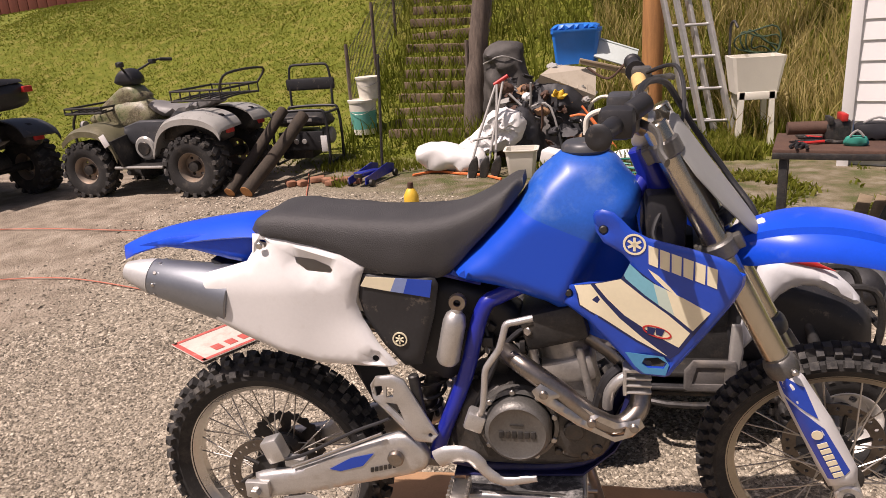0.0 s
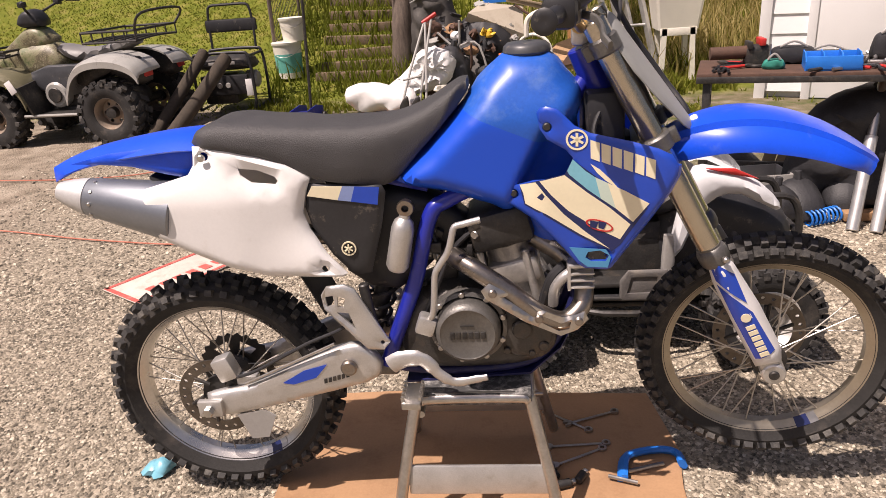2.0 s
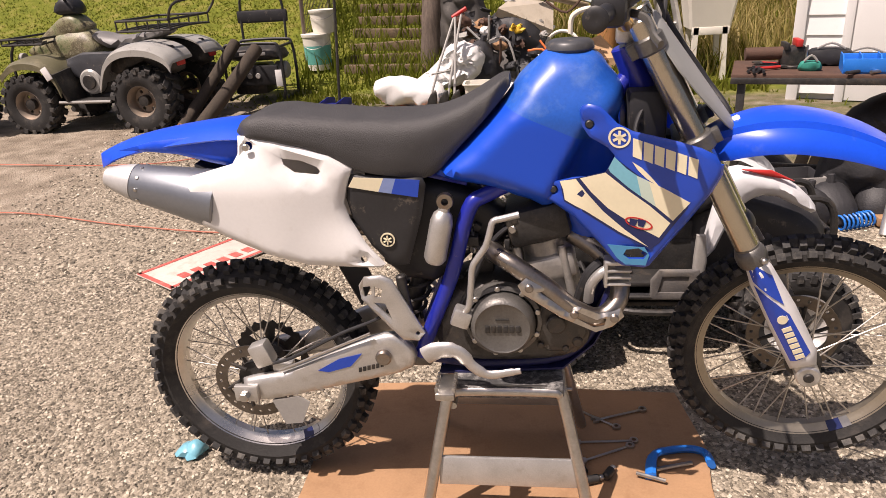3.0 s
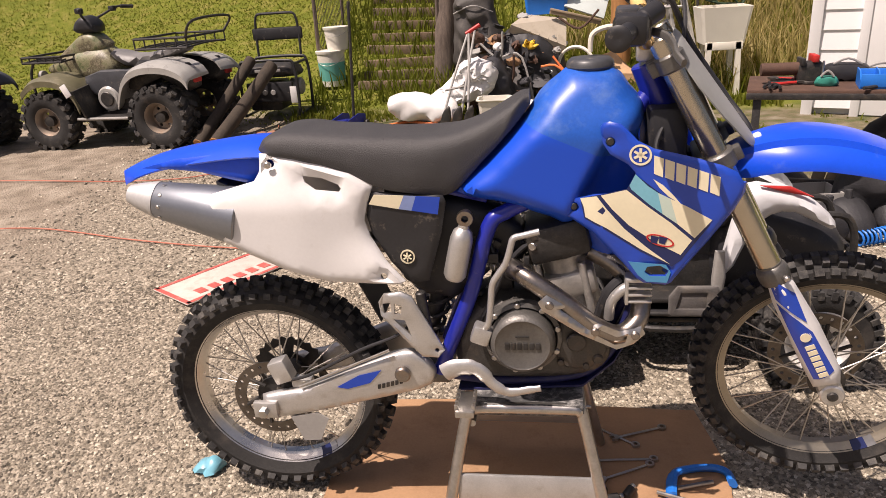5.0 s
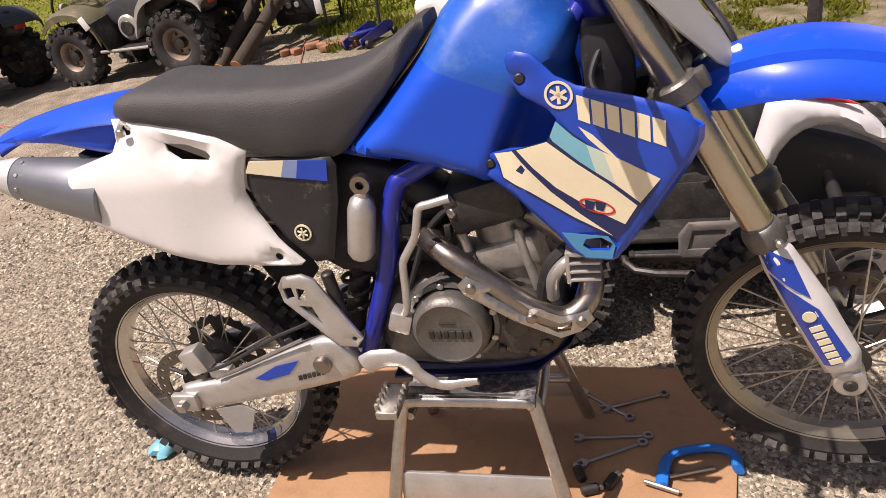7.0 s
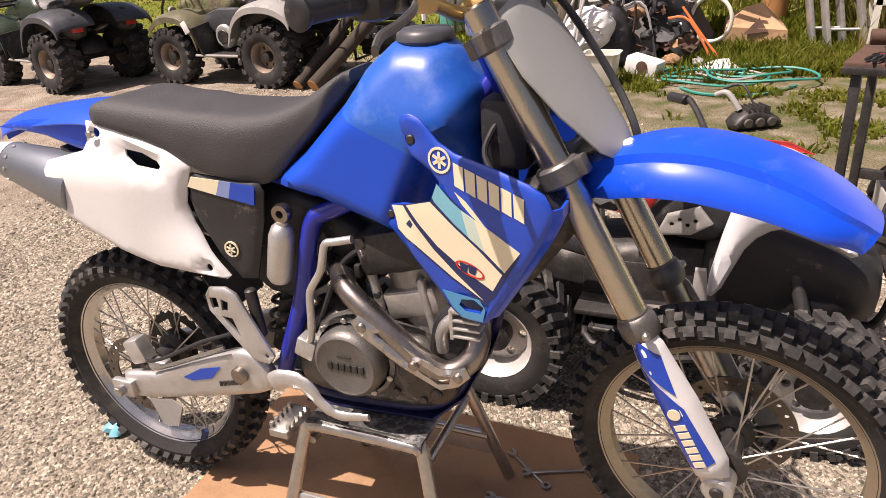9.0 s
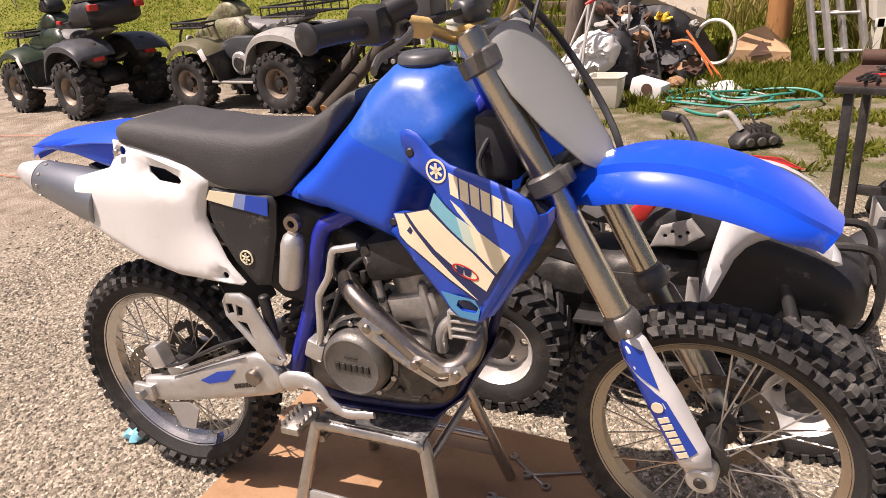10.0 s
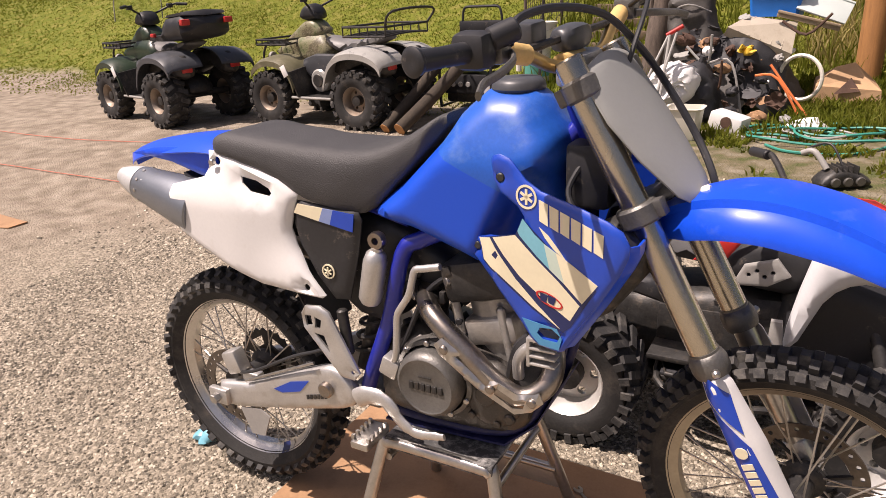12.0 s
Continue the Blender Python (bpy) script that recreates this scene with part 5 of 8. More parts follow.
def sheet(name, pts, z, material, label, category, t=0.004, waves=0.004):
    bm = B()
    c = Vector((sum(p[0] for p in pts) / len(pts), sum(p[1] for p in pts) / len(pts)))
    vs, fs, _ = shape2d([(p[0] - c.x, p[1] - c.y) for p in pts], (), 0.07)
    up = [bm.verts.new((p.x, p.y, t + waves * (1 + noise.noise((p.x * 5, p.y * 5, z * 90))))) for p in vs]
    dn = [bm.verts.new((p.x, p.y, 0)) for p in vs]
    seen_e = set()
    for f in fs:
        bm.faces.new([up[i] for i in f])
        bm.faces.new([dn[i] for i in reversed(f)])
        seen_e |= {(f[i], f[(i + 1) % len(f)]) for i in range(len(f))}
    for a, b in seen_e:
        if (b, a) not in seen_e:
            bm.faces.new((up[b], up[a], dn[a], dn[b]))
    return solo(name, bm, material, label, category, at=(c.x, c.y, z))


sheet("cardboard_sheet", [(0.05, 0.46), (0.06, -0.14), (0.035, -0.29), (0.5, -0.35), (1.26, -0.38), (1.27, -0.05), (1.295, 0.12), (1.25, 0.43), (0.7, 0.45), (0.4, 0.47)], 0.001, M_CARD, "brown cardboard sheet lying flat under the bike", "cardboard")
sheet("cardboard_sheet", [(-4.3, 1.45), (-3.55, 1.38), (-3.55, 1.24), (-4.2, 1.1)], 0.008, M_CARD, "small scrap of brown cardboard on the gravel", "cardboard")

clamp = thing("g_clamp", (1.12, 0.0, 0.012), "bright blue G-clamp lying on the cardboard", "clamp")
part("clamp_frame", tube(B(), cr([(-0.02, -0.03, 0.01), (0.0, 0.06, 0.012), (0.05, 0.09, 0.012), (0.12, 0.1, 0.012), (0.16, 0.08, 0.012), (0.165, 0.03, 0.012)], 5), 0.02, 8, flat=0.6), M_BINBLUE, clamp, "blue cast frame")
part("clamp_screw", tube(B(), [(0.0, 0.0, 0.012), (0.11, 0.035, 0.012)], 0.006, 8), M_STEEL, clamp, "steel screw")
part("clamp_handle", tube(B(), [(-0.06, -0.02, 0.012), (0.02, -0.05, 0.012)], 0.006, 8), M_STEEL, clamp)


def wrench(at, rz, ln):
    t = thing("spanner", at, "dull steel spanner lying on the cardboard", "spanner", "spanners under the bike", rz)
    part("shaft", box(B(), (0, 0, 0.004), (ln, 0.009, 0.005), 0.002), M_STEEL, t)
    part("ring_end", lathe(B(), [(0.007, -0.004), (0.014, -0.004), (0.014, 0.004), (0.007, 0.004)], 16, Matrix.Translation((ln / 2 + 0.01, 0, 0.005)) @ Matrix.Rotation(radians(90), 4, "X"), True), M_STEEL, t)
    part("open_end", skin(B(), [(-0.016, -0.012), (0.0, -0.014), (0.012, -0.005), (0.012, 0.005), (0.0, 0.014), (-0.016, 0.012), (-0.016, 0.006), (-0.004, 0.005), (-0.004, -0.005), (-0.016, -0.006)], lambda x, z, g: 0.004, lambda x, z, g: -0.004, (), 0.02,
                          Matrix.Translation((-ln / 2, 0, 0.005)) @ Matrix.Rotation(radians(-90), 4, "X")), M_STEEL, t)


wrench((0.96, 0.27, 0.009), -38, 0.15)
wrench((1.04, 0.28, 0.012), 22, 0.16)
wrench((0.98, 0.14, 0.009), 5, 0.17)
wrench((0.98, 0.08, 0.009), 28, 0.16)
for k, (x, y, rz) in enumerate(((0.98, -0.02, 60), (0.93, -0.05, 20), (0.9, 0.0, 110))):
    s_ = thing("socket", (x, y, 0.009), "dark steel socket lying on the cardboard", "socket", "sockets under the bike", rz)
    part("socket_body", drum(B(), (-0.025, 0, 0.013), (0.02, 0, 0.013), 0.013, 14), M_DARKM, s_)
    part("drive_end", drum(B(), (0.02, 0, 0.013), (0.035, 0, 0.013), 0.009, 14), M_STEEL, s_)
part_rag = B()
rnd = random.Random(3)
for k in range(5):
    puff(part_rag, [(-0.04, 0), (0.0, 0.012 + 0.01 * k), (0.05, 0.004), (0.02, 0.0)], 0.03, 0.02, 0.02, y=0.012 * k - 0.02, m=Matrix.Rotation(k * 1.1, 4, "Z"))
solo("rag", part_rag, M_TEAL, "crumpled pale teal rag on the gravel", "rag", at=(-0.375, 0.05, 0.004))

# ---- sign lying on the gravel, and cords ----
sign = thing("sign_board", (-1.0, 1.63, 0.012), "white sign with a red border lying flat on gravel", "sign", rz=57)
part("board", box(B(), (0, 0, 0.004), (0.68, 0.34, 0.006), 0.002), M_SIGNW, sign, "white board")
for c, s in (((0, 0.155, 0.008), (0.66, 0.025, 0.003)), ((0, -0.155, 0.008), (0.66, 0.025, 0.003)), ((0.325, 0, 0.008), (0.025, 0.335, 0.003)), ((-0.325, 0, 0.008), (0.025, 0.335, 0.003))):
    part("border", box(B(), c, s), M_SIGNR, sign, "faded red border strip")
for k in range(6):
    part("lettering_bar", box(B(), (-0.2 + 0.08 * k, -0.07, 0.0085), (0.05, 0.07, 0.002)), M_SIGNR, sign)


def cord(name, pts, r, material, label, lift=0.012):
    q = cr([(x, y, 0) for x, y in pts], 8)
    q = [(p.x, p.y, ground_z(p.x, p.y) + lift + r * 0.3) for p in q]
    solo(name, tube(B(), q, r, 6), material, label, "cord")


cord("rope", [(-9.0, 3.5), (-6.0, 3.3), (-4.2, 3.45), (-2.6, 3.35), (-1.9, 3.5), (-1.6, 4.0), (-1.75, 4.6), (-2.0, 5.3)], 0.0045, M_REDCORD, "thin red cord lying across the dirt")
cord("rope", [(-6.5, 2.45), (-4.0, 2.35), (-2.8, 2.4), (-1.9, 2.2), (-1.3, 2.05), (-0.9, 2.0)], 0.0045, M_REDCORD, "thin red cord lying across the gravel")
cord("air_hose", [(-0.8, 5.0), (-0.6, 5.15), (-0.35, 5.05), (-0.1, 4.95), (0.1, 4.75)], 0.013, M_ORANGE, "orange hose on weedy ground")


# ---- quads parked below the bank ----
def atv_wheel(parent, m, r, w, rim_m, lugs, share=0.47):
    wh = part("wheel", lathe(B(), [(0.03, -w * 0.3), (0.05, -w * 0.28), (0.05, w * 0.28), (0.03, w * 0.3)], 16), M_DARKM, parent, "knobbly balloon wheel", m=m)
    rr = r * share
    prof = [(rr, -w * 0.40), (rr + 0.012, -w * 0.45), (r * 0.72, -w * 0.5), (r * 0.88, -w * 0.46), (r * 0.95, -w * 0.3), (r * 0.96, 0), (r * 0.95, w * 0.3), (r * 0.88, w * 0.46), (r * 0.72, w * 0.5), (rr + 0.012, w * 0.45), (rr, w * 0.40)]
    part("tyre", lathe(B(), prof, 40, closed=True), M_RUBBER, wh, "dusty black tyre")
    bm = B()
    for i in range(lugs):
        for sgn in (-1, 1):
            a = 2 * math.pi * (i + (0.5 if sgn > 0 else 0)) / lugs
            ln = 2 * math.pi * r / lugs * 0.45
            for m2, size in ((Matrix.Rotation(-a, 4, "Y") @ Matrix.Translation((r * 0.955, sgn * w * 0.26, 0)) @ Matrix.Rotation(sgn * 0.45, 4, "X"), (0.1 * r, w * 0.44, ln)),
                             (Matrix.Rotation(-a, 4, "Y") @ Matrix.Translation((r * 0.9, sgn * w * 0.465, 0)), (0.14 * r, 0.1 * w, ln * 0.9))):
                got = bmesh.ops.create_cube(bm, size=1.0)["verts"]
                bmesh.ops.scale(bm, vec=size, verts=got)
                bmesh.ops.transform(bm, matrix=m2, verts=got)
    part("tread", bm, M_KNOB, wh, "chunky tread lugs", smooth=0)
    part("rim", lathe(B(), [(rr, -w * 0.42), (rr + 0.008, -w * 0.4), (rr - 0.015, -w * 0.25), (rr - 0.02, 0), (rr - 0.015, w * 0.25), (rr + 0.008, w * 0.4), (rr, w * 0.42), (rr - 0.022, w * 0.25), (rr - 0.028, 0), (rr - 0.022, -w * 0.25)], 32, closed=True), rim_m, wh)
    holes = [ring2d((rr * 0.62 * math.cos(q), rr * 0.62 * math.sin(q)), rr * 0.12, 8) for q in [2 * math.pi * k / 6 for k in range(6)]]
    part("rim_face", skin(B(), ring2d((0, 0), rr - 0.02, 32), lambda x, z, g: -0.008, lambda x, z, g: 0.008, holes, 0.05), rim_m, wh)
    part("hub_cap", lathe(B(), [(0.02, -0.05), (0.045, -0.045), (0.05, 0), (0.045, 0.045), (0.02, 0.05)], 16), M_DARKM, wh)
    return wh


def rack(parent, x0, x1, w, z, rail):
    r_ = B()
    for y in (-w, w):
        tube(r_, [(x0, y, z), (x1, y, z)], 0.011, 8)
        tube(r_, [(x0, y, z + rail), (x1, y, z + rail)], 0.011, 8)
    for k in range(6):
        x = x0 + (x1 - x0) * k / 5
        tube(r_, cr([(x, -w, z), (x, -w * 0.3, z + 0.012), (x, w * 0.3, z + 0.012), (x, w, z)], 3), 0.009, 8)
        for y in (-w, w):
            tube(r_, [(x, y, z), (x, y, z + rail)], 0.008, 6)
    for x in (x0, x1):
        tube(r_, [(x, -w, z + rail), (x, w, z + rail)], 0.011, 8)
    return part("cargo_rack", r_, M_DARKM, parent, "dark tubular cargo rack")


def utility_quad(at, rz, label, body_m, fender_m, front_m, box_on, group):
    q = thing("quad_bike", at, label, "quad bike", group, rz)
    for x, y, r, w in ((-0.62, 0.42, 0.3, 0.25), (-0.62, -0.42, 0.3, 0.25), (0.6, 0.41, 0.285, 0.2), (0.6, -0.41, 0.285, 0.2)):
        atv_wheel(q, Matrix.Translation((x, y, r - 0.005)), r, w, M_RIMDUST, 18)
    part("axle", tube(B(), [(-0.62, -0.4, 0.31), (-0.62, 0.4, 0.31)], 0.04, 12), M_DARKM, q)
    part("axle", tube(B(), [(0.62, -0.4, 0.3), (0.62, 0.4, 0.3)], 0.03, 12), M_DARKM, q)
    part("chassis", puff(B(), [(-0.7, 0.33), (-0.6, 0.5), (-0.2, 0.55), (0.3, 0.6), (0.75, 0.5), (0.8, 0.36), (0.5, 0.26), (-0.4, 0.24)], 0.17, 0.05, 0.06), M_DARKM, q, "dark engine and chassis")
    for s in (-1, 1):
        part("engine_cover", drum(B(), (0.05, s * 0.16, 0.45), (0.05, s * 0.27, 0.45), 0.12, 28, 0.02), M_SILVERP, q, "dusty round engine cover")
        part("engine_hub", drum(B(), (0.05, s * 0.27, 0.45), (0.05, s * 0.29, 0.45), 0.07, 24, 0.01), M_DARKM, q)
    part("belly_pan", box(B(), (0.0, 0, 0.3), (1.1, 0.4, 0.06), 0.02), M_DARKM, q)
    for s in (-1, 1):
        part("inner_fender", puff(B(), [(-0.98, 0.55), (-0.9, 0.76), (-0.4, 0.8), (-0.2, 0.62), (-0.3, 0.5), (-0.62, 0.62), (-0.85, 0.5)], 0.1, 0.04, 0.05, y=s * 0.28, curve=0), M_DARKM, q)
        part("side_cowl", puff(B(), [(-0.28, 0.5), (-0.3, 0.72), (0.1, 0.72), (0.3, 0.66), (0.26, 0.5), (0.0, 0.44)], 0.05, 0.03, 0.05, y=s * 0.2, curve=0), M_CAP, q)
        part("footboard", box(B(), (0.05, s * 0.33, 0.285), (0.5, 0.2, 0.03), 0.01), M_DARKM, q)
        part("nerf_bar", tube(B(), [(-0.25, s * 0.44, 0.29), (0.3, s * 0.44, 0.29)], 0.014, 8), M_SILVERP, q)
    part("fuel_tank", puff(B(), [(-0.06, 0.72), (0.0, 0.86), (0.12, 0.945), (0.3, 0.955), (0.52, 0.88), (0.76, 0.77), (0.74, 0.68), (0.4, 0.6), (0.1, 0.6)], lambda x, z: 0.17 - 0.08 * smooth(0.8, 0.96, z), 0.08, 0.04), body_m, q, "camouflage-patterned nose and tank cover")
    part("seat", puff(B(), [(0.06, 0.88), (-0.04, 0.885), (-0.2, 0.85), (-0.4, 0.855), (-0.6, 0.9), (-0.72, 0.9), (-0.74, 0.84), (-0.4, 0.75), (-0.1, 0.73)], 0.16, 0.06, 0.04), mat("grey_vinyl", (0.17, 0.165, 0.16), 0.5, vary=0.2, scale=5, dirt=DUST, dirt_amount=0.2), q, "worn grey seat")

    def flare(x0, line, w0, w1, m_, name):
        """A fender over a wheel: a top line of (dx, z), flat across, with a turned-down outer lip."""
        pts = cr([(x0 + dx, 0, z) for dx, z in line], 4)
        sg = 1 if w1 > 0 else -1
        rings = [[p_ + Vector((0, y, dz)) for y, dz in ((w0, 0.03), ((w0 + w1) / 2, 0.03), (w1 - sg * 0.05, 0.012), (w1, -0.02), (w1, -0.075), (w1 - sg * 0.012, -0.075), (w1 - sg * 0.02, -0.03), (w1 - sg * 0.06, 0.0), (w0, 0.015))] for p_ in pts]
        part(name, loft(B(), rings), m_, q, "moulded plastic fender")

    for s in (-1, 1):
        flare(-0.62, [(-0.36, 0.62), (-0.3, 0.7), (-0.16, 0.76), (0.02, 0.775), (0.18, 0.745), (0.3, 0.65), (0.38, 0.46)], s * 0.12, s * 0.54, fender_m, "rear_fender")
        flare(0.55, [(-0.34, 0.42), (-0.29, 0.56), (-0.17, 0.66), (0.0, 0.69), (0.15, 0.66), (0.26, 0.58)], s * 0.12, s * 0.51, front_m, "front_fender")
        part("footwell", loft(B(), [[(0.26, s * 0.2, 0.6), (0.24, s * 0.2, 0.6), (0.24, s * 0.5, 0.56), (0.26, s * 0.5, 0.56)], [(0.2, s * 0.2, 0.3), (0.18, s * 0.2, 0.3), (0.18, s * 0.46, 0.3), (0.2, s * 0.46, 0.3)]]), M_DARKM, q)
        part("label_plate", box(B(), (0.3, s * 0.516, 0.57), (0.07, 0.006, 0.12), 0.002, Matrix.Rotation(radians(25), 4, "Y")), M_WHITE, q, "pale sticker")
    rack(q, 0.42, 0.86, 0.32, 0.82, 0.05)
    if not box_on:
        rack(q, -0.95, -0.42, 0.36, 0.9, 0.09)
        part("rack_rail", tube(B(), cr([(-0.95, -0.36, 0.99), (-1.04, -0.34, 1.13), (-1.04, 0.34, 1.13), (-0.95, 0.36, 0.99)], 5), 0.012, 8), M_DARKM, q)
    br = B()
    for s in (-1, 1):
        tube(br, cr([(0.75, s * 0.2, 0.36), (0.88, s * 0.2, 0.45), (0.9, s * 0.2, 0.68), (0.84, s * 0.2, 0.81)], 5), 0.013, 8)
    tube(br, [(0.9, -0.2, 0.6), (0.9, 0.2, 0.6)], 0.013, 8)
    part("brush_guard", br, M_DARKM, q)
    for s in (-1, 1):
        part("headlight", drum(B(), (0.76, s * 0.18, 0.68), (0.8, s * 0.18, 0.68), 0.055, 20), M_GREYP, q)
    hb = B()
    tube(hb, [(0.36, 0, 0.98), (0.27, 0, 1.16)], 0.025, 10)
    tube(hb, cr([(0.04, -0.4, 1.27), (0.13, -0.3, 1.28), (0.24, -0.1, 1.19), (0.27, 0, 1.18), (0.24, 0.1, 1.19), (0.13, 0.3, 1.28), (0.04, 0.4, 1.27)], 5), 0.012, 8)
    part("handlebar", hb, M_DARKM, q, "black handlebar")
    part("steering_cowl", puff(B(), [(0.06, 0.9), (0.12, 1.0), (0.2, 1.06), (0.32, 1.06), (0.46, 0.98), (0.64, 0.84), (0.4, 0.8)], 0.12, 0.06, 0.04), body_m, q, "patterned cowl round the steering stem")
    part("instrument_pod", puff(B(), [(0.16, 1.06), (0.17, 1.16), (0.25, 1.22), (0.36, 1.18), (0.4, 1.06)], 0.11, 0.04, 0.03), M_BLACKP, q)
    for s in (-1, 1):
        part("hand_grip", drum(B(), (0.11, s * 0.31, 1.28), (0.03, s * 0.41, 1.27), 0.018, 10), M_BLACKP, q)
        part("switch_block", box(B(), (0.16, s * 0.25, 1.265), (0.06, 0.06, 0.05), 0.01), M_BLACKP, q)
    if box_on:
        cb_ = B()
        puff(cb_, [(-0.14, 0.88), (-0.16, 0.96), (-0.48, 0.99), (-0.55, 1.11), (-0.62, 1.16), (-0.98, 1.19), (-1.04, 1.08), (-0.98, 0.92), (-0.7, 0.89)], 0.3, 0.05, 0.06, curve=0)
        part("cargo_box", cb_, M_BLACKP, q, "black plastic cargo box with backrest")
        part("box_lid", puff(B(), [(-0.57, 1.13), (-0.63, 1.185), (-0.99, 1.22), (-1.02, 1.16)], 0.3, 0.03, 0.05, curve=0), M_BLACKP, q)
        for s in (-1, 1):
            part("reflector", box(B(), (-1.0, s * 0.26, 1.1), (0.06, 0.1, 0.06), 0.01), M_RED, q, "red reflector")
            part("reflector", box(B(), (-0.35, s * 0.29, 0.965), (0.08, 0.04, 0.04), 0.01), M_RED, q, "red reflector")
        ws = cr([(0.46, -0.3, 1.12), (0.4, -0.28, 1.42), (0.36, -0.15, 1.58), (0.36, 0.15, 1.58), (0.4, 0.28, 1.42), (0.46, 0.3, 1.12)], 4)
        vs = B()
        c0 = [vs.verts.new(p) for p in ws]
        c1 = [vs.verts.new(p + Vector((0.004, 0, 0))) for p in ws]
        vs.faces.new(c0)
        vs.faces.new(c1[::-1])
        for i in range(len(c0)):
            j = (i + 1) % len(c0)
            vs.faces.new((c0[j], c0[i], c1[i], c1[j]))
        part("windscreen", vs, M_GLASS, q, "clear plastic windscreen", 0)
        part("screen_edge", tube(B(), ws, 0.006, 6), M_GREYP, q)
    for s in (-1, 1):
        part("tail_light", box(B(), (-0.96, s * 0.3, 0.62), (0.03, 0.12, 0.07), 0.01), M_RED, q, "red tail light")
    return q


M_RIMDUST = mat("dusty_steel_rim", (0.3, 0.25, 0.2), 0.5, metal=0.5, vary=0.2, scale=8, dirt=(0.25, 0.13, 0.07), dirt_amount=0.35, dirt_scale=9)
utility_quad((-3.38, 4.96, 0.115), 176, "dusty olive and silver quad bike with tubular racks", M_CAMO, M_SILVERP, M_OLIVE, False, "quads parked below the bank")
M_DKGREEN = mat("dark_green_plastic", (0.02, 0.035, 0.018), 0.38, vary=0.3, scale=7, dirt=(0.16, 0.14, 0.09), dirt_amount=0.15, dirt_scale=6)
utility_quad((-5.62, 4.6, 0.115), 168, "dark green quad bike with a black cargo box and windscreen", M_DKGREEN, M_CAP, M_DKGREEN, True, "quads parked below the bank")


# ---- sports quad beside the bike ----
def sport_quad():
    q = thing("sports_quad", (1.22, 0.98, 0), "white, black and red sports quad parked behind the bike", "quad bike")
    for x, y, r, w in ((-0.46, 0.36, 0.235, 0.2), (-0.46, -0.34, 0.235, 0.2), (0.47, 0.36, 0.205, 0.16), (0.47, -0.34, 0.205, 0.16)):
        atv_wheel(q, Matrix.Translation((x, y, r - 0.004)), r, w, M_POLISH, 26, 0.56)
    for x in (-0.46, 0.46):
        part("axle", tube(B(), [(x, -0.3, 0.235), (x, 0.3, 0.235)], 0.03, 12), M_DARKM, q)
    part("chassis", puff(B(), [(-0.5, 0.25), (-0.45, 0.42), (-0.1, 0.5), (0.35, 0.52), (0.6, 0.42), (0.62, 0.3), (0.3, 0.2), (-0.3, 0.2)], 0.15, 0.05, 0.05), M_DARKM, q)
    part("tank_cover", puff(B(), [(-0.08, 0.56), (-0.02, 0.7), (0.1, 0.75), (0.24, 0.71), (0.34, 0.58), (0.15, 0.5)], 0.19, 0.08, 0.03), M_BLACKP, q, "black tank cover")
    part("seat", puff(B(), [(0.0, 0.66), (-0.2, 0.68), (-0.5, 0.72), (-0.68, 0.74), (-0.68, 0.68), (-0.4, 0.6), (0.0, 0.56)], 0.13, 0.05, 0.03), M_SEAT, q, "black seat")
    nose = [(0.16, 0.4), (0.175, 0.52), (0.2, 0.64), (0.23, 0.73), (0.3, 0.728), (0.375, 0.71), (0.465, 0.66), (0.525, 0.594), (0.515, 0.565), (0.39, 0.63), (0.31, 0.622), (0.25, 0.56), (0.2, 0.43)]
    for s in (-1, 1):
        m_ = Matrix.Diagonal((1, 1 if s < 0 else -1, 1, 1))
        part("front_fender", panel(B(), nose, -0.28, 0.04, 0.03, 0.04, (), 0.02, curve=2, m=m_), M_QUADW, q, "white front fender")
        part("red_trim", panel(B(), [(0.26, 0.735), (0.36, 0.73), (0.44, 0.69), (0.34, 0.712)], -0.275, 0.01, 0.004, 0.01, (), 0.03, m=m_), M_RED, q, "red trim")
        part("red_trim", panel(B(), [(-0.12, 0.62), (-0.04, 0.7), (0.04, 0.73), (-0.02, 0.64)], -0.2, 0.01, 0.004, 0.01, (), 0.03, m=m_), M_RED, q, "red trim")
        part("rear_fender", panel(B(), [(-0.72, 0.56), (-0.46, 0.6), (-0.2, 0.57), (-0.15, 0.48), (-0.33, 0.52), (-0.64, 0.5)], -0.3, 0.03, 0.04, 0.05, (), 0.03, m=m_), M_BLACKP, q)
        part("grille", panel(B(), [(0.0, 0.56), (0.03, 0.63), (0.12, 0.66), (0.16, 0.61), (0.1, 0.57)], -0.21, 0.01, 0.004, 0.01, [ring2d((0.045 + 0.022 * i, 0.6 + 0.015 * (i % 2)), 0.007, 6) for i in range(4)], 0.02, m=m_), M_GREYP, q)
        part("suspension_arm", tube(B(), [(0.3, s * 0.12, 0.33), (0.46, s * 0.3, 0.26)], 0.015, 8), M_ALU, q)
        part("suspension_arm", tube(B(), [(0.52, s * 0.12, 0.28), (0.46, s * 0.3, 0.24)], 0.015, 8), M_ALU, q)
        part("shock", drum(B(), (0.36, s * 0.12, 0.56), (0.45, s * 0.26, 0.3), 0.02, 14), M_DARKM, q)
        part("nerf_bar", tube(B(), cr([(-0.2, s * 0.15, 0.26), (-0.16, s * 0.32, 0.22), (0.16, s * 0.32, 0.22), (0.22, s * 0.15, 0.26)], 4), 0.012, 8), M_DARKM, q)
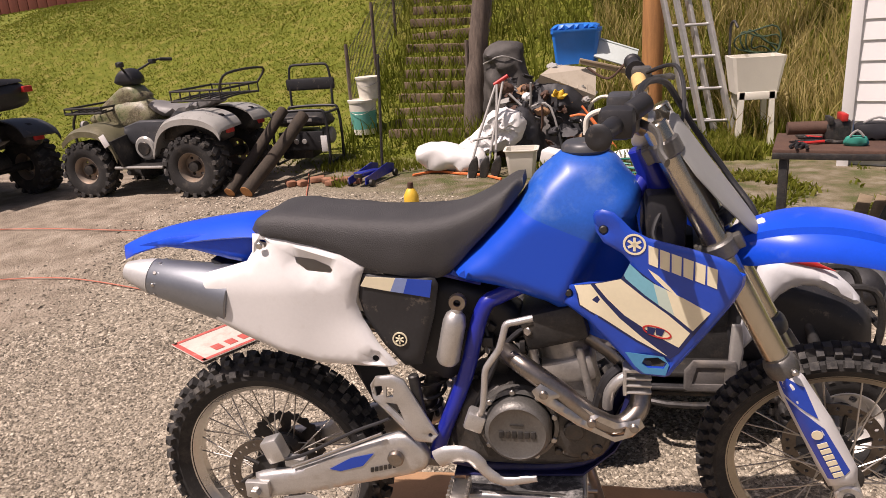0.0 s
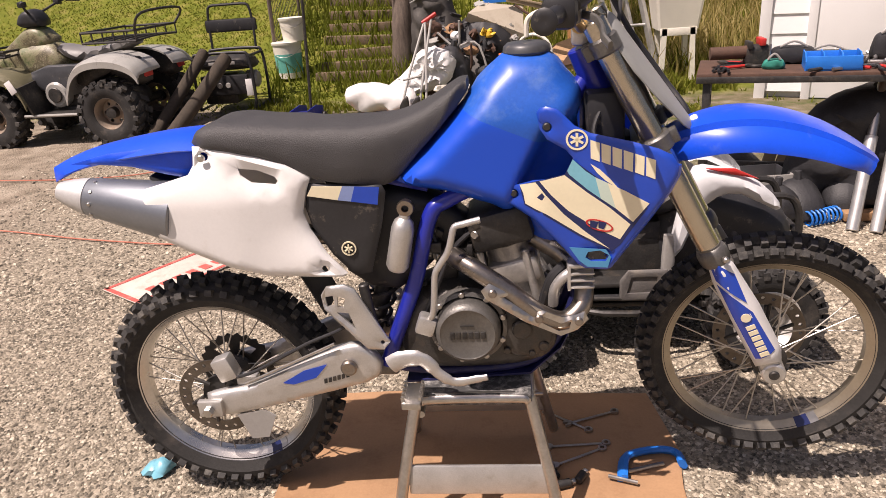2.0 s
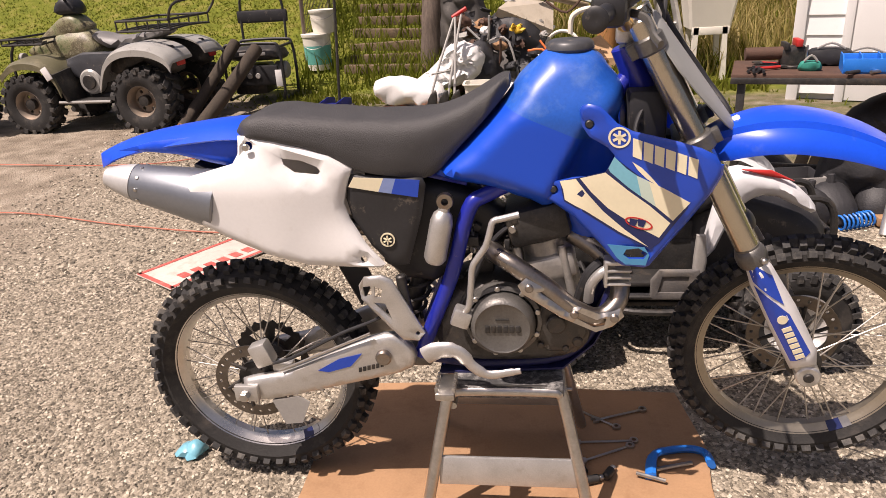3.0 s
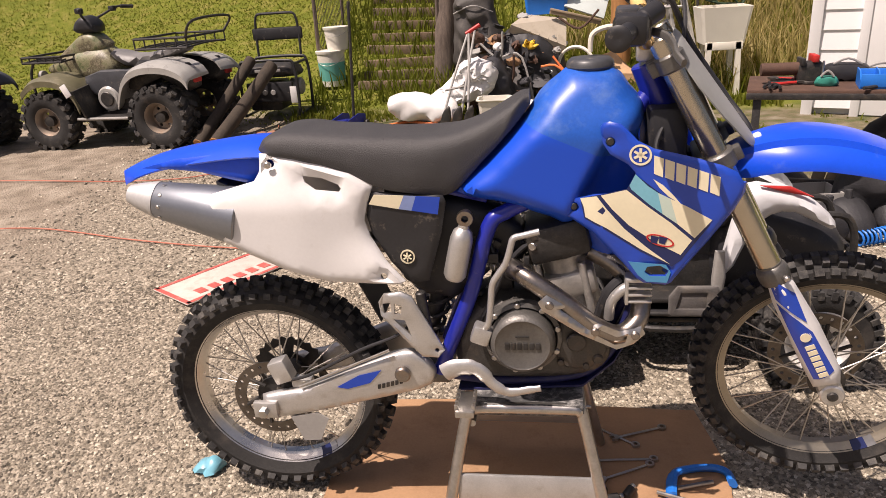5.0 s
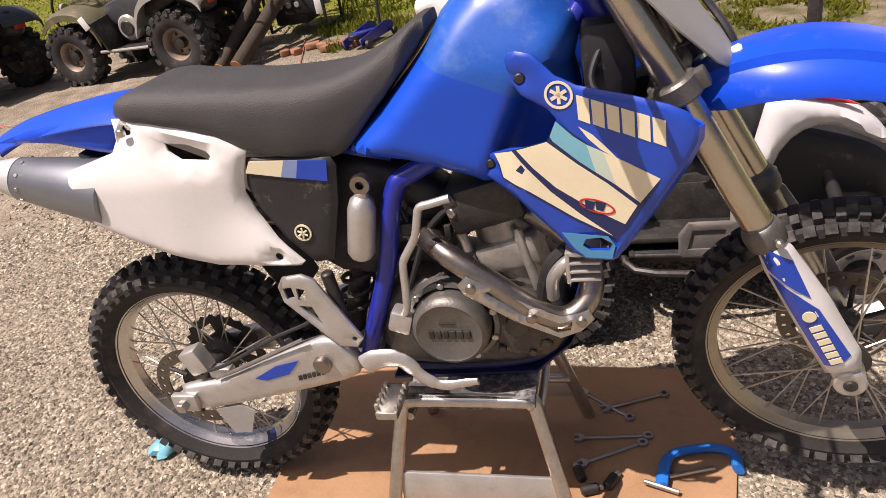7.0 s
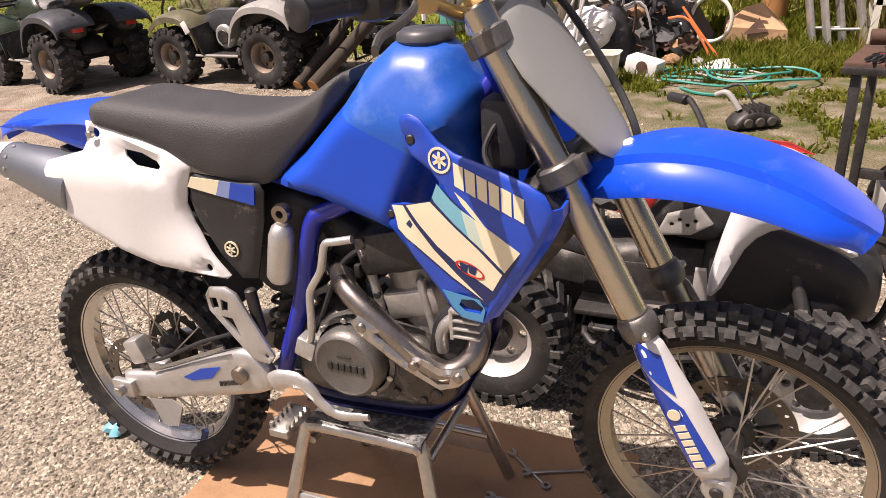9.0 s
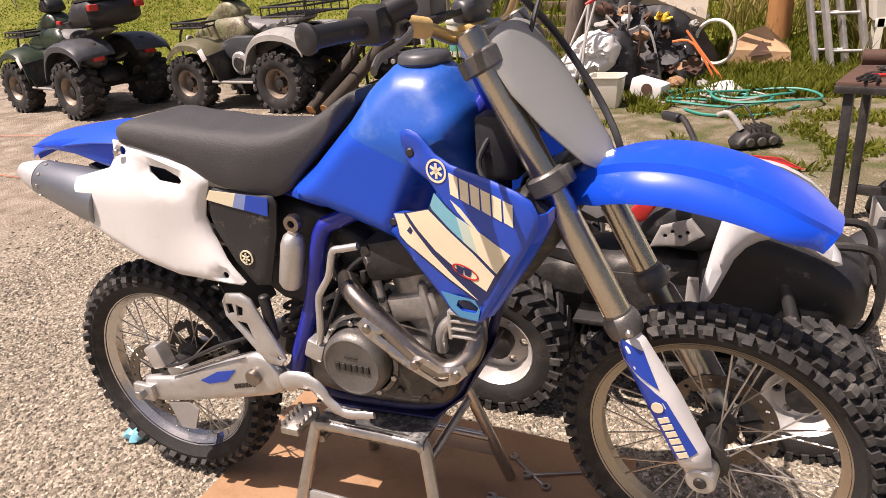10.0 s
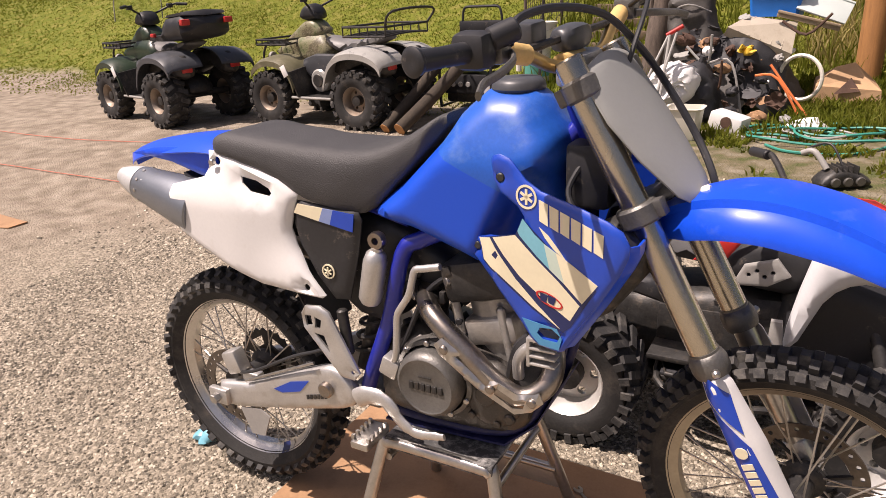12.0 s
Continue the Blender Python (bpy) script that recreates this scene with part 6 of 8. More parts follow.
    part("front_cowl", puff(B(), [(0.12, 0.3), (0.14, 0.56), (0.26, 0.64), (0.42, 0.6), (0.6, 0.52), (0.64, 0.4), (0.6, 0.3), (0.4, 0.27)], 0.19, 0.06, 0.04, curve=2), M_BLACKP, q, "black front bodywork")
    part("skid_plate", box(B(), (0.0, 0, 0.17), (0.8, 0.36, 0.02), 0.006), M_DARKM, q)
    for s in (-1, 1):
        nf = part("nerf_frame", tube(B(), [(-0.2, s * 0.17, 0.25), (-0.16, s * 0.3, 0.26), (0.15, s * 0.3, 0.255), (0.2, s * 0.17, 0.25)], 0.009, 10, True), M_DARKM, q, "dark side frame with netting")
        part("side_grille", panel(B(), [(-0.03, 0.25), (0.14, 0.25), (0.15, 0.3), (0.14, 0.37), (0.0, 0.37), (-0.03, 0.33)], -0.31, 0.012, 0.004, 0.01, [[(-0.005, 0.28), (0.105, 0.28), (0.105, 0.345), (0.01, 0.345)]], 0.02, m=Matrix.Diagonal((1, 1 if s < 0 else -1, 1, 1))), M_MATG, q, "dull grey grille frame")
        part("grille_mesh", box(B(), (0.05, s * 0.297, 0.31), (0.12, 0.006, 0.075), 0.002), M_MATG, q)
        part("foot_netting", box(B(), (0.0, s * 0.23, 0.255), (0.36, 0.13, 0.012), 0.003), M_CLOTH, nf)
        part("heel_guard", panel(B(), [(0.07, 0.25), (0.15, 0.25), (0.165, 0.4), (0.155, 0.5), (0.125, 0.5), (0.12, 0.4), (0.12, 0.29), (0.07, 0.28)], -0.3, 0.02, 0.006, 0.012, (), 0.02, m=Matrix.Diagonal((1, 1 if s < 0 else -1, 1, 1))), M_GREYP, q, "scuffed grey heel guard")
        part("footwell", box(B(), (0.02, s * 0.2, 0.3), (0.5, 0.16, 0.02), 0.006), M_DARKM, q)
        part("engine_side", box(B(), (0.0, s * 0.13, 0.32), (0.46, 0.06, 0.24), 0.02), M_DARKM, q)
    bump = B()
    for s in (-1, 1):
        tube(bump, cr([(0.5, s * 0.1, 0.32), (0.62, s * 0.11, 0.29), (0.66, s * 0.11, 0.42), (0.62, s * 0.11, 0.56), (0.46, s * 0.1, 0.56)], 5), 0.014, 8)
    tube(bump, [(0.66, -0.11, 0.42), (0.66, 0.11, 0.42)], 0.014, 8)
    part("front_bumper", bump, M_DARKM, q, "black front bumper hoop")
    part("handlebar", tube(B(), cr([(-0.02, -0.3, 0.86), (0.04, -0.22, 0.87), (0.1, -0.06, 0.82), (0.1, 0.06, 0.82), (0.04, 0.22, 0.87), (-0.02, 0.3, 0.86)], 5), 0.011, 8), M_DARKM, q)
    part("steering_stem", drum(B(), (0.18, 0, 0.6), (0.1, 0, 0.83), 0.02, 12), M_DARKM, q)
    for s in (-1, 1):
        part("hand_grip", drum(B(), (0.03, s * 0.22, 0.87), (-0.03, s * 0.31, 0.86), 0.017, 12), M_BLACKP, q)


sport_quad()

# ---- things at the foot of the bank ----
gen = thing("generator", (-2.11, 5.7, ground_z(-2.11, 5.7) + 0.02), "black portable generator in a tube frame on the grass", "generator")
for y in (-0.22, 0.22):
    part("frame_hoop", tube(B(), cr([(-0.3, y, 0.03), (-0.31, y, 0.3), (-0.29, y, 0.56), (-0.2, y, 0.6), (0.2, y, 0.6), (0.29, y, 0.56), (0.31, y, 0.3), (0.3, y, 0.03)], 4), 0.016, 10), M_BLACKP, gen, "black tube frame")
for x, z in ((-0.3, 0.04), (0.3, 0.04), (-0.29, 0.56), (0.29, 0.56)):
    part("frame_rail", tube(B(), [(x, -0.22, z), (x, 0.22, z)], 0.014, 8), M_BLACKP, gen)
part("engine", box(B(), (-0.08, 0, 0.23), (0.36, 0.34, 0.3), 0.03), M_DARKM, gen)
part("fuel_tank", puff(B(), [(-0.26, 0.42), (-0.27, 0.5), (-0.2, 0.56), (0.2, 0.56), (0.27, 0.5), (0.26, 0.42)], 0.2, 0.06, 0.03), M_DARKM, gen, "dark fuel tank")
part("tank_band", box(B(), (0.0, -0.205, 0.5), (0.28, 0.01, 0.035), 0.004), M_GREYP, gen)
part("control_panel", box(B(), (0.0, -0.2, 0.28), (0.5, 0.05, 0.2), 0.01), M_BLACKP, gen)
for x in (-0.14, -0.05, 0.04):
    part("socket_outlet", drum(B(), (x, -0.225, 0.28), (x, -0.238, 0.28), 0.028, 16), M_GREYP, gen)
part("label_plate", box(B(), (0.26, -0.232, 0.25), (0.07, 0.006, 0.17), 0.002), M_WHITE, gen, "white label")
hd = B()
for s in (-1, 1):
    tube(hd, cr([(s * 0.24, 0.22, 0.58), (s * 0.24, 0.24, 0.85), (s * 0.22, 0.24, 1.02), (s * 0.16, 0.24, 1.05)], 4), 0.014, 8)
tube(hd, [(-0.16, 0.24, 1.05), (0.16, 0.24, 1.05)], 0.014, 8)
part("handle", hd, M_BLACKP, gen, "tall black fold-up handle")
part("handle_panel", box(B(), (0, 0.24, 0.84), (0.56, 0.03, 0.13), 0.02), M_BLACKP, gen)
part("muffler", drum(B(), (0.14, 0.05, 0.3), (0.28, 0.05, 0.3), 0.09, 20, 0.02), M_GREYP, gen)


def bucket(at, r, h, m1, m2, label):
    b = thing("bucket", at, label, "bucket", "buckets by the steps")
    part("bucket_body", lathe(B(), [(r * 0.82, 0), (r * 0.86, 0.004), (r, h), (r + 0.008, h), (r + 0.008, h - 0.02), (r + 0.004, h - 0.02)], 32, Matrix.Rotation(radians(90), 4, "X") @ Matrix.Scale(1, 4)), m1, b)
    part("band", lathe(B(), [(r * 0.87, h * 0.12), (r * 0.97, h * 0.7), (r * 0.974, h * 0.7), (r * 0.874, h * 0.12)], 32, Matrix.Rotation(radians(90), 4, "X"), True), m2, b, "printed band")
    part("bail", tube(B(), cr([(-r, 0, h * 0.85), (-r * 0.7, -r * 0.8, h * 0.7), (0, -r * 1.08, h * 0.62), (r * 0.7, -r * 0.8, h * 0.7), (r, 0, h * 0.85)], 4), 0.003, 6), M_STEEL, b, "wire handle")
    part("lid", lathe(B(), [(r + 0.01, h - 0.012), (r + 0.012, h + 0.008), (r - 0.02, h + 0.012), (0.01, h + 0.01)], 32, Matrix.Rotation(radians(90), 4, "X")), M_TUBW, b, "pale lid")


gz = ground_z(-1.74, 6.6)
bucket((-1.74, 6.6, gz), 0.165, 0.4, M_TUBW, M_TEALP, "white bucket with a teal band in the weeds")
bucket((-1.65, 6.62, gz + 0.41), 0.14, 0.25, M_TUBW, M_TUBW, "white bucket stacked on another bucket")

jack = thing("floor_jack", (-1.17, 4.88, ground_z(-1.17, 4.88)), "blue trolley jack with its handle upright", "jack", rz=77)
for s in (-1, 1):
    part("side_plate", skin(B(), [(-0.3, 0.03), (-0.3, 0.09), (0.15, 0.15), (0.28, 0.12), (0.28, 0.04)], lambda x, z, g: s * 0.09, lambda x, z, g: s * 0.09 + 0.008, (), 0.1), M_DKBLUE, jack, "blue steel side plate")
    for x in (-0.24, 0.24):
        part("wheel", drum(B(), (x, s * 0.1, 0.035), (x, s * 0.135, 0.035), 0.035, 16), M_DARKM, jack)
part("lift_arm", box(B(), (-0.08, 0, 0.1), (0.4, 0.1, 0.04), 0.01, Matrix.Rotation(radians(6), 4, "Y")), M_DKBLUE, jack, "blue lift arm")
part("saddle", drum(B(), (-0.26, 0, 0.09), (-0.26, 0, 0.13), 0.05, 18), M_DARKM, jack)
part("handle", tube(B(), [(0.2, 0, 0.1), (0.22, -0.06, 1.18)], 0.014, 10), M_DARKM, jack, "dark upright handle")
M_LOGBARK = mat("dark_log_bark", (0.05, 0.038, 0.027), 0.9, vary=0.4, scale=14, grain=0.5, grain_scale=50, stretch=(1, 1, 0.4))
for k, (x0, y0, x1, y1, r) in enumerate(((-2.44, 4.38, -2.2, 5.32, 0.055), (-2.26, 4.36, -1.98, 5.3, 0.065))):
    z1 = 0.68 if k == 0 else 0.62
    lg = thing("log", (x0, y0, ground_z(x0, y0)), "weathered round log leaning on the generator", "log", "logs beside the quad")
    part("stem", tube(B(), cr([(0, 0, r * 0.8), ((x1 - x0) * 0.5, (y1 - y0) * 0.5, z1 * 0.52), (x1 - x0, y1 - y0, z1)], 5), r, 14), M_LOGBARK, lg)
    d = Vector((x1 - x0, y1 - y0, z1 - r)).normalized()
    part("cut_end", drum(B(), Vector((0, 0, r * 0.8)) - d * 0.006, Vector((0, 0, r * 0.8)) + d * 0.002, r * 0.98, 16, 0.002), M_POLE, lg, "pale sawn end")
bot = thing("bottle", (-0.52, 3.75, ground_z(-0.52, 3.75)), "small yellow plastic bottle standing on the gravel", "bottle")
part("bottle_body", lathe(B(), [(0.055, 0), (0.06, 0.01), (0.06, 0.14), (0.036, 0.19), (0.02, 0.205)], 20, Matrix.Rotation(radians(90), 4, "X")), M_YELLOW, bot)
part("bottle_cap", lathe(B(), [(0.022, 0.2), (0.025, 0.205), (0.022, 0.25), (0.012, 0.252)], 16, Matrix.Rotation(radians(90), 4, "X")), M_BROWNR, bot, "brown cap")

rnd = random.Random(31)
for k in range(7):
    x, y = -1.95 + 0.11 * k + rnd.uniform(-0.04, 0.04), 4.85 + rnd.uniform(-0.1, 0.12)
    bm = box(B(), (0, 0, 0.028), (rnd.uniform(0.09, 0.17), 0.09, 0.055), 0.012)
    for v in bm.verts:
        v.co += Vector((1, 1, 0.4)) * 0.012 * noise.noise(v.co * 25 + Vector((k, 0, 0)))
    solo("brick", bm, M_BRICK, "broken reddish brick lying at the edge of the drive", "brick", "broken bricks by the jack", at=(x, y, ground_z(x, y) + 0.002), rz=rnd.uniform(0, 180))
# steps up the bank
M_STEPW = mat("dark_weathered_timber", (0.15, 0.105, 0.065), 0.85, vary=0.35, scale=9, grain=0.5, grain_scale=60, dirt=(0.05, 0.05, 0.03), dirt_amount=0.35, dirt_scale=7)
steps = thing("garden_steps", (-0.9, 6.5, 0), "weathered timber steps climbing the overgrown bank", "steps", "", 0, "structure")
for k in range(13):
    y = 6.5 + 0.3 * k
    x = -0.1 * (y - 6.5)
    z = ground_z(-0.9 + x, y) + 0.03
    part("tread", box(B(), (x, y - 6.5, z), (random.uniform(0.9, 1.05), 0.1, 0.12), 0.014, Matrix.Rotation(radians(random.uniform(-3, 3)), 4, "Y") @ Matrix.Rotation(radians(random.uniform(-4, 4)), 4, "Z")), M_STEPW, steps, "dark brown timber riser" if k == 0 else "")


def fence_run(x0, y0, x1, y1, n_posts, label):
    f = thing("wire_fence", (x0, y0, 0), label, "fence", "wire fences beside the steps")
    for i in range(n_posts):
        t = i / (n_posts - 1)
        x, y = (x1 - x0) * t, (y1 - y0) * t
        z = ground_z(x0 + x, y0 + y)
        part("post", tube(B(), [(x, y, z - 0.1), (x + 0.02, y, z + 1.05)], 0.022, 8), M_BARK, f)
    for w in range(7):
        pts = [((x1 - x0) * t, (y1 - y0) * t, ground_z(x0 + (x1 - x0) * t, y0 + (y1 - y0) * t) + 0.1 + 0.14 * w) for t in [j / 24 for j in range(25)]]
        part("wire", tube(B(), pts, 0.0035, 5), M_DARKM, f)
    up = B()
    for j in range(60):
        t = j / 59
        x, y = (x1 - x0) * t, (y1 - y0) * t
        z = ground_z(x0 + x, y0 + y)
        tube(up, [(x, y, z + 0.08), (x, y, z + 0.96)], 0.0028, 4)
    tagged(part("wire_mesh", up, M_DARKM, f), "", "", "", "stuff")


fence_run(-1.89, 6.6, -1.86, 10.2, 4, "rusty wire mesh fence climbing the bank")
fence_run(-0.46, 6.6, -0.45, 10.2, 4, "rusty wire mesh fence climbing the bank")
tk = B()
pts = cr([(0, 0, -0.1), (0.03, 0, 0.5), (0.1, 0.03, 1.1), (0.2, 0.05, 1.9), (0.26, 0.05, 2.6)], 6)
tube(tk, pts, [0.13, 0.12, 0.11, 0.105, 0.1, 0.09], 16)
for v in tk.verts:
    v.co += Vector((1, 1, 0)) * 0.018 * noise.noise(Vector((v.co.x * 18, v.co.y * 18, v.co.z * 3)))
solo("tree_stem", tk, M_BARK, "dark leaning bare tree stem beside the steps", "tree", at=(-0.4, 6.62, ground_z(-0.4, 6.62)))

pole = B()
tube(pole, [(0, 0, -0.2), (0.01, 0, 3.0), (0.02, 0, 7.0)], [0.12, 0.115, 0.105], 20)
solo("utility_pole", pole, M_POLE, "orange-brown round wooden utility pole", "pole", at=(1.63, 7.0, ground_z(1.63, 7.0)))

ladder = thing("ladder", (1.98, 6.25, ground_z(1.98, 6.25)), "aluminium extension ladder leaning on the pole", "ladder")
for sect, (x0, wd, dy) in enumerate(((0.0, 0.25, 0.0), (0.12, 0.29, -0.1))):
    foot, tip = Vector((x0, dy, 0.0)), Vector((x0 - 0.6, dy + 1.25, 3.3))
    for s in (0, 1):
        off = Vector((s * wd, 0, 0))
        d = tip - foot
        part("rail", box(B(), (foot + tip) / 2 + off, (0.042, 0.07, d.length), 0.004, d.to_track_quat("Z", "Y").to_matrix().to_4x4()), M_ALU, ladder, "pale aluminium rail")
    for k in range(10):
        t = 0.06 + 0.098 * k
        p0 = foot.lerp(tip, t)
        part("rung", drum(B(), p0, p0 + Vector((wd, 0, 0)), 0.016, 10, 0.002), M_ALU, ladder)

M_DKHOSE = mat("dark_green_hose", (0.03, 0.06, 0.03), 0.6, vary=0.3, scale=10)
sink = thing("laundry_sink", (2.56, 6.2, ground_z(2.56, 6.2) + 0.08), "white plastic laundry tub on moulded legs", "sink")
tubm = B()
hw, hd_ = 0.245, 0.23
rings = []
for z, k, inset in ((0.42, 0.82, 0), (0.73, 1.0, 0), (0.78, 1.04, 0), (0.78, 0.93, 1), (0.7, 0.92, 1), (0.46, 0.76, 1)):
    rings.append([Vector((sx * hw * k, sy * hd_ * k, z)) for sx, sy in ((-1, -0.86), (-0.88, -1), (0.88, -1), (1, -0.86), (1, 0.86), (0.88, 1), (-0.88, 1), (-1, 0.86))])
loft(tubm, rings)
part("basin", tubm, M_TUBW, sink, "deep white basin")
part("apron", box(B(), (0, -0.185, 0.4), (0.37, 0.02, 0.08), 0.006), M_TUBW, sink)
for sx in (-1, 1):
    for sy in (-1, 1):
        part("leg", loft(B(), [[(sx * (0.165 + e), sy * 0.165 - 0.03, z), (sx * (0.165 + e) + 0.05 * -sx, sy * 0.165 - 0.03, z), (sx * (0.165 + e) + 0.05 * -sx, sy * 0.165 + 0.03, z), (sx * (0.165 + e), sy * 0.165 + 0.03, z)] for e, z in ((0.02, -0.1), (0.0, 0.44))]), M_TUBW, sink, "moulded leg")
part("faucet", tube(B(), cr([(-0.2, 0.24, 0.76), (-0.2, 0.24, 1.06), (-0.18, 0.18, 1.12), (-0.16, 0.1, 1.06)], 5), 0.014, 10), M_DARKM, sink, "dark faucet")
for k in range(4):
    cq = [(0.08 + 0.035 * k + 0.23 * math.cos(a + 0.3 * k) * (1 - 0.14 * k), 0.3 + 0.05 * k, 0.9 - 0.02 * k + 0.14 * math.sin(a) * (1 - 0.12 * k) + 0.035 * math.sin(2 * a + 2 * k) + 0.02 * math.sin(3 * a + k)) for a in [2 * math.pi * i / 20 for i in range(20)]]
    part("hose_coil", tube(B(), cq, 0.009, 8, True), M_DKHOSE, sink, "loosely coiled dark green hose")

# ---- shed ----
SX, SY = 3.06, 4.95
shed = thing("shed", (SX, SY, 0.1), "white lap-sided shed with a plain white door", "shed", "", -23, "structure")
part("wall_core", box(B(), (2.0, 1.5, 1.6), (3.96, 2.9, 3.2)), M_SIDING, shed, "white wall")
for k in range(19):
    z = 0.08 + 0.165 * k
    lap = loft(B(), [[(x, 0.03, z), (x, -0.018, z - 0.002), (x, -0.004, z + 0.168), (x, 0.03, z + 0.168)] for x in (0.02, 0.36)])
    part("lap_board", lap, M_SIDING, shed)
    lap = loft(B(), [[(x, 0.03, z), (x, -0.018, z - 0.002), (x, -0.004, z + 0.168), (x, 0.03, z + 0.168)] for x in (1.0, 4.0)])
    part("lap_board", lap, M_SIDING, shed)
    lap = loft(B(), [[(0.03, y, z), (-0.018, y, z - 0.002), (-0.004, y, z + 0.168), (0.03, y, z + 0.168)] for y in (0.02, 2.95)])
    part("lap_board", lap, M_SIDING, shed)
part("corner_trim", box(B(), (0.0, 0.0, 1.6), (0.09, 0.09, 3.2), 0.004), M_SIDING, shed)
part("door", box(B(), (0.68, 0.0, 1.05), (0.58, 0.05, 2.05), 0.004), M_SIDING, shed, "plain white door")
for x in (0.37, 0.99):
    part("door_trim", box(B(), (x, -0.015, 1.1), (0.07, 0.06, 2.2), 0.004), M_SIDING, shed)
part("roof", loft(B(), [[(-0.3, -0.4, 3.2), (4.3, -0.4, 3.2), (4.3, 3.3, 3.2), (-0.3, 3.3, 3.2)], [(-0.3, -0.4, 3.3), (4.3, -0.4, 3.3), (4.3, 3.3, 4.0), (-0.3, 3.3, 4.0)]]), M_GREYP, shed, "grey roof")

# ---- work bench ----
BX, BY, BZ = 1.83, 2.2, 0.8
before_bench = set(scene.objects)
bench = thing("work_bench", (BX, BY, 0.0), "rusty dark steel work bench cluttered with tools", "workbench")
part("bench_top", box(B(), (0.85, 0.22, BZ), (1.75, 0.5, 0.035), 0.006), M_BROWNR, bench, "dark worn top")
part("top_edge", box(B(), (0.85, -0.035, BZ - 0.015), (1.75, 0.02, 0.032), 0.004), M_DARKM, bench)
for x, y in ((0.03, 0.0), (0.03, 0.43), (1.65, 0.0), (1.65, 0.43)):
    part("leg", box(B(), (x, y, BZ / 2), (0.04, 0.04, BZ - 0.02), 0.004), M_DARKM, bench, "dark rusty square leg")
part("brace", box(B(), (0.85, 0.43, 0.2), (1.6, 0.03, 0.05), 0.004), M_DARKM, bench)
top = BZ + 0.019
vise = thing("bench_vise", (BX + 0.24, BY + 0.2, top), "rusty brown bench vise bolted to the bench", "vise", rz=12)
VS = Matrix.Diagonal((0.76, 0.76, 0.76, 1))
part("vise_body", puff(B(), [(-0.03, 0.0), (-0.05, 0.08), (-0.03, 0.14), (0.1, 0.15), (0.14, 0.08), (0.12, 0.0)], 0.055, 0.02, 0.02), M_DARKM, vise, m=VS)
part("slide", drum(B(), (-0.28, 0, 0.1), (0.0, 0, 0.1), 0.045, 16), M_BROWNR, vise, "rusty slide", m=VS)
part("jaw", box(B(), (-0.02, 0, 0.15), (0.03, 0.14, 0.05), 0.006), M_DARKM, vise, m=VS)
part("jaw", box(B(), (0.06, 0, 0.17), (0.04, 0.14, 0.05), 0.006), M_RED, vise, "faded red jaw", m=VS)
part("vise_handle", tube(B(), [(0.1, -0.1, 0.16), (0.1, -0.1, -0.1)], 0.008, 8), M_STEEL, vise, m=VS)
part("base", drum(B(), (0.04, 0, 0.0), (0.04, 0, 0.02), 0.09, 20), M_DARKM, vise, m=VS)
tray = thing("parts_tray", (BX + 0.62, BY + 0.1, top), "bright blue divided plastic parts tray", "tray")
tb = B()
box(tb, (0, 0, 0.006), (0.25, 0.2, 0.012), 0.003)
part("tray_floor", tb, M_BINBLUE, tray)
for y in (-0.1, 0.1):
    part("tray_side", box(B(), (0, y, 0.04), (0.25, 0.008, 0.065), 0.003), M_BINBLUE, tray)
for x in (-0.125, -0.042, 0.042, 0.125):
    part("divider", skin(B(), [(-0.1, 0.0), (0.1, 0.0), (0.1, 0.08), (-0.02, 0.08), (-0.1, 0.045)], lambda xx, z, g: -0.003, lambda xx, z, g: 0.003, (), 0.1, Matrix.Translation((x, 0, 0)) @ Matrix.Rotation(radians(90), 4, "Z")), M_BINBLUE, tray)


def can(at, r, h, m1, m2, label, cap_m):
    c = thing("spray_can", at, label, "spray can", "spray cans on the bench")
    part("can_body", lathe(B(), [(r - 0.004, 0), (r, 0.004), (r, h), (r * 0.7, h + 0.015), (r * 0.4, h + 0.018)], 20, Matrix.Rotation(radians(90), 4, "X")), m1, c)
    part("can_band", lathe(B(), [(r, h * 0.3), (r + 0.001, h * 0.3), (r + 0.001, h * 0.7), (r, h * 0.7)], 20, Matrix.Rotation(radians(90), 4, "X"), True), m2, c)
    part("can_cap", lathe(B(), [(r * 0.5, h + 0.015), (r * 0.5, h + 0.05), (r * 0.35, h + 0.055)], 14, Matrix.Rotation(radians(90), 4, "X")), cap_m, c)


